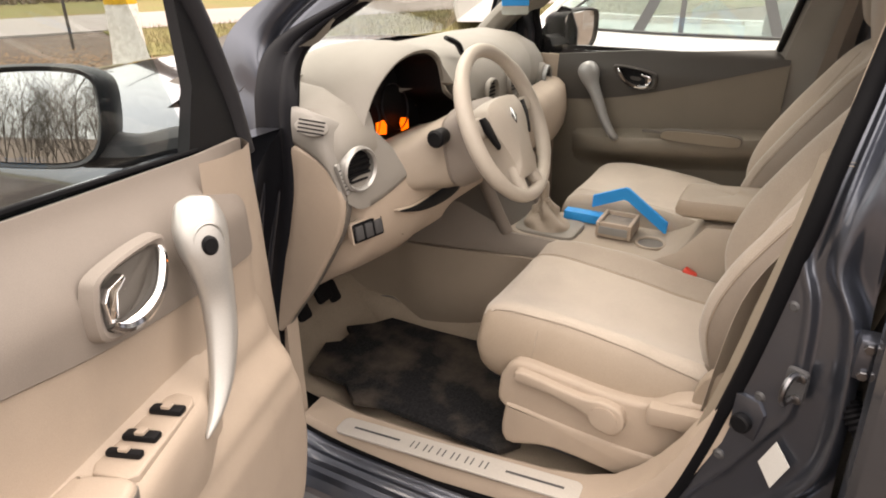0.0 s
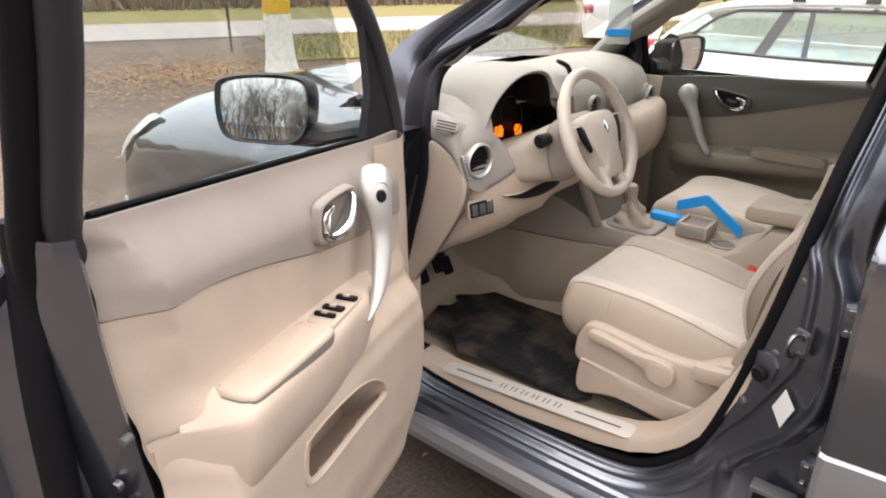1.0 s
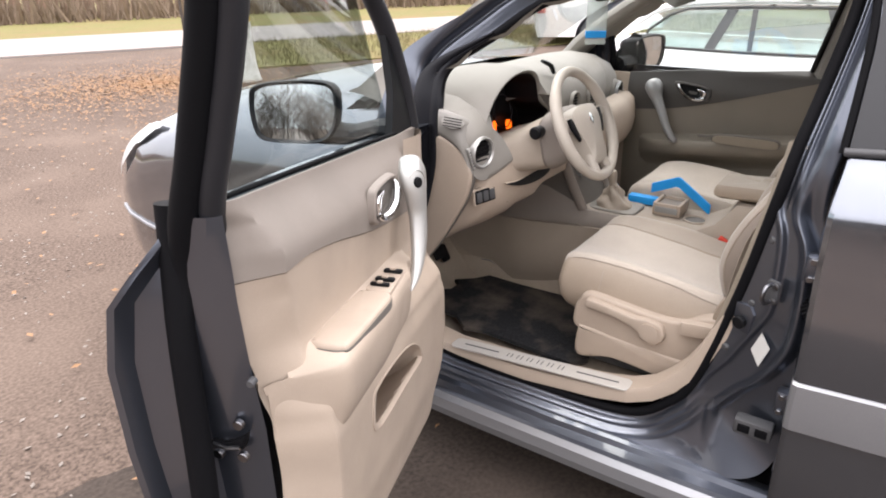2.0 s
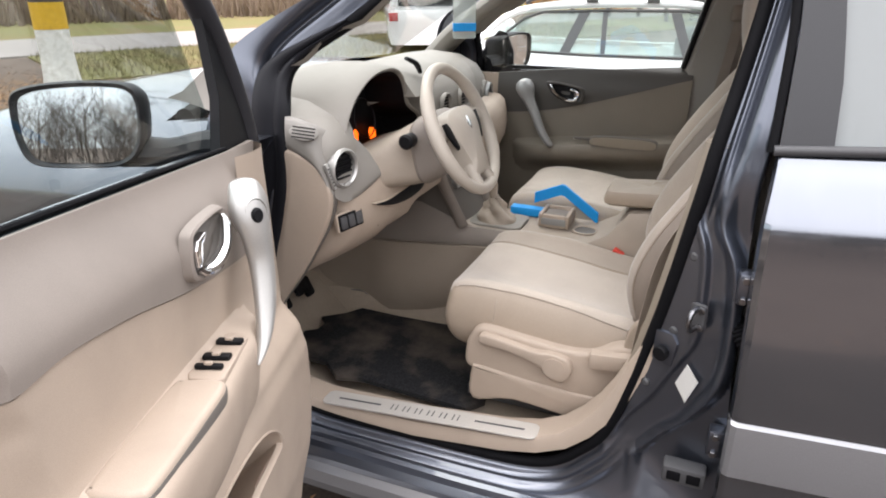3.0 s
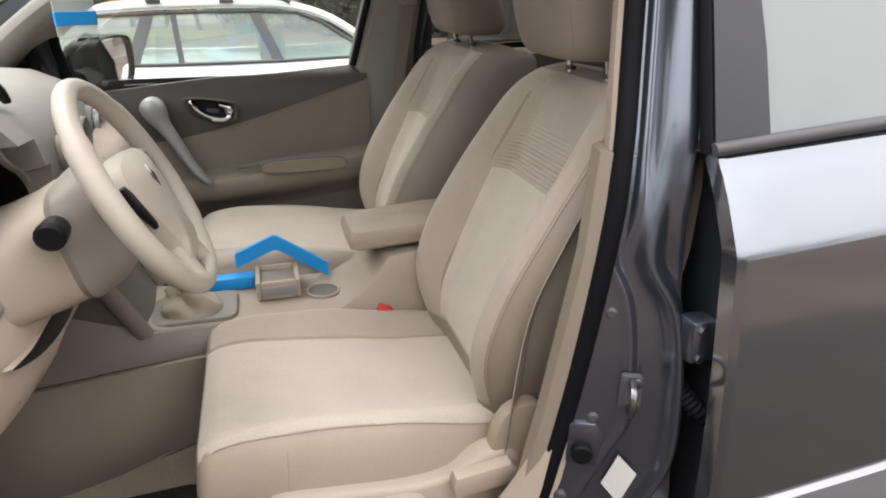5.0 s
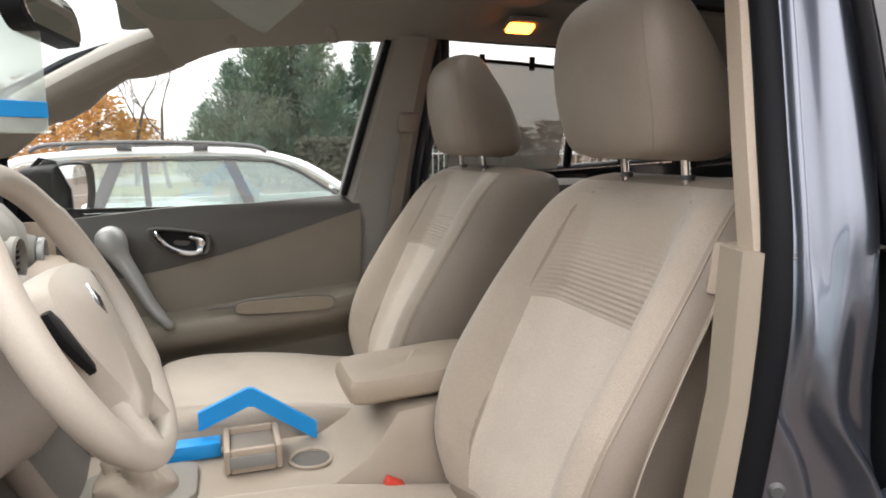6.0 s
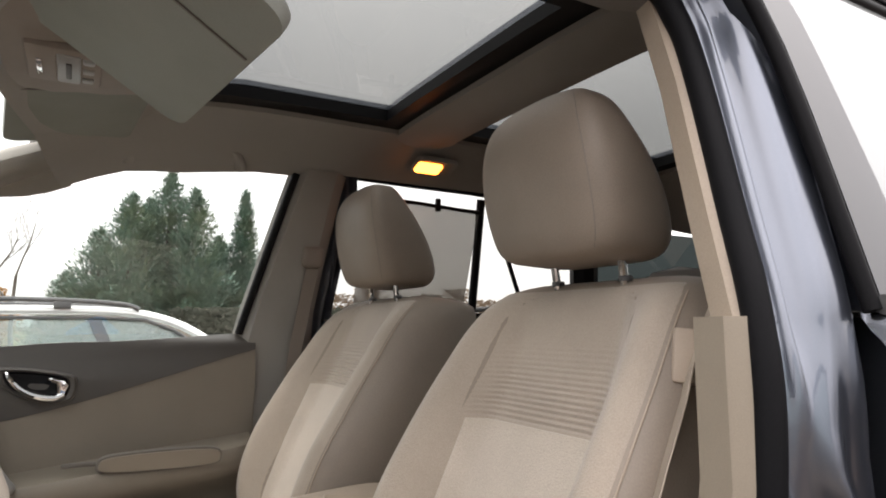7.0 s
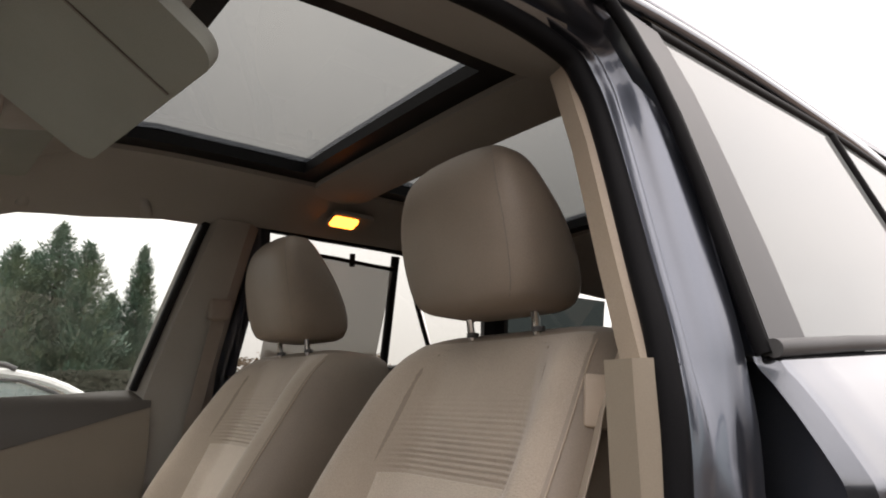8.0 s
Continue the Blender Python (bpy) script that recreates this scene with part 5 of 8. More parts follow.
for k in range(6):
    t = k / 5
    z = lerp(1.19, 1.60, t)
    a = dl(lerp(0.40, 0.56, t), -0.05 - 0.12 * max(0, z - 1.2), z)
    b = upright(lerp(1.32, 1.70, t), 0.02)
    rows.append([a.lerp(b, s / 6) for s in range(7)])
part("window_pane", sheet(rows, 0.004), GLASS_DOOR, door, "clear door window")
bm = tube(bmesh.new(), [dl(0.43, -0.03, 1.203), dl(0.8, -0.028, 1.207), dl(1.225, -0.03, 1.205)], 0.0045, 8)
part("belt_seal", bm, RUBBER, door)
bm = tube(bmesh.new(), [dl(0.36, -0.064, 1.188), dl(0.8, -0.066, 1.192), dl(1.25, -0.068, 1.188)], 0.005, 10)
part("outer_belt_seal", bm, RUBBER, door)
# outside mirror
MN = Vector((-0.85, -0.51, 0.15)).normalized()
MX = Vector((0.515, -0.857, 0)).normalized()
MY = MN.cross(MX)
mm = Matrix(((MX.x, MY.x, MN.x, -1.187), (MX.y, MY.y, MN.y, 1.255), (MX.z, MY.z, MN.z, 1.279), (0, 0, 0, 1)))
if MY.z < 0:
    mm = mm @ pose(0, 0, 0, 0, 0, 180)
mo = [(p.x, p.y) for p in spline([(-0.118, 0.035, 0), (-0.105, 0.07, 0), (-0.04, 0.084, 0), (0.06, 0.085, 0), (0.11, 0.07, 0), (0.118, 0.02, 0), (0.108, -0.04, 0), (0.07, -0.073, 0), (-0.02, -0.075, 0), (-0.09, -0.066, 0), (-0.113, -0.03, 0)], 5, True)]
bm = bmesh.new()
rows = []
for sc, d in ((0.9, -0.006), (0.94, 0.004), (1.0, 0.012), (1.05, 0.0), (1.05, -0.03), (0.98, -0.075), (0.8, -0.11), (0.45, -0.13), (0.05, -0.135)):
    rows.append([mm @ Vector((a * sc, b * sc, d)) for a, b in mo])
grid(bm, rows, close_cols=True, cap=False)
mh = part("mirror_housing", bm, FRAME_GREY, door, "charcoal door mirror housing")


def convex(m, f=1, bend=1.3):
    """A slightly domed mirror glass within the housing's outline."""
    bm = bmesh.new()
    grid(bm, [[m @ Vector((a * 0.925 * s, b * 0.91 * s, f * (0.006 - ((a * s) ** 2 + (b * s) ** 2) / (2 * bend)))) for a, b in mo] for s in (1.0, 0.85, 0.7, 0.55, 0.4, 0.25, 0.1, 0.01)], close_cols=True, cap=False)
    return bm


part("mirror_glass", convex(mm), MIRROR, mh, "mirror reflecting bare trees and sky")
a0, a1 = mm @ Vector((0.10, -0.04, -0.03)), dl(0.33, -0.05, 1.20)
bm = tube(bmesh.new(), spline([mm @ Vector((0.06, -0.05, -0.05)), a0.lerp(a1, 0.3) + Vector((0, 0, -0.015)), a0.lerp(a1, 0.7), a1], 4), [0.05, 0.048, 0.045, 0.042, 0.04, 0.04, 0.04, 0.04, 0.04, 0.042, 0.045, 0.05, 0.05], 10, flat=0.7)
part("mirror_arm", bm, FRAME_GREY, mh)


# ---- passenger door, closed, seen from inside ----
pdoor = thing("passenger_door", "closed front door with a taupe and beige lining", "car door", at=pose(0.70, 0.6, 0.4))


def pd_x(y, z):
    return 0.70 + curve1(z, [(0.4, 0.02), (0.8, -0.005), (1.0, -0.005), (1.1, -0.012), (1.19, 0.0), (1.23, 0.035)])


def pd_top(y):
    return curve1(y, [(0.15, 1.222), (0.6, 1.20), (1.1, 1.165)])


def pd_seam(y):
    return curve_l(y, [(0.15, 1.19), (0.234, 1.168), (0.43, 1.11), (0.64, 1.05), (0.83, 1.012), (1.1, 0.99)])


def pd_patch(lo, hi, y0, y1, off=0.0):
    return sheet([[(pd_x(y, lerp(lo(y), hi(y), j / 8)) - off, y, lerp(lo(y), hi(y), j / 8)) for y in [lerp(y0, y1, i / 16) for i in range(17)]] for j in range(9)], 0.015, (1, 0, 0))


part("upper_lining", pd_patch(lambda y: pd_seam(y), pd_top, 0.20, 1.0, 0.002), TAUPE_SHADED, pdoor, "taupe upper door lining, darkened as in shade")
part("front_lining", pd_patch(lambda y: 0.5, lambda y: 1.165, 1.0, 1.2, -0.002), BEIGE, pdoor)
part("outer_skin", sheet([[(0.80 + 0.08 * (z < 1.1), y, z) for y in (0.0, 0.6, 1.36)] for z in (0.32, 0.7, 1.05, 1.19)], 0.01, (1, 0, 0)), PAINT, pdoor)
part("lower_lining", pd_patch(lambda y: 0.5, lambda y: pd_seam(y) + 0.004, 0.20, 1.0), BEIGE_SHADED, pdoor, "beige lower door lining, darkened as in shade")
bm = bmesh.new()
rows = []
for k in range(14):
    y = lerp(0.93, 0.21, k / 13)
    e = curve1(k / 13, [(0, 0.0), (0.12, 0.7), (0.3, 1), (0.9, 1), (1.0, 0.7)])
    zt = lerp(0.87, 0.945, k / 13)
    rows.append([(0.70, y, zt + 0.018), (0.70 - 0.03 * e, y, zt + 0.004), (0.70 - 0.06 * e, y, zt), (0.70 - 0.08 * e, y, zt - 0.006), (0.70 - 0.088 * e, y, zt - 0.02), (0.70 - 0.086 * e, y, zt - 0.05), (0.70 - 0.07 * e, y, zt - 0.075), (0.70 - 0.03 * e, y, zt - 0.10), (0.70 - 0.004 * e, y, zt - 0.14), (0.70, y, zt - 0.2)])
grid(bm, rows)
pa = part("armrest", bm, BEIGE_SHADED, pdoor, "beige armrest ledge, darkened as in shade")
pad = [(p.x, p.y) for p in spline([(0.30, 0.918, 0), (0.315, 0.938, 0), (0.42, 0.942, 0), (0.54, 0.938, 0), (0.565, 0.925, 0), (0.55, 0.908, 0), (0.43, 0.903, 0), (0.32, 0.905, 0)], 4, True)]
part("pad_joint", slab([(0.435 + (a - 0.435) * 1.03, 0.922 + (b - 0.922) * 1.22) for a, b in pad], frame_of((0.633, 0, 0), (0, 1, 0), (0, 0, 1)), -0.026), TAUPE_DARK, pa, "dark joint round the armrest insert")
part("armrest_pad", slab(pad, frame_of((0.632, 0, 0), (0, 1, 0), (0, 0, 1)), -0.032), TAN_SHADE, pa, "padded armrest insert")
bm = tube(bmesh.new(), spline([(0.668, 0.885, 1.135), (0.655, 0.868, 1.12), (0.645, 0.85, 1.08), (0.632, 0.815, 1.02), (0.62, 0.78, 0.95), (0.612, 0.745, 0.90), (0.62, 0.725, 0.885)], 5),
          [curve_l(k / 30, [(0, 0.008), (0.05, 0.03), (0.14, 0.042), (0.26, 0.04), (0.38, 0.027), (0.55, 0.021), (0.8, 0.017), (0.95, 0.012), (1, 0.004)]) for k in range(31)], 14, flat=0.8)
part("pull_handle", bm, SILVER_DARK, pdoor, "satin grey pull handle")
hm2 = frame_of((0.683, 0.70, 1.10), (0, -1, 0.0), (0, 0, 1))
release(hm2 @ pose(0, 0, 0.003), pdoor, -1, TAUPE_SHADED, BLACK, 1.12, 0.72)
part("lining_slot", box(bmesh.new(), (0.628, 0.57, 0.918), (0.64, 0.64, 0.928), 0.003), TAUPE_DARK, pa)
part("sail_panel", slab([(0.98, 1.16), (1.16, 1.16), (1.14, 1.24), (1.06, 1.34), (1.02, 1.33), (0.985, 1.25)], frame_of((0.70, 0, 0), (0, 1, 0), (0.12, 0, 1)), 0.02, 0.004), BLACK, pdoor, "black triangular mirror mounting panel")
rows = []
for k in range(6):
    t = k / 5
    z = lerp(1.18, 1.64, t)
    rows.append([(0.742 - 0.33 * max(0, z - 1.2), lerp(0.14, lerp(1.14, 0.5, t ** 1.4), s / 6), z) for s in range(7)])
wp = part("window_pane", sheet(rows, 0.004), GLASS, pdoor)
wp.visible_shadow = False
m2 = frame_of((0.93, 1.0, 1.23), (0.95, -0.31, 0), (0, 0, 1)) @ Matrix.Scale(0.98, 4)
bm = bmesh.new()
rows = []
for sc, d in ((0.9, 0.006), (0.94, -0.004), (1.0, -0.012), (1.05, 0.0), (1.05, 0.03), (0.98, 0.075), (0.8, 0.11), (0.45, 0.13), (0.05, 0.135)):
    rows.append([m2 @ Vector((a * sc, b * sc, -d)) for a, b in mo])
grid(bm, rows, close_cols=True)
mh2 = part("mirror_housing", bm, BLACK, pdoor, "black door mirror housing")
part("mirror_glass", convex(m2), MIRROR, mh2)
bm = tube(bmesh.new(), [(0.74, 1.08, 1.19), (0.80, 1.06, 1.19), (0.9, 1.05, 1.2)], 0.04, 8)
part("mirror_arm", bm, BLACK, mh2)


# ---- seats ----
def superring(cx, a, b, e, n, place, dish=0.0, angs=None):
    out = []
    for ang in (angs if angs is not None else [2 * math.pi * j / n for j in range(n)]):
        c, s = math.cos(ang), math.sin(ang)
        x = a * math.copysign(abs(c) ** e, c)
        d = b * math.copysign(abs(s) ** e, s)
        if s > 0:
            d -= dish * (1 - min(1, (x / a) ** 2)) ** 1.5
        out.append(place(cx + x, d))
    return out


def row_at(tab, v):
    """Smooth values at v along a table of rows, v in the first column."""
    return [curve_l(v, [(r[0], r[k]) for r in tab]) for k in range(1, len(tab[0]))]


# backrest by height: bolster front, middle front, back, half width
BACK = [(0.68, 0.205, 0.19, 0.07, 0.20), (0.74, 0.22, 0.195, 0.035, 0.232), (0.83, 0.240, 0.182, 0.0, 0.25), (0.90, 0.233, 0.15, -0.02, 0.256), (0.98, 0.203, 0.112, -0.045, 0.258),
        (1.06, 0.157, 0.07, -0.065, 0.257), (1.12, 0.119, 0.04, -0.085, 0.254), (1.18, 0.078, 0.012, -0.1, 0.248), (1.23, 0.043, -0.008, -0.112, 0.240), (1.265, 0.012, -0.022, -0.117, 0.230), (1.288, -0.018, -0.036, -0.115, 0.216), (1.303, -0.046, -0.052, -0.106, 0.195), (1.31, -0.07, -0.07, -0.09, 0.15)]
# cushion from the nose back: y, middle top, bolster rise, bottom, half width
CUSH = [(0.0, 0.724, 0.706, 0.0, 0.69, 0.215), (0.03, 0.721, 0.736, 0.002, 0.648, 0.24), (0.07, 0.707, 0.753, 0.005, 0.61, 0.25), (0.12, 0.68, 0.759, 0.01, 0.592, 0.253), (0.2, 0.632, 0.760, 0.016, 0.585, 0.254), (0.32, 0.56, 0.754, 0.022, 0.58, 0.256),
        (0.5, 0.43, 0.736, 0.032, 0.58, 0.256), (0.75, 0.26, 0.712, 0.028, 0.58, 0.25), (1.0, 0.10, 0.70, 0.028, 0.6, 0.235)]


def seat(cx, sg, lab, cy=0.0, cz=0.0, by=0.0, dz=0.0, thick=0.03, hy=0.0):
    """A front seat about x = cx; sg: the side of its outer valance."""
    ob = thing("front_seat", lab, "car seat", "front seats", at=pose(cx, 0.3, 0.4))

    def c_front(v, x):
        """Height of the cushion's top at a share of its length and an x from its middle."""
        y, zt, rise, zb, a = row_at(CUSH, v)
        q = min(1.0, abs(x) / a)
        z = zt + rise * (q / 0.78) ** 3 if q < 0.78 else zt + rise - (rise + 0.05) * ((q - 0.78) / 0.22) ** 2.2 * min(1.0, (zt - zb) / 0.08)
        return (cx + x, y + cy, max(z, (zt + zb) / 2) + cz + 0.004 * noise.noise(Vector((x * 9, y * 9, cx))))

    bm = bmesh.new()
    rows = []
    for k in range(37):
        v = (k / 36) ** 1.6
        y, zt, rise, zb, a = row_at(CUSH, v)
        r = [c_front(v, lerp(-a, a, j / 28)) for j in range(29)]
        zs = r[-1][2] - cz
        r += [(cx + a + 0.006, y + cy, lerp(zs, zb, 0.45) + cz), (cx + a * 0.985, y + cy, lerp(zs, zb, 0.85) + cz), (cx + a * 0.93, y + cy, zb + cz), (cx - a * 0.93, y + cy, zb + cz), (cx - a * 0.985, y + cy, lerp(zs, zb, 0.85) + cz), (cx - a - 0.006, y + cy, lerp(zs, zb, 0.45) + cz)]
        rows.append(r)
    grid(bm, rows, close_cols=True, cap=True)
    base = part("seat_cushion", bm, BEIGE_SEAT_SIDE, ob, "beige leatherette seat cushion base", angle=60)
    lo, hi = (-0.222, 0.115) if sg < 0 else (-0.115, 0.222)

    def skin(f, v0, v1, x0, x1, nv, nx, up, lift=0.0025):
        """A flush fabric panel: proud by lift inside, its rim sunk."""
        rows = []
        ss = [0.0, 0.018] + [j / (nx - 2) for j in range(1, nx - 2)] + [0.982, 1.0]
        for i in range(nv + 1):
            r = []
            for j in range(nx + 1):
                v, s = lerp(v0, v1, 0.004 if i == 1 else (0.996 if i == nv - 1 else i / nv)), ss[j]
                a0, a1 = (x0(v), x1(v)) if callable(x0) else (x0, x1)
                rim = i in (0, nv) or j in (0, nx)
                r.append(Vector(f(v, lerp(a0, a1, s))) + up * (-0.0015 if rim else lift))
            rows.append(r)
        bm = bmesh.new()
        grid(bm, rows)
        return bm
    part("cushion_panel", skin(c_front, 0.05, 0.97, lo, hi, 40, 26, Vector((0, 0.25, 0.95))), FABRIC, base, "light woven seat panel")
    rim = [c_front(0.05, lerp(lo, hi, k / 12)) for k in range(13)]
    side = lo if sg < 0 else hi
    rim = ([c_front(lerp(0.97, 0.05, k / 14), side) for k in range(14)] + rim) if sg < 0 else (rim + [c_front(lerp(0.05, 0.97, k / 14), side) for k in range(1, 15)])
    part("cushion_seam", tube(bmesh.new(), [Vector(p) + Vector((0, 0.0004, 0.0012)) for p in rim], 0.0014, 6), BEIGE_MID, base)
    fold = [c_front(v, sg * x) for v, x in ((0.30, 0.238), (0.30, 0.2475), (0.30, 0.2535))]
    z0 = fold[-1][2]
    part("side_seam", tube(bmesh.new(), spline(fold + [(fold[-1][0] + sg * 0.006, fold[-1][1] + 0.004, z0 - 0.03), (fold[-1][0] + sg * 0.008, fold[-1][1] + 0.006, z0 - 0.06)], 4), 0.0014, 6), BEIGE_MID, base)
    ins = (hi + 0.004, 0.232) if sg < 0 else (-0.232, lo - 0.004)
    part("cushion_bolster", skin(c_front, 0.06, 0.97, ins[0], ins[1], 40, 12, Vector((0, 0.25, 0.95))), FABRIC_MID, base, "mid-beige fabric bolster")

    # backrest
    def b_front(z, x):
        fb, fi, bk_, a = row_at(BACK, z)
        q = min(1.0, abs(x) / a)
        t = max(0.0, min(1.0, (q - 0.42) / 0.38))
        y = lerp(fi, fb, t * t * (3 - 2 * t))
        if q > 0.80:
            y = fb - (0.045 * min(1.0, (fb - bk_) / 0.1)) * ((q - 0.80) / 0.20) ** 2.3
        return (cx + x, y + by, z + dz)
    bm = bmesh.new()
    rows = []
    for k in range(44):
        z = lerp(0.68, 1.31, 1 - (1 - k / 43) ** 1.35)
        fb, fi, bk_, a = row_at(BACK, z)
        bk_ -= thick * min(1.0, (fb - bk_) / 0.1)
        r = [b_front(z, lerp(-a, a, j / 30)) for j in range(31)]
        ye = r[-1][1] - by
        r += [(cx + a + 0.006, lerp(ye, bk_, 0.3) + by, z + dz), (cx + a * 0.985, lerp(ye, bk_, 0.75) + by, z + dz), (cx + a * 0.9, bk_ + by, z + dz), (cx, bk_ - 0.012 + by, z + dz), (cx - a * 0.9, bk_ + by, z + dz), (cx - a * 0.985, lerp(ye, bk_, 0.75) + by, z + dz), (cx - a - 0.006, lerp(ye, bk_, 0.3) + by, z + dz)]
        rows.append(r)
    grid(bm, rows, close_cols=True, cap=True)
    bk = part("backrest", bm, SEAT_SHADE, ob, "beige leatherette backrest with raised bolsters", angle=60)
    FW = Vector((0, 0.95, 0.3))
    zs = 1.096
    half = lambda z: curve_l(z, [(0.7, 0.135), (0.9, 0.145), (1.1, 0.152), (1.2, 0.148), (1.255, 0.14), (1.285, 0.115), (1.30, 0.06)])
    edge = lambda z: row_at(BACK, z)[3] * 0.93
    NV, NX = 300, 40
    bm = bmesh.new()
    rows = []
    for i in range(NV + 1):
        z = lerp(0.75, 1.299, i / NV)
        r = []
        for j in range(NX + 1):
            x = lerp(-edge(z), edge(z), j / NX)
            rim = i in (0, NV) or j in (0, NX)
            lift = -0.002 if rim else 0.002
            w = half(z) - 0.004
            if zs + 0.004 < z < 1.222 and abs(x) < w:
                fade = min(1.0, (1.222 - z) / 0.09) * min(1.0, (w - abs(x)) / 0.02)
                lift += fade * 0.0016 * math.sin((z - zs) * 2 * math.pi / 0.0078)
            d = abs(abs(x) - half(z))
            lift -= 0.003 * max(0.0, 1 - d / 0.006)
            r.append(Vector(b_front(z, x)) + FW * lift)
        rows.append(r)
    grid(bm, rows)
    part("backrest_cover", bm, FABRIC_MID, bk, "mid-beige fabric with fine ribs across the shoulders")
    for q in (-1, 1):
        part("bolster_seam", tube(bmesh.new(), [Vector(b_front(z, q * edge(z) * 1.005)) + FW * 0.001 for z in [lerp(0.78, 1.285, k / 30) for k in range(31)]], 0.0014, 6), BEIGE_SEAT_SIDE, bk)
    part("backrest_panel", skin(b_front, 0.76, zs, lambda z: -half(z) + 0.003, lambda z: half(z) - 0.003, 30, 22, FW, 0.0036), FABRIC, bk, "light woven backrest panel")

    # headrest: height, front, back, half width
    HEAD = [(1.336, 0.02, -0.06, 0.085), (1.340, 0.034, -0.078, 0.112), (1.352, 0.045, -0.09, 0.130), (1.38, 0.055, -0.094, 0.141), (1.43, 0.066, -0.077, 0.146), (1.48, 0.072, -0.05, 0.143), (1.52, 0.071, -0.024, 0.133), (1.548, 0.064, -0.006, 0.121), (1.566, 0.053, 0.006, 0.105), (1.577, 0.042, 0.012, 0.082), (1.582, 0.031, 0.018, 0.045)]

    def h_ring(z, angs=None, grow=0.0):
        f, k, a = row_at(HEAD, z)
        f, k = f + hy, k + hy - 0.02
        c, b = (f + k) / 2, (f - k) / 2
        return superring(cx, a + grow, b + grow, 0.48, 40, lambda x, d: (x, c + d + by + (0.006 * (1 - ((x - cx) / a) ** 2) if d > 0 else 0), z + dz + 0.05 * d), 0.0, angs)
    bm = bmesh.new()
    grid(bm, [h_ring(lerp(1.336, 1.582, 0.5 - 0.5 * math.cos(math.pi * k / 26))) for k in range(27)], close_cols=True, cap=True)
    hr = part("headrest", bm, SEAT_SHADE, ob, "beige headrest with a flat face, darkened as in shade", angle=60)
    for w in (0.25, 0.75):
        bm = tube(bmesh.new(), [Vector(h_ring(lerp(1.345, 1.572, k / 24), [math.pi * w], -0.0004)[0]) for k in range(25)], 0.001, 5)
        part("headrest_seam", bm, TAUPE, hr)
    for dx in (-0.075, 0.075):
        bm = tube(bmesh.new(), [(cx + dx, -0.055 + by, 1.29 + dz), (cx + dx, -0.045 + by, 1.36 + dz)], 0.0065, 10)
        part("headrest_post", bm, CHROME, hr)
        part("post_guide", disc(bmesh.new(), frame_of((cx + dx, -0.055 + by, 1.306 + dz), (1, 0, 0), (0, 1, 0)), 0.0105, 0.008), DARK_GREY, hr)
    # valance, levers, runner
    xo = cx + sg * 0.285
    fm = frame_of((xo, 0, 0), (0, 1, 0), (0, 0, 1)) if sg > 0 else frame_of((xo, 0, 0), (0, -1, 0), (0, 0, 1))
    fl = 1 if sg > 0 else -1
    vo = [(p.x * fl, p.y) for p in spline([(0.645, 0.60, 0), (0.635, 0.64, 0), (0.60, 0.678, 0), (0.50, 0.672, 0), (0.38, 0.66, 0), (0.30, 0.665, 0), (0.24, 0.695, 0), (0.19, 0.70, 0), (0.165, 0.66, 0), (0.17, 0.58, 0), (0.20, 0.53, 0), (0.30, 0.515, 0), (0.45, 0.52, 0), (0.58, 0.53, 0), (0.64, 0.55, 0)], 4, True)]
    va = part("side_valance", slab(vo, fm @ pose(0, 0, -0.045), 0.045, 0.012, 3), BEIGE, ob, "beige plastic seat side cover")
    vl = [(p.x * fl, p.y) for p in spline([(0.625, 0.545, 0), (0.60, 0.56, 0), (0.45, 0.545, 0), (0.28, 0.54, 0), (0.2, 0.56, 0), (0.175, 0.53, 0), (0.22, 0.475, 0), (0.31, 0.455, 0), (0.5, 0.47, 0), (0.62, 0.445, 0)], 4, True)]
    part("lower_cover", slab(vl, fm @ pose(0, 0, -0.03), 0.036, 0.01, 3), BEIGE, va)
    le = [(p.x * fl, p.y) for p in spline([(0.60, 0.655, 0), (0.585, 0.668, 0), (0.52, 0.66, 0), (0.44, 0.648, 0), (0.40, 0.652, 0), (0.355, 0.64, 0), (0.345, 0.60, 0), (0.375, 0.572, 0), (0.415, 0.585, 0), (0.435, 0.61, 0), (0.52, 0.632, 0), (0.59, 0.638, 0)], 4, True)]
    lv = part("height_lever", slab(le, fm @ pose(0, 0, 0.0), 0.022, 0.006, 3), BEIGE, va, "beige height adjusting lever")
    part("lever_cap", disc(bmesh.new(), fm @ pose(0.39 * fl, 0.612, 0.02), 0.03, 0.006), BEIGE, lv)
    re_ = [(a * fl, b) for a, b in ((0.305, 0.665), (0.30, 0.68), (0.20, 0.69), (0.185, 0.672), (0.20, 0.645), (0.30, 0.635))]
    part("recline_lever", slab(re_, fm @ pose(0, 0, 0.0), 0.026, 0.007, 2), BEIGE, va)
    bm = box(bmesh.new(), (cx - 0.22, 0.10, 0.40), (cx - 0.19, 0.66, 0.44), 0.005)
    box(bm, (cx + 0.19, 0.10, 0.40), (cx + 0.22, 0.66, 0.44), 0.005)
    box(bm, (cx - 0.22, 0.16, 0.44), (cx + 0.22, 0.62, 0.63), 0.02)
    part("runner", bm, DARK_GREY, ob)
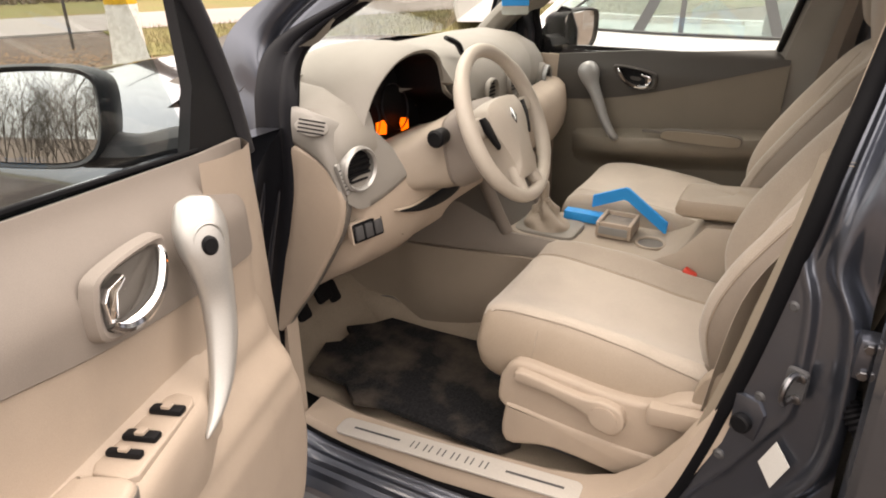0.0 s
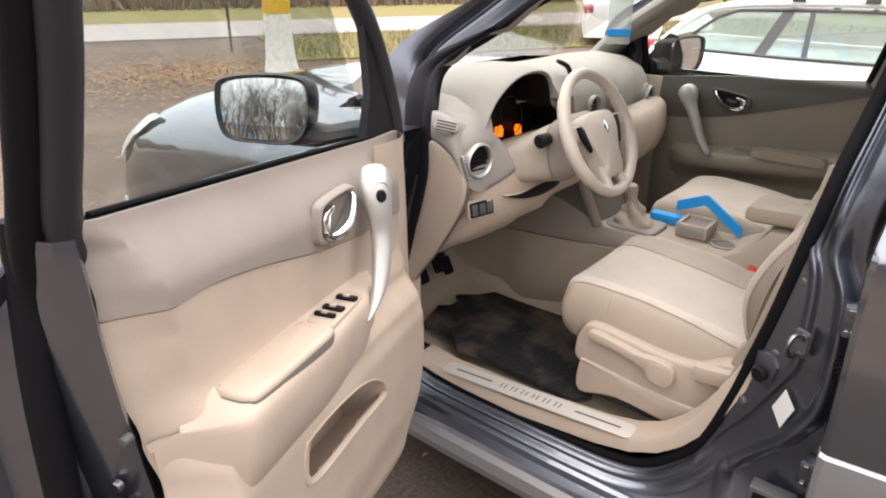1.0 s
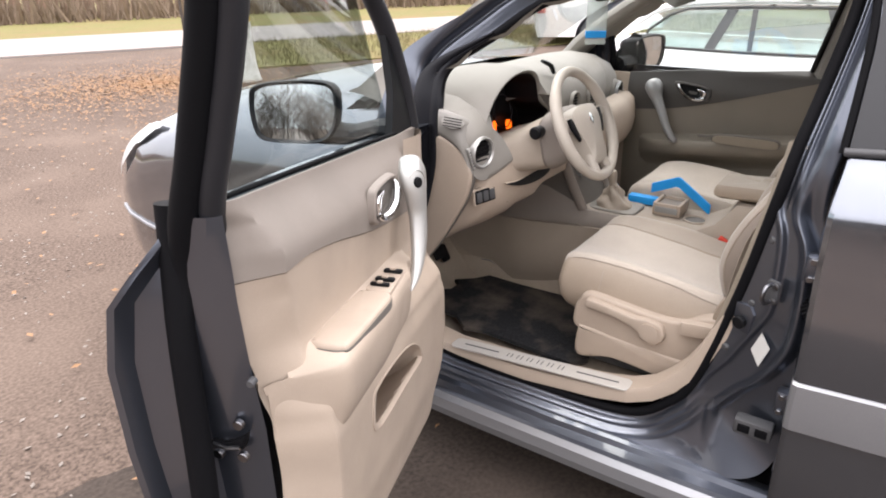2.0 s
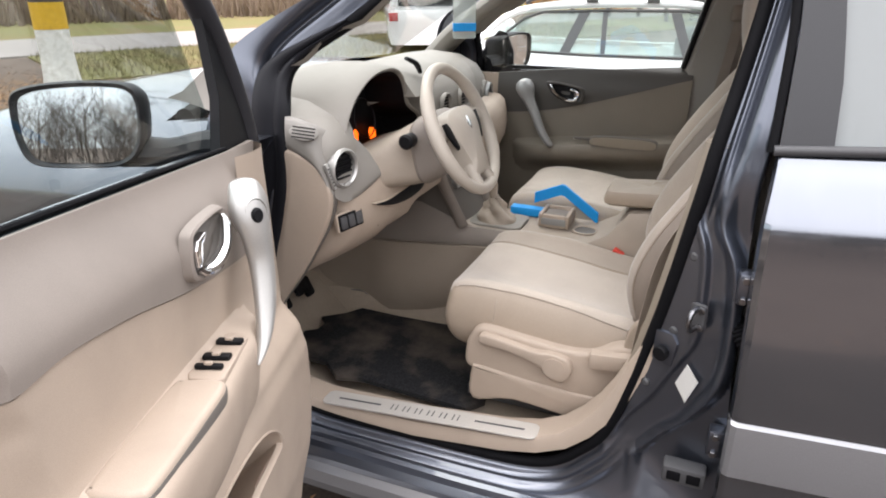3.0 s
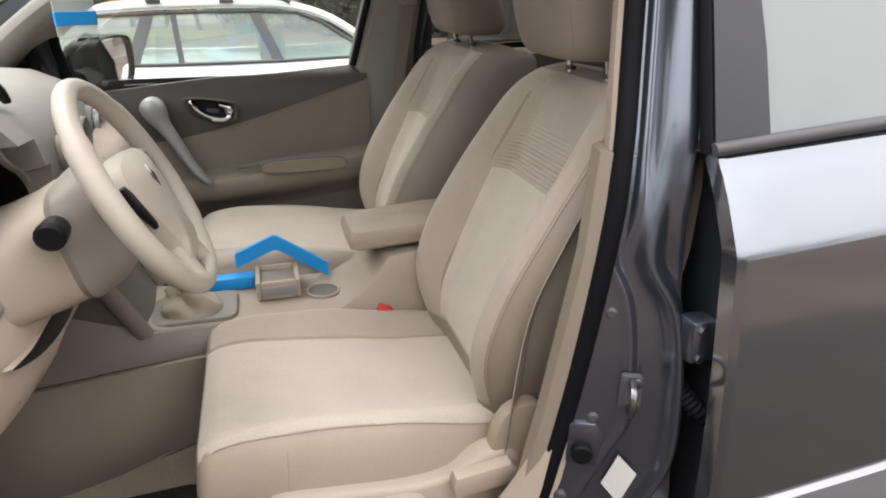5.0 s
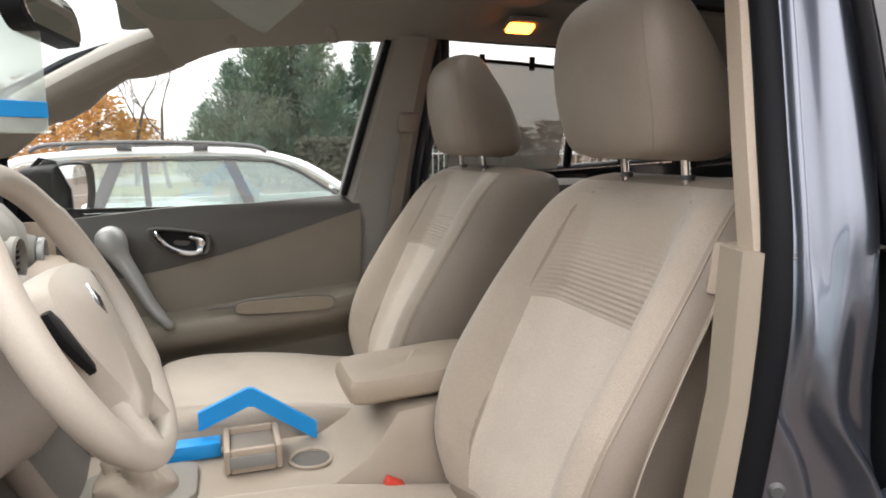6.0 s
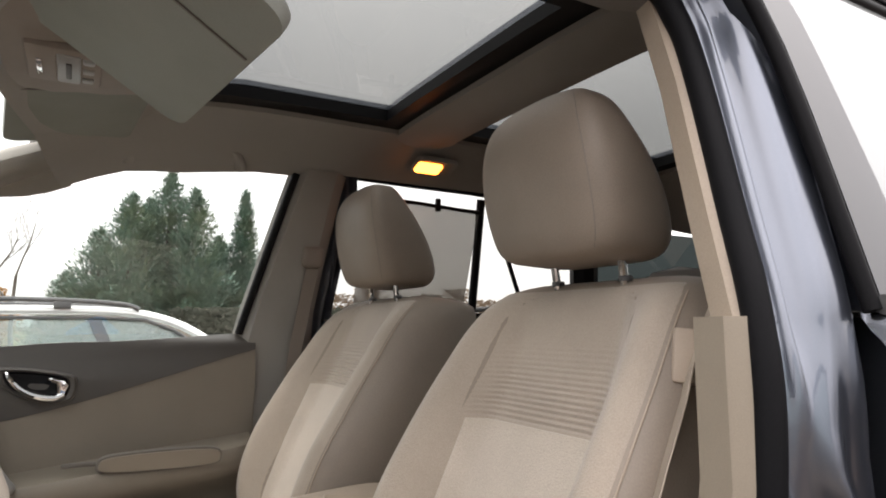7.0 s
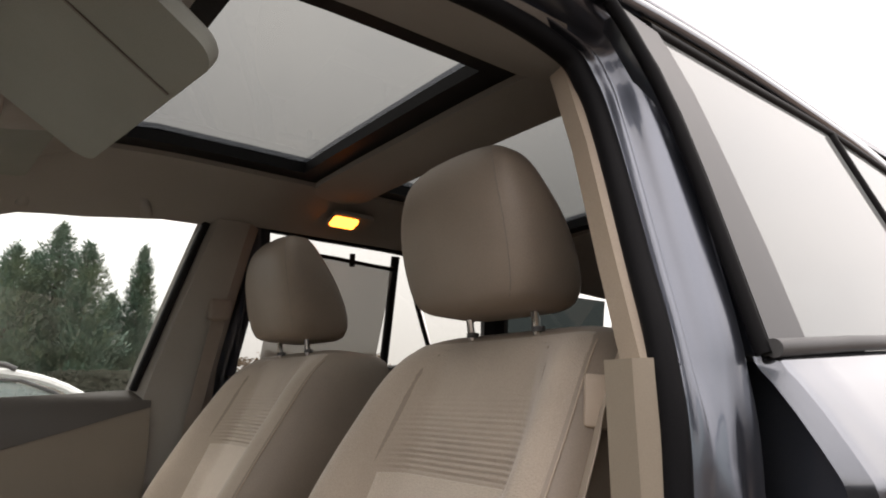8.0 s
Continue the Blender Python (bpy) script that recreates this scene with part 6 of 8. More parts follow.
    # backrest hinge cover
    part("hinge_cover", slab([(p.x * fl, p.y) for p in spline([(0.20, 0.64, 0), (0.225, 0.70, 0), (0.20, 0.77, 0), (0.14, 0.78, 0), (0.11, 0.70, 0), (0.13, 0.62, 0)], 4, True)], fm @ pose(0, 0, -0.035), 0.03, 0.008), BEIGE_SEAT_SIDE, ob)
    return ob


seat(-0.345, -1, "beige fabric and leatherette driver's seat with headrest")
seat(0.372, 1, "beige fabric and leatherette passenger seat with headrest", 0.05, 0.03, 0.02, 0.0, 0.075, -0.03)

# rear bench, mostly hidden
rb = thing("rear_bench", "beige rear bench with dark headrests", "car seat", at=pose(0, -0.95, 0.4))
bm = bmesh.new()
rows = []
for z, yc, b in ((0.72, -0.88, 0.06), (0.85, -0.92, 0.08), (1.05, -1.0, 0.085), (1.2, -1.06, 0.07), (1.26, -1.08, 0.02)):
    rows.append(superring(0, 0.62, b, 0.35, 40, lambda x, d: (x, yc + d, z)))
grid(bm, rows, close_cols=True, cap=True)
part("bench_back", bm, BEIGE_SEAT_SIDE, rb)
bm = box(bmesh.new(), (-0.62, -0.95, 0.55), (0.62, -0.40, 0.74), 0.06, 4)
part("bench_cushion", bm, BEIGE_SEAT_SIDE, rb)
for x in (-0.36, 0.36):
    bm = bmesh.new()
    rows = []
    for k in range(11):
        t = -1 + 0.2 * k
        s = max(0.02, (1 - abs(t) ** 3) ** 0.4)
        rows.append(superring(x, 0.13 * s, 0.05 * s, 0.6, 24, lambda px, d: (px, -1.09 + d, 1.36 + 0.08 * t)))
    grid(bm, rows, close_cols=True, cap=True)
    part("headrest", bm, TAUPE_DARK, rb)


# ---- dashboard ----
def dash_gap(x, z):
    """1 where the dashboard opens for the instruments: wide below, narrower beside the tall arch."""
    right = curve_l(z, [(1.12, -0.155), (1.16, -0.2), (1.2, -0.27), (1.25, -0.285)])
    return 1 / (1 + math.exp((abs(x - (right - 0.64) / 2) - (right + 0.64) / 2) / 0.006))


dash = thing("dashboard", "pale stone and beige dashboard with round vents", "dashboard", at=pose(0, 1.1, 0.7))
bm = bmesh.new()
rows = []
for k in range(161):
    x = lerp(-0.725, 0.725, k / 160)
    q = (abs(x) / 0.705) ** 4
    lift = 0.02 * math.exp(-((x + 0.38) / 0.25) ** 2)
    side = 0.07 * max(0.0, min(1.0, (x - 0.15) / 0.3))
    fwd = 0.05 * q + side
    rows.append([(x, max(y, 1.16 * dash_gap(x, z)) + fwd * (1 if y < 1.2 else 0.2) - 0.10 * q * (1 if y > 1.3 else 0), z - 0.05 * q + lift) for y, z in ((1.55, 1.14), (1.50, 1.20), (1.40, 1.245), (1.28, 1.275), (1.15, 1.285), (1.05, 1.275), (0.985, 1.245), (0.95, 1.20), (0.94, 1.15), (0.945, 1.10), (0.965, 1.06), (1.02, 1.03), (1.2, 1.0))])
grid(bm, rows)
part("dash_top", bm, DASH, dash, "pale stone-grey dashboard top")
for x0, x1, lab in ((-0.728, -0.13, "beige lower dashboard and knee panel"), (0.13, 0.728, "beige lower dashboard on the passenger side")):
    bm = bmesh.new()
    rows = []
    for k in range(41):
        x = lerp(x0, x1, k / 40)
        q = (abs(x) / 0.70) ** 6
        turn = 0.14 * max(0.0, (abs(x) - 0.672) / 0.056) ** 2.2
        zmin = curve1(-abs(x), [(-0.72, 0.62), (-0.66, 0.66), (-0.6, 0.76), (-0.45, 0.865), (-0.28, 0.9), (-0.13, 0.9)])
        r = []
        for y, z in ((1.0, 1.09), (0.945, 1.08), (0.922, 1.06), (0.912, 1.02), (0.907, 0.97), (0.915, 0.92), (0.935, 0.88), (0.975, 0.84), (1.03, 0.803), (1.08, 0.775), (1.13, 0.74), (1.18, 0.70), (1.27, 0.63), (1.33, 0.64)):
            d = max(0.0, zmin - z)
            r.append((x, y + 0.05 * q + turn + d * 0.6, z if d == 0 else zmin + 0.12 * d))
        rows.append(r)
    grid(bm, rows)
    part("lower_panel", bm, BEIGE, dash, lab, angle=50)


def vent(cxyz, nrm, r, parent, bez_mat, well=-0.035):
    m = frame_of(cxyz, Vector(nrm).cross(Vector((0, 0, 1))), (0, 0, 1))
    if (m.to_3x3() @ Vector((0, 0, 1))).dot(Vector(nrm)) < 0:
        m = m @ pose(0, 0, 0, 0, 180, 0)
    v = part("air_vent", ring(bmesh.new(), m, r * 0.83, r, 0.014, 36, 0.03), bez_mat, parent, "round air vent with a silver bezel")
    part("vent_well", disc(bmesh.new(), m @ pose(0, 0, well), r * 0.8, 0.006), BLACK, v)
    for k in range(5):
        yy = r * (-0.52 + 0.26 * k)
        w = math.sqrt(max(0.0001, (r * 0.76) ** 2 - yy * yy))
        part("slat", box(bmesh.new(), (-w, yy - 0.0022, -0.02), (w, yy + 0.0022, 0.004), 0.001, 1, m), BLACK, v)
    return v


def housing(c, nrm, r, deep):
    """The rounded pod that carries a vent."""
    m = frame_of(c, Vector(nrm).cross(Vector((0, 0, 1))), (0, 0, 1))
    if (m.to_3x3() @ Vector((0, 0, 1))).dot(Vector(nrm)) < 0:
        m = m @ pose(0, 0, 0, 0, 180, 0)
    bm = bmesh.new()
    grid(bm, [[m @ Vector((rr * math.cos(2 * math.pi * j / 28), rr * math.sin(2 * math.pi * j / 28), d)) for j in range(28)] for rr, d in ((r * 0.95, 0.0), (r * 1.06, -0.004), (r * 1.14, -0.02), (r * 1.2, -0.05), (r * 1.22, -deep))], close_cols=True)
    return bm


POD_N = Vector((-0.14, -0.97, 0.2)).normalized()
pod_x = Vector((0, 0, 1)).cross(-POD_N).normalized()
pod_m = frame_of((-0.705, 0.964, 1.103), tuple(-pod_x), tuple(POD_N.cross(-pod_x)))
top_e = spline([(-0.742, 1.092, 1.232), (-0.742, 1.05, 1.226), (-0.728, 1.02, 1.213), (-0.68, 0.998, 1.19), (-0.62, 0.98, 1.17), (-0.57, 0.97, 1.13), (-0.53, 0.965, 1.09)], 6)
low_e = spline([(-0.748, 1.092, 1.152), (-0.754, 1.045, 1.138), (-0.757, 1.0, 1.108), (-0.745, 0.968, 1.045), (-0.70, 0.952, 1.012), (-0.615, 0.933, 1.03), (-0.53, 0.925, 1.055)], 6)
rows = []
for a, b in zip(top_e, low_e):
    out_ = Vector((-0.6 if a.y > 1.0 else -0.25, -0.25 if a.y > 1.0 else -0.9, 0.3)).normalized()
    rows.append([a + Vector((0.035, 0.05, -0.004)), a + Vector((0.012, 0.016, 0.002))] + [a.lerp(b, q) + out_ * (0.011 * math.sin(math.pi * q) ** 0.7) for q in (0.0, 0.12, 0.3, 0.5, 0.7, 0.88, 1.0)] + [b + Vector((0.012, 0.012, -0.004)), b + Vector((0.03, 0.04, 0.0))])
bm = bmesh.new()
grid(bm, rows)
part("vent_band", bm, POD, dash, "warm grey moulding that carries the corner vent", angle=70)
clip = part("vent_clip", slab(rounded(0.010, 0.07, 0.003), pod_m @ pose(-0.043, -0.012, -0.004, 0, 0, 12), 0.008, 0.002), SILVER, dash, "silver plastic strip beside the vent")
for k in range(6):
    part("clip_mark", box(bmesh.new(), (-0.004, -0.026 + 0.009 * k, 0.007), (0.004, -0.023 + 0.009 * k, 0.0085), 0, 1, pod_m @ pose(-0.043, -0.012, -0.004, 0, 0, 12)), DARK_GREY, clip)
vent(tuple(pod_m @ Vector((0.004, 0.0, 0.004))), tuple(POD_N), 0.05, dash, SILVER, -0.0075)
part("vent_pod", housing((0.60, 1.02, 1.085), (0.1, -0.97, 0.2), 0.055, 0.1), DASH, dash)
vent((0.60, 1.017, 1.086), (0.1, -0.97, 0.2), 0.053, dash, SILVER_DARK)
vent((-0.07, 0.94, 1.16), (0, -0.98, 0.18), 0.04, dash, DASH)
vent((0.09, 0.94, 1.16), (0, -0.98, 0.18), 0.04, dash, DASH)
# dashboard end: pale upper corner and beige side cover
bm = bmesh.new()
rows = []
for k in range(8):
    z = lerp(1.09, 1.222, k / 7)
    c = max(0, (k - 2) / 5) ** 2
    rows.append([(x + 0.045 * c, y + 0.06 * c, z) for x, y in ((-0.62, 0.962), (-0.67, 0.96), (-0.71, 0.965), (-0.735, 0.98), (-0.747, 1.005), (-0.748, 1.05), (-0.742, 1.088))])
grid(bm, rows)
part("end_cover", bm, DASH, dash, "pale grey dashboard corner", angle=60)
side = [(p.x, p.y) for p in spline([(1.10, 1.147, 0), (1.05, 1.138, 0), (1.005, 1.112, 0), (0.976, 1.072, 0), (0.968, 1.025, 0), (0.986, 0.96, 0), (1.028, 0.885, 0), (1.085, 0.795, 0), (1.14, 0.722, 0), (1.19, 0.655, 0), (1.235, 0.65, 0), (1.19, 0.80, 0), (1.135, 0.93, 0), (1.11, 1.08, 0)], 4, True)]
bm = slab([(-a, b) for a, b in side], frame_of((-0.726, 0, 0), (0, -1, 0), (0, 0, 1)), 0.028, 0.009, 3)
sc = part("side_cover", bm, BEIGE, dash, "beige faceted cover on the dashboard's end", angle=40)
part("shadow_gap", slab([(-1.075 - (a - 1.075) * 1.035, 0.93 + (b - 0.93) * 1.025) for a, b in side], frame_of((-0.726, 0, 0), (0, -1, 0), (0, 0, 1)), 0.015, 0.002), TAUPE_DARK, sc, "dark joint round the cover")
# small demist vent on the corner
dm = frame_of((-0.755, 1.03, 1.197), (0.3, -0.93, -0.12), (0.35, 0.1, 0.9)) @ Matrix.Scale(1.1, 4)
dv = part("demist_vent", slab([(0.034 * math.cos(a), 0.017 * math.sin(a)) for a in [2 * math.pi * j / 24 for j in range(24)]], dm @ pose(0, 0, 0.002), 0.006, 0.002), POD, dash, "small oval side window vent")
for k in range(4):
    part("slat", box(bmesh.new(), (-0.026, -0.0125 + 0.0075 * k, 0.005), (0.026, -0.0095 + 0.0075 * k, 0.0088), 0.0004, 1, dm), BLACK, dv)
# switch block and card slot under the vent
sb = frame_of((-0.685, 0.957, 0.957), (0.94, -0.33, 0.06), (0, 0.1, 1))
part("switch_surround", slab(rounded(0.09, 0.054, 0.006), sb @ pose(0, 0, -0.008), 0.012, 0.003), BEIGE, dash)
sp = part("switch_block", slab(rounded(0.082, 0.046, 0.005), sb @ pose(0, 0, -0.006, 0, 0, 0), 0.0125, 0.002), BLACK, dash, "black dashboard switch block")
for k in range(3):
    part("rocker_switch", box(bmesh.new(), (-0.036 + 0.026 * k, -0.017, 0.004), (-0.015 + 0.026 * k, 0.017, 0.011), 0.003, 2, sb), DARK_GREY, sp)
tray = [(p.x, p.y) for p in spline([(-0.16, 0.012, 0), (-0.09, 0.006, 0), (0.0, 0.013, 0), (0.09, 0.018, 0), (0.135, 0.006, 0), (0.11, -0.012, 0), (0.03, -0.022, 0), (-0.07, -0.014, 0)], 4, True)]
tm = frame_of((-0.455, 0.918, 0.966), (1, -0.04, -0.03), (0, 0.03, 1))
part("tray_lip", slab([(a * 1.05, b * 1.35) for a, b in tray], tm, 0.010, 0.004, 3), BEIGE, dash)
part("card_tray", slab(tray, tm, 0.0115, 0.001), BLACK, dash, "dark open card tray")
part("storage_slot", slab([(-0.07, -0.012), (-0.05, -0.018), (0.02, -0.008), (0.075, 0.012), (0.03, 0.012), (-0.04, 0.006), (-0.07, 0.004)], frame_of((-0.50, 0.945, 0.915), (1, -0.05, -0.06), (0, -0.4, 1)), 0.016, 0.002), BLACK, dash)
part("binnacle_floor", box(bmesh.new(), (-0.60, 0.99, 1.05), (-0.15, 1.15, 1.072), 0.004), BLACK, dash)
part("binnacle_back", box(bmesh.new(), (-0.60, 1.14, 1.05), (-0.19, 1.155, 1.2), 0.004), BLACK, dash)
# binnacle with the instruments
bm = bmesh.new()
rows = []
arch = [(p.x, p.y) for p in spline([(-0.645, 1.06, 0), (-0.646, 1.13, 0), (-0.628, 1.192, 0), (-0.58, 1.248, 0), (-0.505, 1.288, 0), (-0.425, 1.303, 0), (-0.35, 1.298, 0), (-0.303, 1.274, 0), (-0.284, 1.236, 0), (-0.27, 1.196, 0), (-0.238, 1.172, 0), (-0.196, 1.148, 0), (-0.165, 1.11, 0), (-0.158, 1.06, 0)], 4)]
for y, k, dz in ((0.99, 1.0, 0.0), (0.98, 1.01, 0.002), (0.978, 1.03, 0.003), (0.985, 1.05, 0.003), (1.03, 1.09, 0.002), (1.09, 1.13, -0.004), (1.16, 1.17, -0.016), (1.24, 1.2, -0.036), (1.33, 1.2, -0.066), (1.42, 1.18, -0.11)):
    rows.append([(-0.42 + (x + 0.42) * k, y, 1.08 + (z - 1.08) * k + dz) for x, z in arch])
grid(bm, rows)
pod = part("binnacle_hood", bm, DASH, dash, "arched instrument hood with a smaller lobe beside it")
bm = bmesh.new()
grid(bm, [[(-0.42 + (x + 0.42) * s, y, 1.08 + (z - 1.08) * s) for x, z in arch] for s, y in ((0.99, 0.987), (0.955, 1.04), (0.925, 1.115), (0.05, 1.125))])
part("instrument_face", bm, BLACK, pod, "dark instrument cluster")
for gx, gr in ((-0.465, 0.062), (-0.325, 0.062)):
    g = part("gauge_ring", ring(bmesh.new(), frame_of((gx, 1.105, 1.15), (1, 0, 0), (0, 0.2, 1)), gr * 0.965, gr, 0.006, 36), FRAME_GREY, pod)
for gx, gz, out_ in ((-0.405, 1.112, [(-0.024, -0.016), (0.016, -0.02), (0.024, 0.004), (0.014, 0.017), (-0.018, 0.013)]), (-0.292, 1.098, [(-0.016, -0.018), (0.017, -0.014), (0.02, 0.014), (-0.01, 0.017), (-0.02, 0.004)])):
    part("warning_light", slab(out_, frame_of((gx, 1.098, gz), (1, 0, -0.1), (0, 0.2, 1)), 0.004), ORANGE_GLOW, pod, "glowing orange warning display")
bm = tube(bmesh.new(), spline([(-0.19, 1.02, 1.318), (-0.16, 1.0, 1.30), (-0.15, 0.99, 1.27)], 4), [0.012, 0.014, 0.016, 0.016, 0.016, 0.015, 0.014, 0.013, 0.01], 8, flat=0.5)
part("phone_clip", bm, BLACK, dash)
# centre stack
bm = bmesh.new()
rows = []
for z, y, w in ((1.12, 0.945, 0.155), (1.05, 0.93, 0.155), (0.95, 0.915, 0.15), (0.85, 0.89, 0.14), (0.77, 0.85, 0.125), (0.72, 0.83, 0.12)):
    rows.append([(-w, y + 0.14, z), (-w, y + 0.01, z), (-w + 0.015, y, z), (0, y - 0.006, z), (w - 0.015, y, z), (w, y + 0.01, z), (w, y + 0.14, z)])
grid(bm, rows)
cs = part("centre_panel", bm, TAUPE_DARK, dash, "dark taupe centre panel with radio and heater controls")
part("radio", box(bmesh.new(), (-0.10, 0.905, 0.97), (0.10, 0.93, 1.07), 0.006), BLACK, cs)
for k in range(3):
    part("heater_knob", disc(bmesh.new(), frame_of((-0.075 + 0.075 * k, 0.902, 0.90), (1, 0, 0), (0, 0.1, 1)), 0.024, 0.02), SILVER_DARK, cs)


for w in (-1, 1):
    bm = tube(bmesh.new(), spline([(w * 0.152, 0.94, 1.0), (w * 0.15, 0.915, 0.92), (w * 0.142, 0.876, 0.83), (w * 0.128, 0.846, 0.76)], 5), [0.02] * 16, 12, flat=0.7)
    part("stack_strip", bm, TAUPE, cs, "taupe strip beside the centre panel")


# ---- steering wheel and column ----
WC = Vector((-0.385, 0.752, 1.158))
WM = Matrix.Translation(WC) @ pose(0, 0, 0, 90 - 25.8, 0, 0)
sw = thing("steering_wheel", "cream leather steering wheel with a padded centre", "steering wheel", at=pose(WC.x, WC.y, WC.z))
bm = tube(bmesh.new(), [WM @ Vector((0.178 * math.cos(2 * math.pi * k / 56), 0.178 * math.sin(2 * math.pi * k / 56), 0)) for k in range(56)], [0.0165 + 0.0025 * (abs(math.cos(2 * math.pi * k / 56)) > 0.75) for k in range(56)], 14, True)
part("rim", bm, RIM, sw, "smooth cream leather rim")
ho = [(p.x, p.y) for p in spline([(-0.083, 0.052, 0), (0, 0.064, 0), (0.083, 0.052, 0), (0.094, 0.0, 0), (0.07, -0.055, 0), (0.054, -0.1, 0), (0.05, -0.135, 0), (0.0, -0.14, 0), (-0.05, -0.135, 0), (-0.054, -0.1, 0), (-0.07, -0.055, 0), (-0.094, 0.0, 0)], 5, True)]
bm = bmesh.new()
grid(bm, [[WM @ Vector((a * s, b * s, d)) for a, b in ho] for s, d in ((0.75, -0.05), (0.98, -0.035), (1.0, -0.01), (0.95, 0.01), (0.8, 0.019), (0.4, 0.025), (0.02, 0.026))], close_cols=True, cap=True)
hub = part("airbag_pad", bm, RIM, sw, "padded airbag cover")
part("badge", slab([(0.016, 0), (0, 0.022), (-0.016, 0), (0, -0.022)], WM @ pose(0, 0.01, 0.022), 0.004, 0.001), CHROME, hub, "plain chrome badge")
for w in (-1, 1):
    bm = tube(bmesh.new(), [WM @ Vector((w * x, y, d)) for x, y, d in ((0.07, 0.01, -0.012), (0.11, 0.015, -0.012), (0.15, 0.02, -0.006), (0.172, 0.022, 0))], [0.026, 0.024, 0.02, 0.016], 10, flat=0.5, up=tuple(WM.to_3x3() @ Vector((0, 0, 1))))
    sp_ = part("spoke", bm, RIM, sw)
    part("button_panel", slab([(w * a, b) for a, b in ((0.083, -0.04), (0.094, 0.02), (0.104, 0.034), (0.122, 0.034), (0.121, 0.004), (0.106, -0.026), (0.092, -0.046))], WM @ pose(0, 0, 0.001), 0.009, 0.003), BLACK, sp_)
    bm = tube(bmesh.new(), [WM @ Vector((w * x, y, d)) for x, y, d in ((0.036, -0.10, -0.008), (0.042, -0.135, -0.006), (0.046, -0.17, 0.0))], [0.02, 0.017, 0.0145], 12)
    part("spoke", bm, RIM, sw)
cl = thing("steering_column", "beige steering column cowl with stalks", "steering column", at=pose(-0.385, 0.85, 1.1))
bm = bmesh.new()
rows = []
for y, zc, a, b in ((0.85, 1.094, 0.108, 0.08), (0.856, 1.092, 0.12, 0.086), (0.88, 1.084, 0.138, 0.084), (0.92, 1.07, 0.168, 0.075), (0.97, 1.055, 0.19, 0.068), (1.03, 1.04, 0.2, 0.062)):
    rows.append(superring(-0.385, a, b, 0.55, 32, lambda x, d: (x, y + 0.2 * d, zc + d)))
grid(bm, rows, close_cols=True, cap=True)
part("cowl", bm, BEIGE_MID, cl)
bm = bmesh.new()
rows = []
for y, zc, a, b in ((0.775, 1.13, 0.06, 0.055), (0.783, 1.128, 0.084, 0.074), (0.81, 1.115, 0.104, 0.09), (0.846, 1.098, 0.121, 0.094), (0.858, 1.093, 0.117, 0.088)):
    rows.append(superring(-0.385, a, b, 0.55, 32, lambda x, d: (x, y + 0.2 * d, zc + d)))
grid(bm, rows, close_cols=True, cap=True)
part("collar", bm, TAUPE, cl, "warm grey collar behind the wheel")
for w, x1 in ((-1, -0.545), (1, -0.19)):
    bm = tube(bmesh.new(), [(-0.385 + w * 0.06, 0.87, 1.13), (lerp(-0.385, x1, 0.75), 0.856, 1.14), (x1 - w * 0.035, 0.852, 1.145)], [0.012, 0.011, 0.012], 10)
    stk = part("stalk", bm, DARK_GREY, cl)
    bm = tube(bmesh.new(), [(x1 - w * 0.04, 0.852, 1.145), (x1 - w * 0.03, 0.852, 1.146), (x1 + w * 0.01, 0.85, 1.147), (x1 + w * 0.016, 0.85, 1.147)], [0.013, 0.019, 0.021, 0.016], 14)
    part("stalk_knob", bm, BLACK, stk, "black light switch knob")


# ---- centre console ----
con = thing("centre_console", "beige centre console with gear lever and padded armrest", "console", at=pose(0, 0.5, 0.4))
bm = bmesh.new()
rows = []
for y, zt, w in ((1.10, 0.80, 0.13), (0.88, 0.775, 0.125), (0.80, 0.757, 0.12), (0.60, 0.755, 0.115), (0.42, 0.755, 0.115), (0.36, 0.79, 0.112), (0.30, 0.87, 0.108), (0.16, 0.885, 0.105), (0.05, 0.885, 0.10)):
    rows.append([(-w - 0.025, y, 0.40), (-w - 0.015, y, zt - 0.13), (-w - 0.004, y, zt - 0.02), (-w + 0.006, y, zt), (-w + 0.03, y, zt), (0, y, zt - 0.004), (w - 0.03, y, zt), (w - 0.006, y, zt), (w + 0.004, y, zt - 0.02), (w + 0.015, y, zt - 0.13), (w + 0.025, y, 0.40)])
grid(bm, rows, cap=True)
part("console_body", bm, BEIGE_MID, con, "beige console body", angle=50)
rows = []
for y, z0 in ((1.45, 0.665), (1.2, 0.672), (1.0, 0.69), (0.85, 0.703), (0.70, 0.713)):
    rows.append([(-0.158 + 0.03 * (q / 5) ** 2, y, lerp(z0, 0.86 - 0.1 * (y < 0.9), q / 5)) for q in range(6)])
part("side_panel", sheet(rows, 0.012, (1, 0, 0)), TAUPE, con, "taupe upper footwell side panel")
rows = []
for y, z0, z1 in ((1.45, 0.42, 0.662), (1.3, 0.45, 0.668), (1.227, 0.455, 0.672), (1.17, 0.41, 0.675), (1.12, 0.392, 0.678), (1.05, 0.40, 0.683), (0.95, 0.43, 0.692), (0.866, 0.463, 0.70), (0.77, 0.495, 0.708), (0.70, 0.51, 0.711)):
    rows.append([(-0.172 - 0.032 * math.sin(math.pi * (q / 6) ** 0.8) * step((1.21 - y) / 0.08) * step((y - 0.76) / 0.1), y, lerp(z0, z1, q / 6)) for q in range(7)])
seam_low = [(r[0][0] - 0.004, r[0][1], r[0][2]) for r in rows]
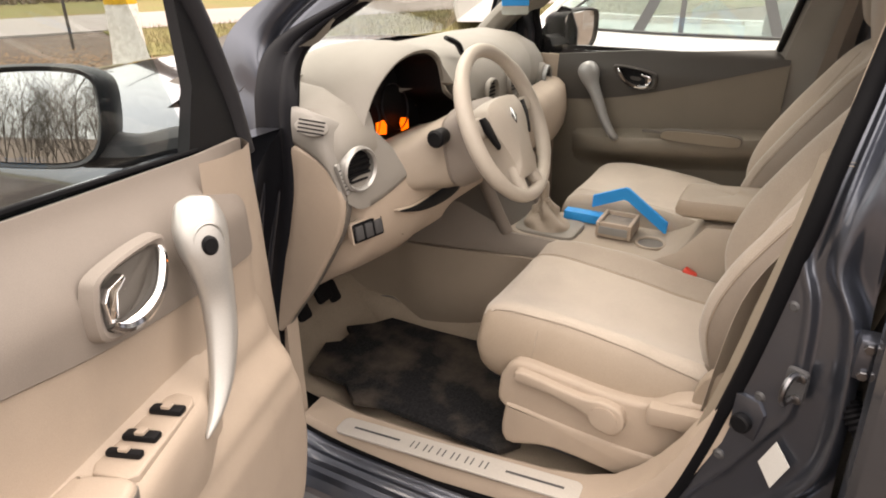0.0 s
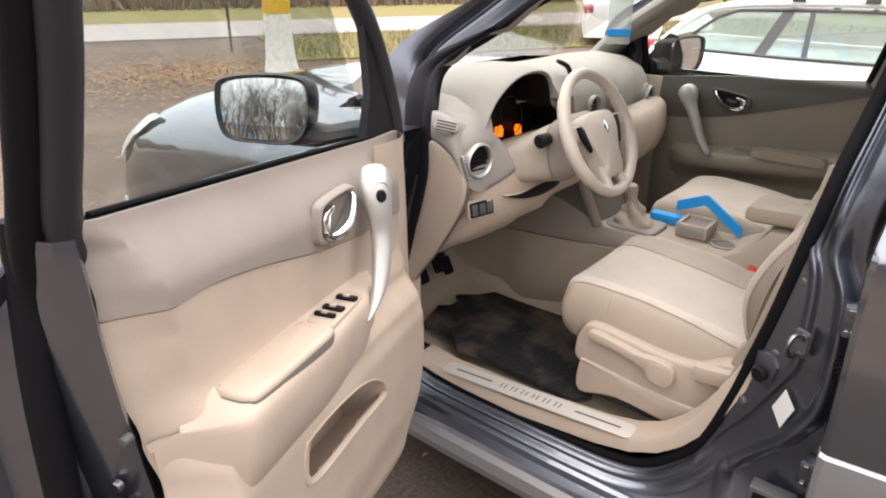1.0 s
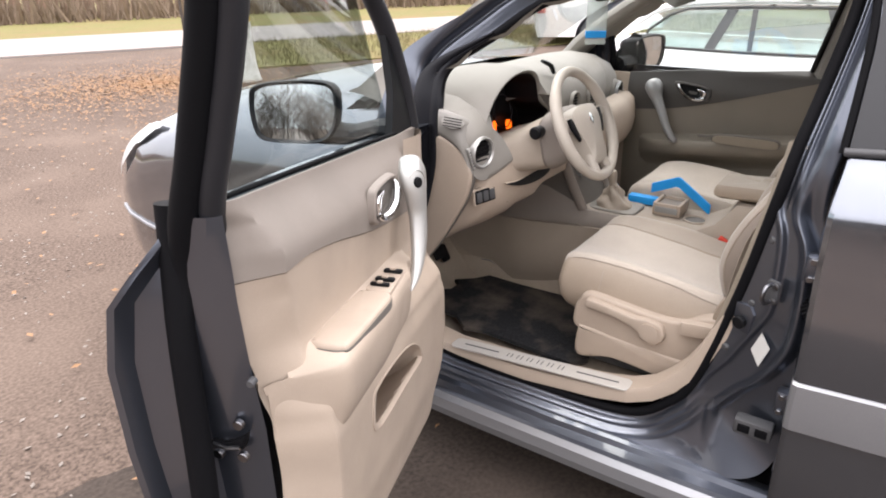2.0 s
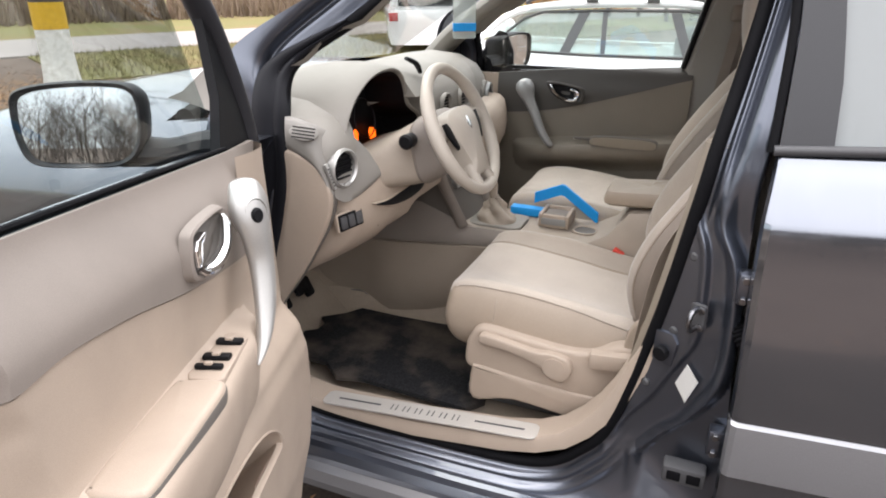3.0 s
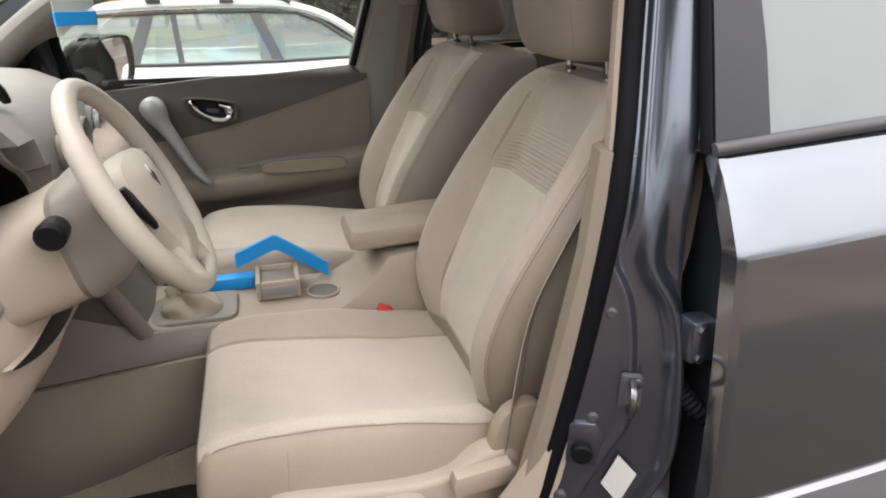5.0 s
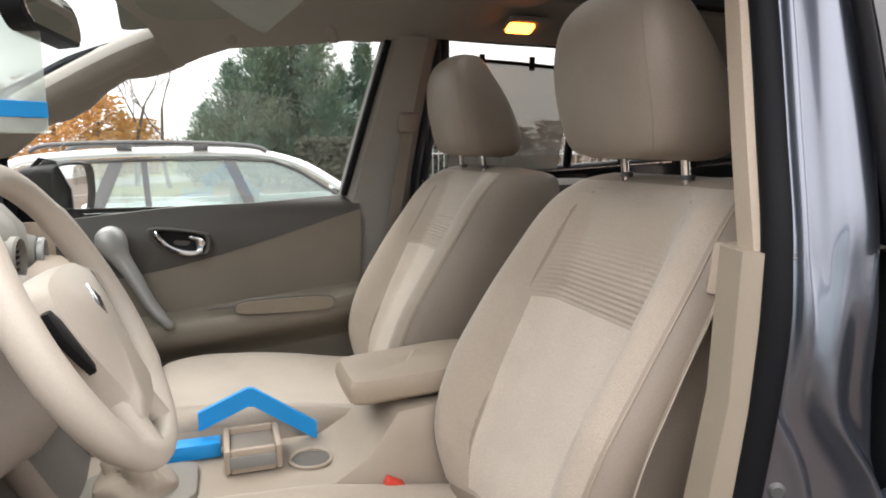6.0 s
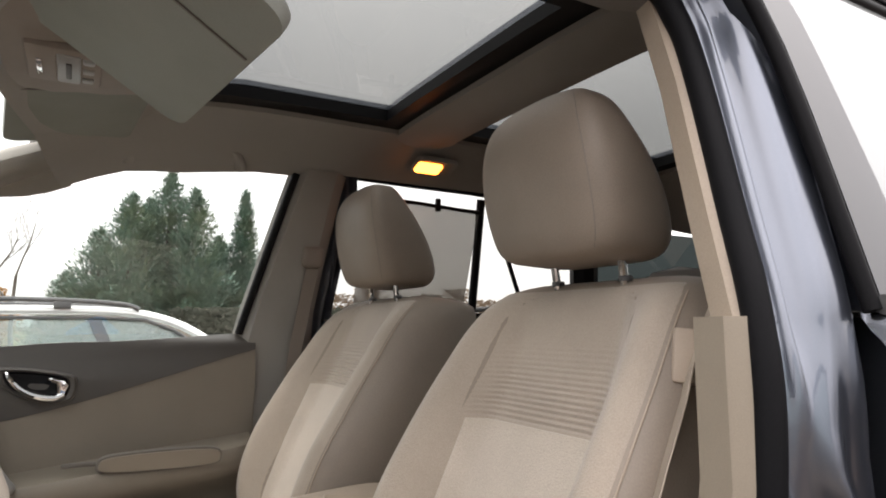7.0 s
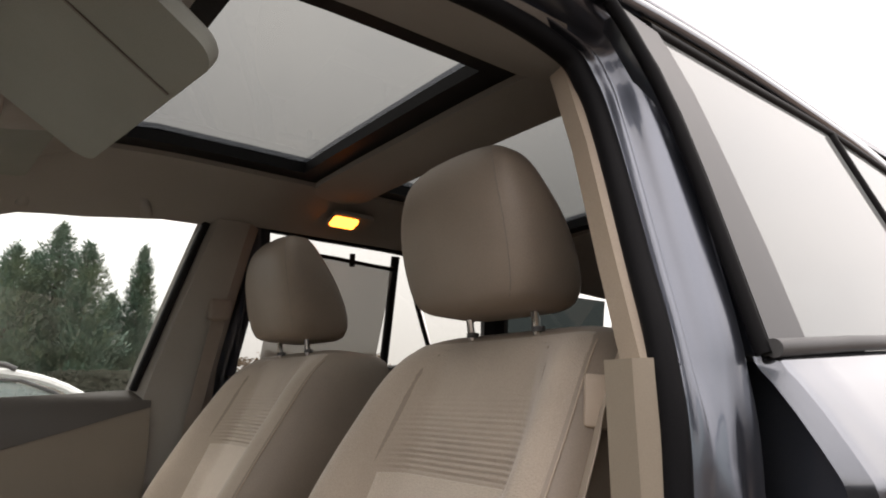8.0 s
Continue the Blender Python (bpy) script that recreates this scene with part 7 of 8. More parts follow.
low = part("lower_side_panel", sheet(rows, 0.012, (1, 0, 0)), TAN, con, "tan moulded footwell side panel")
part("lower_seam", tube(bmesh.new(), spline(seam_low, 4), 0.0035, 6), TAUPE_DARK, low)
part("seam", tube(bmesh.new(), [(-0.171, 0.85, 0.70), (-0.166, 0.858, 0.6), (-0.175, 0.878, 0.47)], 0.0016, 5), TAUPE_DARK, low)
rows = []
for y, z0 in ((1.4, 0.45), (1.227, 0.455), (1.12, 0.40), (0.95, 0.435), (0.866, 0.465), (0.70, 0.51)):
    rows.append([(-0.165, y, z0 + 0.01), (-0.19, y, z0 - 0.006), (-0.215, y, lerp(z0, 0.36, 0.6)), (-0.24, y, 0.362)])
grid_bm = bmesh.new()
grid(grid_bm, rows)
part("tunnel_carpet", grid_bm, CARPET, con, "beige carpet rising to the console")
am = [(p.x, p.y) for p in spline([(-0.08, 0.375, 0), (-0.05, 0.385, 0), (0.05, 0.385, 0), (0.08, 0.375, 0), (0.086, 0.3, 0), (0.085, 0.12, 0), (0.0, 0.08, 0), (-0.085, 0.12, 0), (-0.086, 0.3, 0)], 4, True)]
bm = bmesh.new()
grid(bm, [[(a * s, 0.25 + (b - 0.25) * s, 0.888 + d + (0.25 - b) * 0.06) for a, b in am] for s, d in ((0.9, 0.0), (1.0, 0.008), (1.02, 0.022), (1.0, 0.038), (0.95, 0.047), (0.6, 0.053), (0.05, 0.054))], close_cols=True, cap=True)
part("armrest_lid", bm, BEIGE_SEAT_SIDE, con, "padded beige armrest lid")
# cup tray and open box
bm = bmesh.new()
for y0, y1, x0, x1, zb, zt in ((0.505, 0.61, -0.02, 0.095, 0.755, 0.802),):
    w = 0.012
    for a in ((x0, y0, x1, y0 + w), (x0, y1 - w, x1, y1), (x0, y0 + w, x0 + w, y1 - w), (x1 - w, y0 + w, x1, y1 - w)):
        box(bm, (a[0], a[1], zb), (a[2], a[3], zt), 0.004)
ab = part("ash_box", bm, BEIGE, con, "small pale open storage box")
part("box_floor", box(bmesh.new(), (-0.01, 0.515, 0.755), (0.085, 0.60, 0.791), 0.004), TAUPE, ab)
part("box_strip", box(bmesh.new(), (-0.0235, 0.515, 0.766), (-0.019, 0.60, 0.79), 0.002), SILVER_DARK, ab)
for y in (0.45,):
    ch = part("cup_holder", ring(bmesh.new(), frame_of((0.0, y, 0.754), (1, 0, 0), (0, 1, 0)), 0.036, 0.044, 0.006, 28, 0.0), BEIGE_MID, con)
    part("cup_well", disc(bmesh.new(), frame_of((0.0, y, 0.751), (1, 0, 0), (0, 1, 0)), 0.036, 0.004), TAUPE_DARK, ch)
# gear lever with gaiter
part("gear_surround", slab([(a, b) for a, b in rounded(0.15, 0.19, 0.03)], pose(-0.025, 0.75, 0.754), 0.012, 0.005), DASH, con, "pale gear lever surround")
bm = bmesh.new()
rows = []
for k in range(15):
    s = k / 14
    a = curve1(s, [(0, 0.064), (0.12, 0.06), (0.55, 0.034), (1, 0.015)])
    z = 0.762 + 0.085 * s
    r = []
    for j in range(36):
        g = 2 * math.pi * j / 36
        crease = 0.010 * math.sin(3 * g + 5 * s + 0.6) * math.sin(math.pi * s) + 0.008 * noise.noise(Vector((math.cos(g) * 2.2, math.sin(g) * 2.2, s * 5)))
        q = a + crease * min(1.0, 4 * s)
        r.append((-0.03 + q * math.cos(g), 0.755 + 1.12 * q * math.sin(g) + 0.012 * s, z + 0.006 * math.sin(5 * g + 3 * s) * (1 - s) * min(1.0, 5 * s)))
    rows.append(r)
grid(bm, rows, close_cols=True, cap=True)
gl = part("gear_gaiter", bm, BEIGE_MID, con, "folded beige leather gear gaiter")
bm = tube(bmesh.new(), [(-0.03, 0.766, 0.84), (-0.03, 0.768, 0.848), (-0.031, 0.77, 0.852), (-0.031, 0.772, 0.868), (-0.032, 0.776, 0.885), (-0.032, 0.778, 0.90), (-0.032, 0.779, 0.907)], [0.0145, 0.0165, 0.0135, 0.016, 0.021, 0.019, 0.01], 16)
part("gear_knob", bm, BEIGE_MID, gl)

# blue strap lying over the console's edge
bs = thing("blue_strap", "flat bright blue folded strap beside the console box", "strap", at=pose(0.1, 0.55, 0.76))
bm = bmesh.new()
rows = [[(x, p.y, p.z) for x in (0.085, 0.105)] for p in ()]
pth = [(0.655, 0.822), (0.56, 0.862), (0.548, 0.86), (0.425, 0.772)]
rows = []
for y, z in pth:
    rows.append([(0.092, y, z - 0.022), (0.092, y, z + 0.016), (0.104, y, z + 0.016), (0.104, y, z - 0.022)])
grid(bm, rows, close_cols=True, cap=True)
part("upper_fold", bm, BLUE, bs)
bm = box(bmesh.new(), (0.06, 0.615, 0.757), (0.10, 0.735, 0.787), 0.003)
part("lower_fold", bm, BLUE, bs)

# seat belt buckle
bk = thing("belt_buckle", "seat belt buckle with a red release button", "buckle", at=pose(-0.11, 0.31, 0.62))
bm = box(bmesh.new(), (-0.142, 0.297, 0.60), (-0.12, 0.328, 0.735), 0.006)
part("buckle_body", bm, TAUPE, bk)
bm = box(bmesh.new(), (-0.0115, -0.018, -0.009), (0.0115, 0.018, 0.009), 0.004, 2, pose(-0.131, 0.318, 0.747, 28, 0, 0))
part("release_button", bm, RED, bk)

# seat belts: the driver's by the pillar, the passenger's across its pillar
bl = thing("seat_belt", "beige webbing seat belt by the driver's seat", "seat belt", at=pose(-0.68, 0.05, 0.6))
web = spline([(-0.612, 0.20, 0.55), (-0.614, 0.185, 0.75), (-0.614, 0.158, 0.95), (-0.610, 0.105, 1.07), (-0.605, 0.055, 1.16), (-0.597, 0.026, 1.207), (-0.61, -0.02, 1.30), (-0.63, -0.035, 1.40)], 4)
part("webbing", sheet([[p + Vector((0.75 * d, -0.65 * d, 0)) for d in (-0.024, 0.024)] for p in web], 0.0015), BEIGE_MID, bl)
part("belt_stop", box(bmesh.new(), (-0.017, -0.032, -0.006), (0.017, 0.032, 0.006), 0.004, 2, frame_of((-0.592, 0.026, 1.207), (0.66, 0.75, 0.1), (0.1, -0.25, 1))), BEIGE, bl)
bm = box(bmesh.new(), (-0.655, -0.055, 1.385), (-0.62, -0.005, 1.45), 0.014, 3)
part("belt_guide", bm, BEIGE, bl)
b2 = thing("seat_belt", "taupe webbing seat belt on the passenger side pillar", "seat belt", at=pose(0.66, 0.06, 0.9))
part("webbing", sheet([[(0.655 - 0.2 * max(0, z - 1.2) + 0.02, y + d * 0.8, z) for d in (-0.022, 0.022)] for y, z in ((0.12, 0.98), (0.10, 1.15), (0.08, 1.3), (0.065, 1.42))], 0.0015), TAUPE, b2)
bm = box(bmesh.new(), (0.615, 0.04, 1.40), (0.645, 0.10, 1.46), 0.012, 3)
part("belt_guide", bm, TAUPE, b2)

# ---- footwell: mat and pedals ----
mt = thing("floor_mat", "black rubber floor mat scuffed with dried mud", "floor mat", at=pose(-0.45, 0.95, 0.38))
mo_ = [(-0.655, 1.06), (-0.60, 1.13), (-0.60, 1.26), (-0.47, 1.30), (-0.44, 1.265), (-0.385, 1.265), (-0.36, 1.30), (-0.30, 1.235), (-0.24, 1.20), (-0.235, 1.05), (-0.21, 0.80), (-0.25, 0.68), (-0.58, 0.60), (-0.635, 0.64), (-0.63, 0.98)]
part("mat", slab([(a, b) for a, b in mo_], pose(0, 0, 0.366, 2, 0, 0), 0.018, 0.006), MAT_RUBBER, mt)
for px, py, pz, w in ((-0.52, 1.34, 0.56, 0.05), (-0.40, 1.36, 0.56, 0.065), (-0.30, 1.40, 0.50, 0.045)):
    pe = thing("pedal", "black rubber faced foot pedal", "pedal", "foot pedals", at=pose(px, py, pz))
    m = frame_of((px, py, pz), (1, 0, 0), (0, 0.5, 1))
    part("pad", slab([(a, b) for a, b in rounded(w, 0.075, 0.012)], m, 0.014, 0.005), BLACK, pe)
    part("lever_arm", tube(bmesh.new(), [(px, py + 0.01, pz + 0.01), (px + 0.01, py + 0.06, pz + 0.12), (px + 0.01, py + 0.10, pz + 0.25)], 0.01, 8), BLACK, pe)


# ---- overhead ----
vs_ = thing("sun_visor", "pale taupe sun visor folded part way down", "sun visor", at=pose(-0.3, 0.55, 1.56))
m = frame_of((-0.315, 0.50, 1.53), (1, 0.12, 0), (0, 0.85, 0.5))
vo_ = [(p[0], p[1] + 0.112) for p in rounded(0.40, 0.235, 0.03)]
part("visor_panel", slab(vo_, m, 0.022, 0.008, 3), VISOR, vs_)
part("visor_lid_line", box(bmesh.new(), (-0.09, 0.0, -0.002), (-0.0865, 0.225, 0.001), 0.0, 1, m), TAUPE_DARK, vs_)
v2 = copy_thing(vs_, pose(0.30, 0.60, 1.662, -42, 0, 0))
v2["label"] = "pale taupe sun visor folded up on the passenger side"
oc = thing("overhead_console", "taupe overhead lamp console by the mirror", "overhead console", at=pose(0, 0.62, 1.63))
bm = bmesh.new()
rows = []
for k in range(9):
    y = lerp(0.44, 0.775, k / 8)
    rows.append([(x, y, curve1(y, [(0.44, 1.70), (0.5, 1.662), (0.62, 1.64), (0.72, 1.628), (0.775, 1.64)]) + 0.02 * (abs(x) / 0.2) ** 4) for x in [-0.2 + 0.05 * i for i in range(9)]])
part("console_shell", sheet(rows, 0.015, (0, 0, 1)), TAUPE, oc)
part("lamp_frame", box(bmesh.new(), (-0.085, 0.622, 1.622), (0.06, 0.722, 1.64), 0.006), TAUPE, oc)
part("lamp_lens", box(bmesh.new(), (-0.07, 0.65, 1.6185), (0.045, 0.682, 1.63), 0.004), SILVER_DARK, oc, "frosted grey map lamp lens")
part("lens_slot", box(bmesh.new(), (-0.045, 0.662, 1.6165), (0.02, 0.67, 1.624), 0.002), DARK_GREY, oc)
part("chrome_strip", box(bmesh.new(), (-0.04, 0.70, 1.618), (0.02, 0.708, 1.63), 0.002), CHROME, oc)
for x in (-0.05, 0.0, 0.05):
    part("lamp_switch", box(bmesh.new(), (x * 0.8 - 0.025, 0.632, 1.619), (x * 0.8 - 0.005, 0.648, 1.63), 0.003), SILVER_DARK, oc)
rv = thing("rear_view_mirror", "black rear view mirror on the windscreen", "mirror", at=pose(0, 0.8, 1.6))
m = frame_of((0.0, 0.83, 1.56), (1, -0.12, 0), (0, 0.15, 1))
part("housing", slab([(a, b) for a, b in rounded(0.25, 0.075, 0.034)], m, -0.03, 0.0), BLACK, rv)
part("glass", slab([(a, b) for a, b in rounded(0.235, 0.062, 0.028)], m @ pose(0, 0, 0.001), 0.003), MIRROR, rv)
part("stem", tube(bmesh.new(), [(0, 0.85, 1.565), (0, 0.86, 1.61), (0, 0.85, 1.65)], 0.012, 8), BLACK, rv)
pkt = thing("hanging_packet", "clear plastic packet with a blue band hanging from the mirror", "packet", at=pose(-0.08, 0.868, 1.448))
m = frame_of((-0.08, 0.868, 1.448), (0.5, -0.85, 0), (0, 0, 1))
part("film", slab([(a, b + 0.02) for a, b in rounded(0.072, 0.19, 0.006)], m, 0.006, 0.002), PLASTIC_CLEAR, pkt)
part("blue_band", box(bmesh.new(), (-0.0365, -0.052, -0.002), (0.0365, -0.028, 0.008), 0.001, 1, m), BLUE, pkt)
part("thread", tube(bmesh.new(), [m @ Vector((0, 0.11, 0.003)), (-0.06, 0.845, 1.575)], 0.0015, 5), PAPER, pkt)
dl_ = thing("dome_lamp", "lit warm dome lamp on the roof liner", "lamp", at=pose(0.46, -0.21, 1.68))
m = frame_of((0.452, -0.21, 1.683), (0, -1, 0), (0.93, 0, -0.36))
if (m.to_3x3() @ Vector((0, 0, 1))).z > 0:
    m = m @ pose(0, 0, 0, 180)
part("lamp_base", slab([(a, b) for a, b in rounded(0.125, 0.065, 0.012)], m @ pose(0.01, 0, -0.012), 0.014, 0.004), LINER, dl_)
part("bulb_lens", slab([(a, b) for a, b in rounded(0.075, 0.042, 0.008)], m @ pose(-0.012, 0, 0.002), 0.008, 0.003), DOME_GLOW, dl_, "glowing warm lens")
gh = thing("grab_handle", "taupe roof grab handle above the passenger window", "handle", at=pose(0.53, 0.45, 1.64))
bm = tube(bmesh.new(), spline([(0.553, 0.29, 1.632), (0.535, 0.30, 1.655), (0.515, 0.325, 1.672), (0.505, 0.42, 1.672), (0.51, 0.515, 1.658), (0.53, 0.54, 1.638), (0.55, 0.548, 1.618)], 5), 0.014, 12, flat=0.6)
part("grip", bm, LINER, gh)
# rolled sun blind at the right rear window
sh = thing("sun_blind", "fine grey sun blind on the rear side window", "sun blind", at=pose(0.6, -0.25, 1.6))
bm = tube(bmesh.new(), [(0.585, -0.05, 1.61), (0.583, -0.25, 1.605), (0.585, -0.46, 1.595)], 0.006, 6)
part("bar", bm, BLACK, sh)
part("mesh", sheet([[(0.588 + 0.33 * (1.60 - z), y, z) for y in (-0.075, -0.25, -0.455)] for z in (1.605, 1.5, 1.40, 1.29)], 0.001, (1, 0, 0)), BLIND, sh, "fine grey mesh")
for y in (-0.14, -0.30):
    part("clip", box(bmesh.new(), (0.57, y - 0.008, 1.585), (0.582, y + 0.008, 1.625), 0.003), BLACK, sh)


# ---- the yard, road and verge ----
def strip(name, pts, z, mat, label, cat="ground"):
    """A ground strip: pairs of points, its two edges."""
    bm = bmesh.new()
    rows = []
    for a, b in pts:
        rows.append([(lerp(a[0], b[0], k / 6), lerp(a[1], b[1], k / 6), z) for k in range(7)])
    part_ob = part(name, sheet(rows, -0.2, (0, 0, 1)), mat)
    return tagged(part_ob, label, cat, kind="structure")


RD = Vector((0.885, -0.466, 0))
RN = Vector((0.466, 0.885, 0))


def along(s, d):
    p = Vector((4.0, 15.5, 0)) + RD * s + RN * d
    return (p.x, p.y)


strip("road", [(along(s, 0.0), along(s, 4.6)) for s in (-120, -40, -10, 0, 10, 40, 120)], 0.04, ROAD, "pale worn asphalt road along the verge", "road")
strip("near_verge", [(along(s, -4.6), along(s, -0.1)) for s in (4.0, 5, 6, 9, 20, 60)], 0.035, GRASS_GROUND, "rough grass and leaf verge beside the road")
strip("far_verge", [(along(s, 4.7), along(s, 60.0)) for s in (-160, -40, 0, 40, 160)], 0.03, GRASS_GROUND, "grassy far side of the road")


def scatter(name, mat, count, place, size, label, cat, upright=False, seed=1):
    """Many small bent leaves or blades in one mesh."""
    rng = random.Random(seed)
    verts, faces = [], []
    for _ in range(count):
        p = place(rng)
        if p is None:
            continue
        s = size * rng.uniform(0.6, 1.4)
        a = rng.uniform(0, 2 * math.pi)
        ux, uy = math.cos(a), math.sin(a)
        k = len(verts)
        if upright:
            w, h = s * 0.05, s
            lx, ly = rng.uniform(-0.4, 0.4) * h, rng.uniform(-0.4, 0.4) * h
            verts += [(p[0] - ux * w, p[1] - uy * w, p[2]), (p[0] + ux * w, p[1] + uy * w, p[2]), (p[0] + lx, p[1] + ly, p[2] + h)]
            faces.append((k, k + 1, k + 2))
        else:
            h = s * rng.uniform(0.05, 0.4)
            verts += [(p[0] - ux * s, p[1] - uy * s, p[2] + h * 0.3), (p[0] + uy * s * 0.5, p[1] - ux * s * 0.5, p[2] + h), (p[0] + ux * s, p[1] + uy * s, p[2] + h * 0.2), (p[0] - uy * s * 0.5, p[1] + ux * s * 0.5, p[2])]
            faces.append((k, k + 1, k + 2, k + 3))
    me = bpy.data.meshes.new(name)
    me.from_pydata(verts, [], faces)
    me.materials.append(mat)
    return tagged(new(name, me), label, cat, kind="stuff")


def verge_place(rng):
    x, y = along(rng.uniform(4.0, 20), rng.uniform(-4.6, -0.2))
    return (x, y, 0.03)


def pile_place(rng):
    a, r = rng.uniform(0, 2 * math.pi), abs(rng.gauss(0, 1.5))
    return (3.6 + r * 1.3 * math.cos(a), 9.6 + r * 1.2 * math.sin(a), 0.03)


scatter("verge_grass", GRASS, 16000, verge_place, 0.11, "tufts of fading grass on the verge", "grass", True, 2)
scatter("leaf_pile", LEAF_LITTER, 15000, pile_place, 0.022, "rust-brown fallen leaves under the tree", "leaves", False, 3)
scatter("stray_leaves", LEAF_LITTER, 1400, lambda g: (g.uniform(-5, 4), g.uniform(-1.0, 13), 0.028), 0.021, "scattered dry leaves on the dirt", "leaves", False, 4)


def stones(rng):
    return (rng.uniform(-4.5, 3.0), rng.uniform(-0.5, 9), 0.0)


PEBBLE = material("grey_pebbles", (0.22, 0.19, 0.165), 0.9, 0, 0.4, stain=0.5, stain_size=3)
scatter("pebbles", PEBBLE, 5000, stones, 0.012, "loose pebbles on the dirt", "pebbles", False, 5)


# ---- painted tree, pole ----
def trunk_tree():
    ob = thing("tree", "tree with a lime-washed trunk and yellow painted band", "tree", at=pose(4.52, 8.75, 0))
    zs = [(-0.05, 0.31), (0.05, 0.27), (0.25, 0.235), (0.6, 0.215), (0.9, 0.21)]

    def rows_of(tab, bump=0.018):
        return [[(4.52 + (r + bump * noise.noise(Vector((3 * math.cos(a), 3 * math.sin(a), z * 1.2)))) * math.cos(a), 8.75 + (r + bump * noise.noise(Vector((3 * math.cos(a), 3 * math.sin(a), z * 1.2)))) * math.sin(a), z) for a in [2 * math.pi * j / 28 for j in range(28)]] for z, r in tab]
    bm = bmesh.new()
    grid(bm, rows_of(zs), close_cols=True)
    part("white_trunk", bm, BARK_WHITE, ob)
    bm = bmesh.new()
    grid(bm, rows_of([(0.9, 0.213), (1.05, 0.21), (1.25, 0.206)]), close_cols=True)
    part("yellow_band", bm, YELLOW_BAND, ob, "yellow painted band")
    bm = bmesh.new()
    grid(bm, rows_of([(1.25, 0.204), (2.2, 0.19), (3.5, 0.16), (5.0, 0.1)]), close_cols=True)
    for k in range(7):
        a = 2.4 * k
        z = 2.4 + 0.4 * k
        tube(bm, spline([(4.52, 8.75, z), (4.52 + 0.6 * math.cos(a), 8.75 + 0.6 * math.sin(a), z + 0.7), (4.52 + 1.3 * math.cos(a), 8.75 + 1.3 * math.sin(a), z + 1.7)], 3), [0.07, 0.06, 0.05, 0.04, 0.03, 0.02, 0.01], 6)
    part("crown", bm, BARK, ob)


trunk_tree()
sg_ = thing("sign_post", "thin dark weathered post at the verge", "post", at=pose(5.5, 11.6, 0))
part("post", tube(bmesh.new(), [(5.5, 11.6, 0), (5.5, 11.6, 3.0)], 0.028, 10), BARK, sg_)


# ---- trees ----
def bare_tree(height, seed, spread=0.5, first=0):
    """Verts and faces of a leafless tree at the origin."""
    rng = random.Random(seed)
    verts, faces = [], []

    def limb(p, d, length, r, depth):
        q = p
        segs = 3
        prev = None
        for s in range(segs + 1):
            rr = r * (1 - 0.45 * s / segs)
            side = d.cross(Vector((0.31, 0.77, 0.55))).normalized()
            up = side.cross(d).normalized()
            base = len(verts)
            n = 6 if depth < 2 else 3
            for j in range(n):
                a = 2 * math.pi * j / n
                verts.append(tuple(q + side * rr * math.cos(a) + up * rr * math.sin(a)))
            if prev is not None:
                for j in range(n):
                    faces.append((prev + j, prev + (j + 1) % n, base + (j + 1) % n, base + j))
            prev = base
            if s < segs:
                d = (d + Vector((rng.gauss(0, 0.12), rng.gauss(0, 0.12), rng.gauss(0.04, 0.08)))).normalized()
                q = q + d * length / segs
                if depth < 5:
                    for _ in range(1 if depth < 1 else rng.choice((1, 2))):
                        a = rng.uniform(0, 2 * math.pi)
                        out = (d * rng.uniform(0.6, 1.0) + Vector((math.cos(a), math.sin(a), rng.uniform(-0.1, 0.5))) * spread).normalized()
                        if s > 0 or depth > 0:
                            limb(q, out, length * rng.uniform(0.5, 0.72), rr * 0.55, depth + 1)
    limb(Vector((0, 0, -0.1)), Vector((0, 0, 1)), height * 0.5, height * (0.014 if first == 0 else 0.006), first)
    return verts, faces


def place_bare(x, y, h, seed, label):
    v, f = bare_tree(h, seed)
    ob = thing("tree", label, "tree", "bare trees", at=pose(x, y, 0))
    me = bpy.data.meshes.new("branches")
    me.from_pydata(v, [], f)
    me.materials.append(BARK)
    b = new("branches", me)
    b.parent = ob
    return ob


bt1 = place_bare(-17.0, -2.0, 8.0, 11, "leafless tree with fine dark twigs")
bt2 = place_bare(-20.0, -6.0, 9.0, 12, "leafless tree with fine dark twigs")
bt3 = place_bare(-19.0, -10.0, 8.5, 13, "leafless tree with fine dark twigs")
for k, (x, y, s) in enumerate(((-12, 1.5, 1.1), (-13, -7, 1.0), (-9.5, -8.5, 0.9), (-14, -1.2, 1.2), (-11.5, -10, 1.0), (-15, -4.4, 1.1), (-13, 4, 1.0), (-8.2, 1.3, 0.5), (-8.6, -2.2, 0.55), (-9.4, 0.4, 0.6), (-10.5, 2.6, 0.6), (-9.8, -1.6, 0.5), (-8.4, 3.2, 0.5), (-10.6, -0.6, 0.7), (-11.5, 0.2, 0.8))):
    src = (bt1, bt2, bt3)[k % 3]
    copy_thing(src, pose(1.75 * x - 1.5, 1.75 * y - 1.0, 0, 0, 0, 70 * k) @ Matrix.Scale(s, 4))


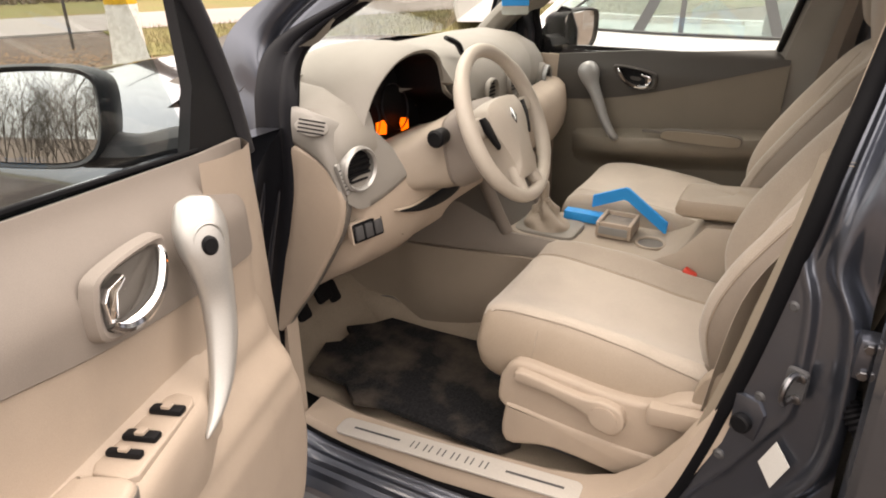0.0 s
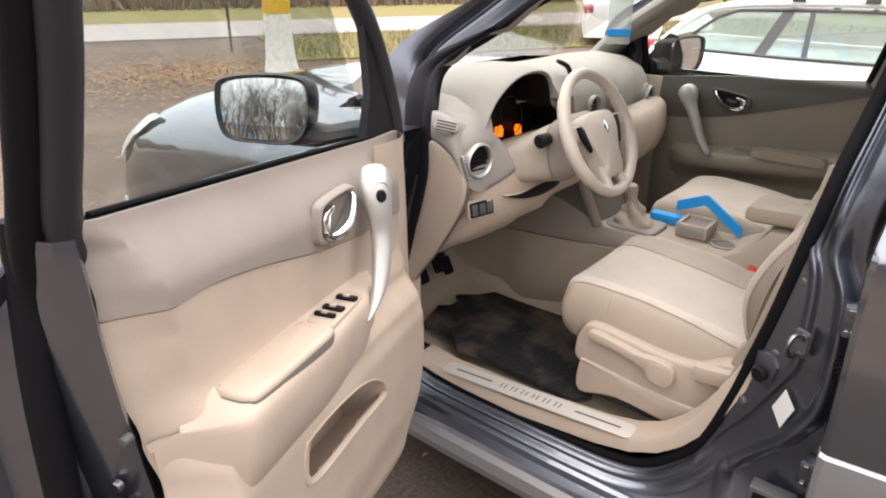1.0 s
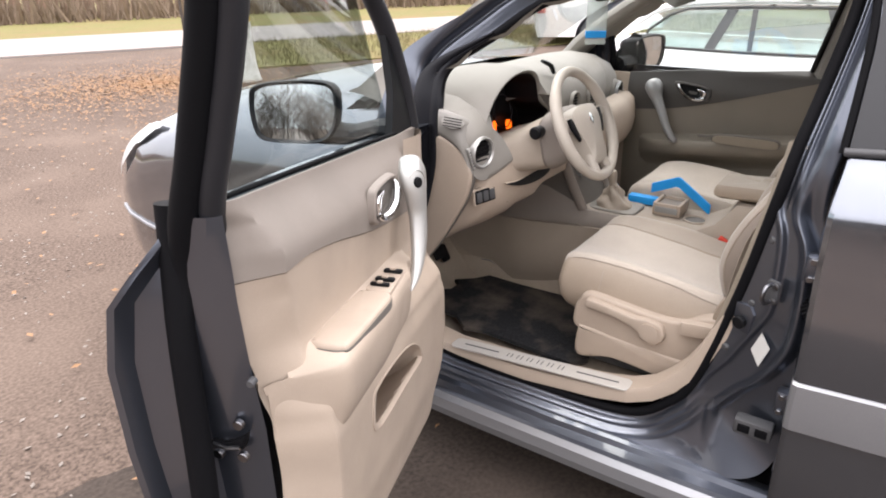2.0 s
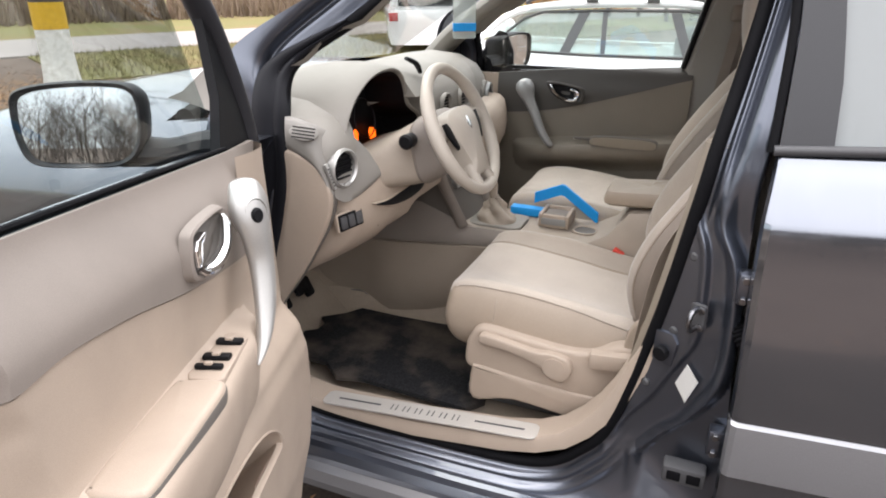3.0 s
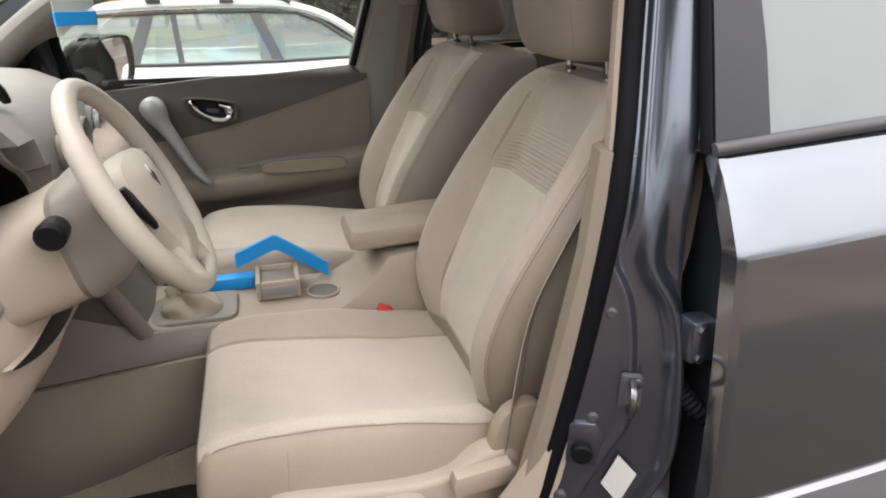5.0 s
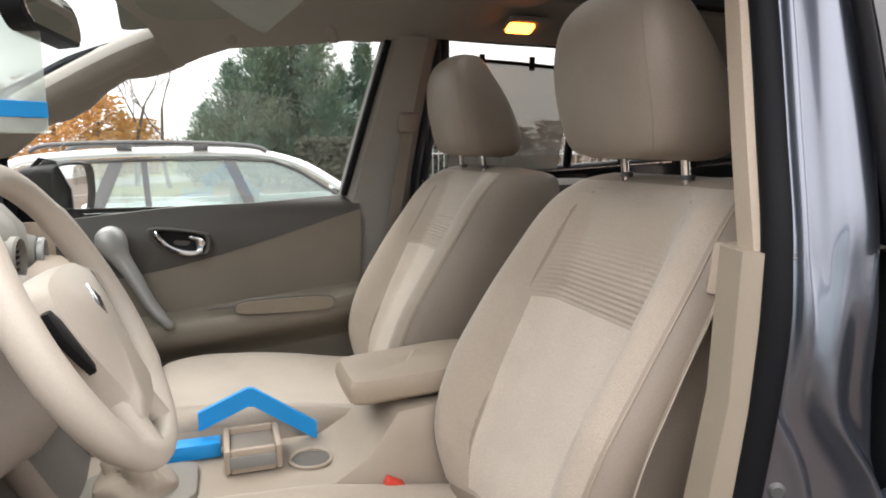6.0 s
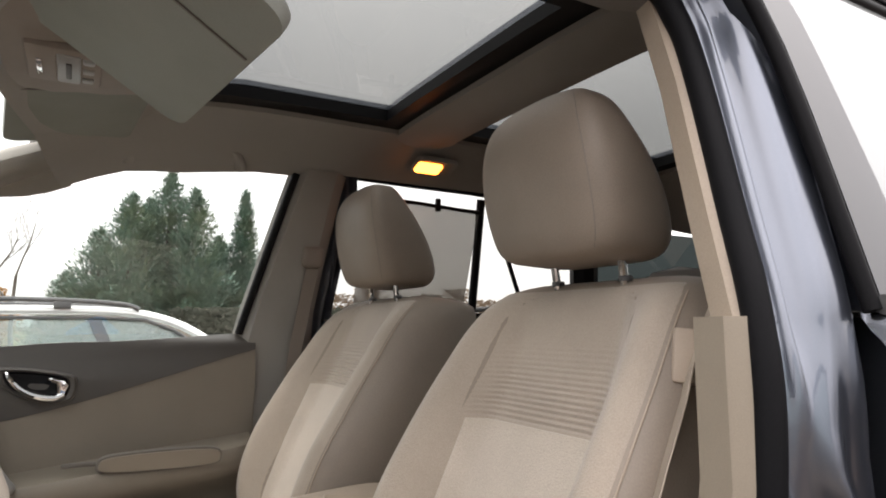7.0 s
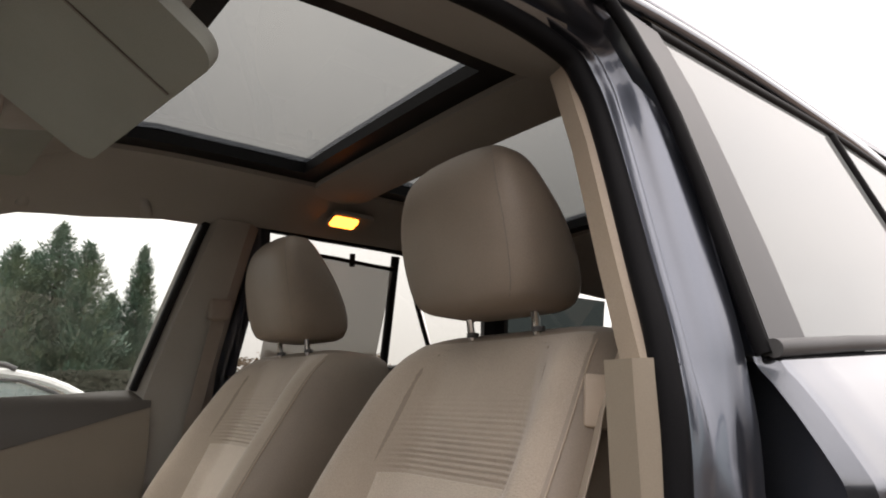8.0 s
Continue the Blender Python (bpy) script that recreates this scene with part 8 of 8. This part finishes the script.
def bare_shrub(height, seed, stems):
    """A thicket of thin stems that fork from the ground up."""
    verts, faces = [], []
    rng = random.Random(seed)
    for _ in range(stems):
        v, f = bare_tree(height * rng.uniform(0.8, 1.2), rng.randrange(10 ** 6), 0.7, 1)
        a, r = rng.uniform(0, 2 * math.pi), rng.uniform(0, 0.8)
        tilt = pose(r * math.cos(a), r * math.sin(a), 0, rng.uniform(-16, 16), rng.uniform(-16, 16), rng.uniform(0, 360))
        k = len(verts)
        verts += [tuple(tilt @ Vector(p)) for p in v]
        faces += [tuple(i + k for i in q) for q in f]
    return verts, faces


sh0 = None
for k in range(16):
    x, y = -7.6 - 0.75 * (k % 5) - 0.1 * k, -4.2 + 0.62 * k
    if sh0 is None:
        v, f = bare_shrub(3.6, 77, 6)
        sh0 = thing("shrub", "leafless thicket of thin dark stems", "shrub", "bare shrubs", at=pose(x, y, 0))
        me = bpy.data.meshes.new("twigs")
        me.from_pydata(v, [], f)
        me.materials.append(BARK)
        new("twigs", me).parent = sh0
    else:
        copy_thing(sh0, pose(x, y, 0, 0, 0, 77 * k) @ Matrix.Scale(0.8 + 0.1 * (k % 4), 4))
place_bare(24.0, 2.2, 6.0, 21, "leafless pale tree beyond the yard")
place_bare(27.0, 3.6, 6.5, 22, "leafless pale tree beyond the yard")


def conifer(x, y, h, w, seed, label):
    """A conifer: trunk and a crown of many small drooping sprays."""
    rng = random.Random(seed)
    ob = thing("conifer", label, "tree", "conifers", at=pose(x, y, 0))
    part("trunk", tube(bmesh.new(), [(x, y, -0.1), (x, y, h * 0.5), (x, y, h * 0.97)], [h * 0.02, h * 0.014, 0.01], 8), BARK, ob)
    verts, faces = [], []
    for n in range(int(150 * h / 6)):
        t = (n + rng.random()) / int(150 * h / 6)
        t = t ** 0.8
        a = n * 2.4 + rng.gauss(0, 0.35)
        reach = (w * (1 - t ** 1.5) ** 0.85 + 0.06) * rng.uniform(0.68, 1.12)
        zb = h * (0.03 + 0.95 * t)
        lift = rng.uniform(0.2, 0.65)
        for _ in range(int(60 + 150 * (1 - t))):
            q = rng.random() ** 0.6
            fan = 0.10 + 0.17 * (1 - q)
            r = reach * q
            b = a + rng.gauss(0, fan * 1.5)
            px, py = r * math.cos(b) + rng.gauss(0, 0.05), r * math.sin(b) + rng.gauss(0, 0.05)
            z = zb + lift * reach * q * q * 0.6 + rng.gauss(0, 0.10 + 0.05 * (1 - t))
            s = rng.uniform(0.08, 0.2) * (1 - 0.35 * t)
            dx, dy = math.cos(b + rng.gauss(0, 0.6)), math.sin(b + rng.gauss(0, 0.6))
            dz = rng.uniform(-0.2, 1.3)
            k = len(verts)
            verts += [(px - dy * s * 0.3, py + dx * s * 0.3, z), (px + dy * s * 0.3, py - dx * s * 0.3, z), (px + dx * s, py + dy * s, z + dz * s)]
            faces.append((k, k + 1, k + 2))
    me = bpy.data.meshes.new("crown")
    me.from_pydata(verts, [], faces)
    me.materials.append(CONIFER)
    c = new("crown", me)
    c.parent = ob


def polar(az, d):
    a = radians(az)
    return (-1.1 + d * math.sin(a), 0.62 + d * math.cos(a))


for az, d, h, w, sd in ((91.5, 26, 4.2, 1.7, 1), (93.6, 25, 5.3, 1.8, 2), (96.4, 26, 6.3, 1.9, 3), (98.4, 25, 5.6, 1.6, 4), (102.4, 27, 6.0, 0.95, 5), (89.4, 27, 2.8, 1.4, 6), (100.4, 28, 4.4, 1.4, 7), (95.0, 27.5, 5.6, 1.8, 8)):
    conifer(*polar(az, d), h * 1.12, w * 1.08, sd, "tall dense green conifer beyond the parked cars")


def clump(x, y, h, w, mat, seed, count, name, label):
    rng = random.Random(seed)
    ob = thing(name, label, "tree" if h > 2 else "hedge", at=pose(x, y, 0))
    if h > 2:
        part("trunk", tube(bmesh.new(), [(x, y, -0.1), (x, y, h * 0.4), (x, y, h * 0.8)], [0.12, 0.09, 0.03], 6), BARK, ob)
    verts, faces = [], []
    for _ in range(count):
        t = rng.random()
        a = rng.uniform(0, 2 * math.pi)
        z = h * ((0.1 + 0.9 * t) if h > 2 else t)
        rr = w * (0.55 + 0.45 * math.sin(math.pi * min(1, t + 0.15))) * (1 + 0.3 * math.sin(4 * a + 7 * t + seed)) * rng.random() ** 0.45
        s = rng.uniform(0.06, 0.16)
        px, py = rr * math.cos(a), rr * math.sin(a)
        b = rng.uniform(0, 6.28)
        k = len(verts)
        verts += [(px - s * math.cos(b), py - s * math.sin(b), z), (px, py, z + s * rng.uniform(0.3, 1)), (px + s * math.cos(b), py + s * math.sin(b), z)]
        faces.append((k, k + 1, k + 2))
    me = bpy.data.meshes.new("crown")
    me.from_pydata(verts, [], faces)
    me.materials.append(mat)
    c = new("crown", me)
    c.parent = ob


for az, d, h, w, sd in ((81.5, 28, 3.4, 1.6, 31), (78.5, 30, 4.2, 1.8, 32), (75, 32, 4.0, 1.9, 33), (84.0, 33, 2.8, 1.5, 34)):
    clump(*polar(az, d), h, w, RUST_LEAVES, sd, 2600, "autumn_tree", "tree with rust-orange autumn leaves")
for k in range(9):
    clump(*polar(98 + 2.2 * k, 21), 1.75, 0.85, HEDGE, 50 + k, 1500, "hedge_bush", "dark clipped hedge bush")
for k in range(10):
    clump(*polar(108 + 2.6 * k, 34), 2.6 + (k * 7 % 3) * 0.3, 1.3, BRUSH, 70 + k, 1100, "far_bush", "brown autumn bush in the distance")

# brown boards and brushwood beyond the road
fn = thing("board_fence", "long weathered brown board fence beyond the road", "fence", at=pose(*along(0, 14), 0))
me0 = None
for k in range(150):
    s = -32 + 0.42 * k
    p = Vector((*along(s, 14 + 0.03 * (k % 2)), 0))
    if me0 is None:
        bm = box(bmesh.new(), (-0.19, -0.015, 0), (0.19, 0.015, 1.9), 0.01, 1)
        me0 = bpy.data.meshes.new("board")
        bm.to_mesh(me0)
        bm.free()
        me0.materials.append(FENCE)
    b = new("board", me0)
    b.parent = fn
    o = Vector((*along(0, 14), 0))
    b.matrix_local = Matrix.Translation(p - o) @ pose(0, 0, 0.05 * math.sin(k * 1.7), 0, 0, math.degrees(math.atan2(RD.y, RD.x)))
scatter("dry_reeds", BRUSH, 6000, lambda g: (*along(g.uniform(-32, 30), g.uniform(10.5, 13.5)), 0.0), 0.9, "dry brown weeds in front of the fence", "weeds", True, 9)

# iron railings at the back of the yard
rl = thing("railing", "pale iron railing with upright bars", "railing", at=pose(*polar(118, 14), 0))
p0, p1 = Vector((*polar(108, 15.5), 0)), Vector((*polar(134, 13.5), 0))
for zz in (0.35, 1.3):
    part("rail", tube(bmesh.new(), [p0 + Vector((0, 0, zz)), p1 + Vector((0, 0, zz))], 0.02, 6), IRON, rl)
for k in range(46):
    p = p0.lerp(p1, k / 45)
    part("bar", tube(bmesh.new(), [p + Vector((0, 0, 0)), p + Vector((0, 0, 1.5))], 0.013, 5), IRON, rl)


# ---- white estate car parked alongside ----
wg = thing("parked_estate_car", "white estate car with roof rails parked alongside", "car", at=pose(4.2, 0.9, 0))


def wagon_ring(y, zt, zs, w):
    half = [(0.0, zt + 0.03), (w * 0.45, zt + 0.02), (w * 0.66, zt), (w * 0.74, zt - 0.03)] if zs < zt - 0.1 else [(0.0, zs + 0.03), (w * 0.45, zs + 0.03), (w * 0.66, zs + 0.02), (w * 0.8, zs + 0.01)]
    half += [(w * 0.93, zs + 0.015), (w, zs - 0.06), (w * 1.02, 0.62), (w, 0.4), (w * 0.93, 0.22)]
    return [(4.4 - x, y, z) for x, z in half[::-1]] + [(4.4 + x, y, z) for x, z in half[1:]]


WW = 0.8
bm = bmesh.new()
grid(bm, [wagon_ring(*q, WW) for q in ((2.42, 0.85, 0.84), (2.38, 0.95, 0.93), (2.25, 0.97, 0.945), (1.5, 0.95, 0.93), (0.8, 0.94, 0.92), (0.2, 0.95, 0.93), (-0.4, 0.97, 0.95), (-0.9, 0.90, 0.88), (-1.35, 0.8, 0.78), (-1.5, 0.66, 0.64))], cap=True)
part("lower_body", bm, WHITE_PAINT, wg, angle=40)
ROOFL = [(2.24, 1.00), (2.05, 1.17), (1.85, 1.29), (1.5, 1.335), (1.0, 1.355), (0.5, 1.355), (0.2, 1.33), (-0.05, 1.25), (-0.3, 1.09), (-0.42, 1.0)]
rows = []
for y, z in ROOFL:
    w = 0.55 + 0.1 * (1.36 - z) / 0.36
    rows.append([(4.4 + w * s, y, z + 0.03 * (1 - s * s)) for s in (-1, -0.6, 0, 0.6, 1)])
part("roof", sheet(rows[2:8], 0.03, (0, 0, -1)), WHITE_PAINT, wg)
part("windscreen", sheet(rows[6:], 0.01), GLASS_WAGON, wg)
part("tailgate_pane", sheet(rows[:3], 0.01), GLASS_WAGON, wg)


def ws_x(z):
    return 4.4 - 0.745 + 0.195 * (z - 0.95) / 0.38


def wpane(name, pts, mat, dx=0.0, lab=""):
    """A side pane or pillar on the sloping side; pts (y, z)."""
    bm = bmesh.new()
    a = [bm.verts.new((ws_x(z) + dx, y, z)) for y, z in pts]
    b = [bm.verts.new((ws_x(z) + dx + 0.012, y, z)) for y, z in pts]
    n = len(pts)
    bm.faces.new(a)
    bm.faces.new(b[::-1])
    for i in range(n):
        bm.faces.new((a[i], a[(i + 1) % n], b[(i + 1) % n], b[i]))
    return part(name, bm, mat, wg, lab)


wpane("side_pane", [(1.98, 0.96), (1.92, 1.08), (1.78, 1.20), (1.62, 1.255), (1.30, 1.27), (1.42, 0.95)], GLASS_WAGON)
wpane("side_pane", [(1.33, 0.95), (1.21, 1.27), (1.10, 1.275), (1.07, 0.95)], GLASS_WAGON)
wpane("side_pane", [(1.03, 0.95), (1.06, 1.275), (0.55, 1.28), (0.41, 0.955)], GLASS_WAGON)
wpane("side_pane", [(0.33, 0.955), (0.47, 1.28), (0.20, 1.265), (0.02, 1.20), (-0.28, 1.0), (-0.25, 0.97)], GLASS_WAGON)
wpane("pillar", [(1.42, 0.95), (1.30, 1.27), (1.21, 1.27), (1.33, 0.95)], DARK_GREY, -0.004, "dark centre pillar")
wpane("pillar", [(1.07, 0.95), (1.10, 1.275), (1.06, 1.275), (1.03, 0.95)], DARK_GREY, -0.004)
wpane("pillar", [(0.41, 0.955), (0.55, 1.28), (0.47, 1.28), (0.33, 0.955)], DARK_GREY, -0.004)
bm = bmesh.new()
loop = [(1.98, 0.955), (1.93, 1.09), (1.78, 1.215), (1.62, 1.27), (1.1, 1.288), (0.5, 1.294), (0.20, 1.28), (0.02, 1.21), (-0.30, 1.0), (-0.26, 0.962), (0.4, 0.945), (1.2, 0.943)]
tube(bm, [(ws_x(z) - 0.006, y, z) for y, z in loop], 0.012, 6, True)
part("window_trim", bm, DARK_GREY, wg)
bm = bmesh.new()
outl = [(2.2, 1.0), (2.03, 1.165), (1.84, 1.275), (1.5, 1.32), (1.0, 1.34), (0.5, 1.34), (0.2, 1.315), (-0.05, 1.235), (-0.3, 1.075), (-0.44, 0.97)]
tube(bm, spline([(ws_x(z) + 0.012, y, z) for y, z in outl], 3), 0.03, 8)
part("roof_frame", bm, WHITE_PAINT, wg, "white curved roof side frame")
for x in (3.83, 4.97):
    bm = tube(bmesh.new(), spline([(x, 1.78, 1.34), (x, 1.66, 1.385), (x, 1.2, 1.405), (x, 0.7, 1.405), (x, 0.35, 1.385), (x, 0.24, 1.35)], 4), 0.017, 8)
    r_ = part("roof_rail", bm, DARK_GREY, wg, "dark roof rail")
    for y in (1.2, 0.7):
        part("rail_foot", box(bmesh.new(), (x - 0.015, y - 0.05, 1.35), (x + 0.015, y + 0.05, 1.40), 0.006), DARK_GREY, r_)
for y in (1.75, -0.85):
    for x in (3.68, 5.12):
        m = frame_of((x, y, 0.30), (0, 1, 0), (0, 0, 1))
        bm = bmesh.new()
        grid(bm, [[m @ Vector((r * math.cos(2 * math.pi * j / 28), r * math.sin(2 * math.pi * j / 28), h)) for j in range(28)] for r, h in ((0.02, -0.05), (0.18, -0.08), (0.2, -0.1), (0.28, -0.1), (0.3, -0.07), (0.3, 0.07), (0.28, 0.1), (0.02, 0.1))], close_cols=True)
        part("wheel", bm, RUBBER, wg)
part("tail_lamp", box(bmesh.new(), (3.63, 2.28, 0.86), (3.75, 2.44, 1.02), 0.02), RED_LAMP, wg, "red tail lamp")
part("seats_inside", box(bmesh.new(), (3.85, 0.3, 0.55), (4.95, 0.5, 1.12), 0.06, 3), TAUPE_DARK, wg)

# white hatchback farther off, tail towards us
hb = thing("parked_hatchback", "white hatchback parked farther off, tail lamps towards the yard", "car", at=pose(13.0, 7.0, 0))
hm_ = pose(13.0, 7.0, 0, 0, 0, -62)


def hb_part(name, bm, mat, label=""):
    bmesh.ops.transform(bm, matrix=hm_, verts=bm.verts)
    return part(name, bm, mat, hb, label)


bm = bmesh.new()
grid(bm, [[(sx * w, y, z) for sx, z in ((-0.93, 0.2), (-1, 0.4), (-1, 0.62), (-0.97, zt - 0.04), (-0.85, zt), (0, zt + 0.02), (0.85, zt), (0.97, zt - 0.04), (1, 0.62), (1, 0.4), (0.93, 0.2))] for y, zt, w in ((-2.0, 0.8, 0.75), (-1.95, 0.9, 0.82), (-1.5, 0.92, 0.86), (0, 0.92, 0.88), (1.2, 0.9, 0.86), (1.9, 0.75, 0.78), (2.0, 0.6, 0.7))], cap=True)
hb_part("lower_body", bm, WHITE_PAINT)
bm = bmesh.new()
grid(bm, [[(sx * w, y, z) for sx, z in ((-1, 0.9), (-0.82, zt - 0.05), (-0.7, zt), (0, zt + 0.02), (0.7, zt), (0.82, zt - 0.05), (1, 0.9))] for y, zt, w in ((-1.75, 1.25, 0.78), (-1.6, 1.38, 0.8), (-0.8, 1.44, 0.82), (0.1, 1.4, 0.82), (0.6, 1.2, 0.8), (1.0, 0.95, 0.78))], cap=True)
hb_part("cabin", bm, WHITE_PAINT)
hb_part("rear_pane", box(bmesh.new(), (-0.6, -1.79, 0.97), (0.6, -1.72, 1.26), 0.03), GLASS_DARK)
for sx in (-0.7, 0.7):
    hb_part("tail_lamp", box(bmesh.new(), (sx - 0.1, -2.02, 0.68), (sx + 0.1, -1.85, 0.86), 0.03), RED_LAMP)
hb_part("side_panes", box(bmesh.new(), (-0.80, -1.4, 0.97), (0.80, 0.2, 1.28), 0.03), GLASS_DARK)

# pale house behind the yard, seen in the mirrors
hs = thing("house", "pale rendered house with a dark pitched roof", "house", at=pose(9, -26, 0))
part("walls", box(bmesh.new(), (6, -30, 0), (13, -23, 2.6), 0.02), WALL, hs)
bm = bmesh.new()
grid(bm, [[(5.6, y, 2.55), (9.5, y, 4.6), (13.4, y, 2.55)] for y in (-30.4, -22.6)])
part("roof", bm, ROOF, hs)
for y in (7.0, 9.5, 12.0):
    part("window", box(bmesh.new(), (y - 0.5, -23.02, 1.0), (y + 0.5, -22.95, 2.0), 0.02), GLASS_DARK, hs)
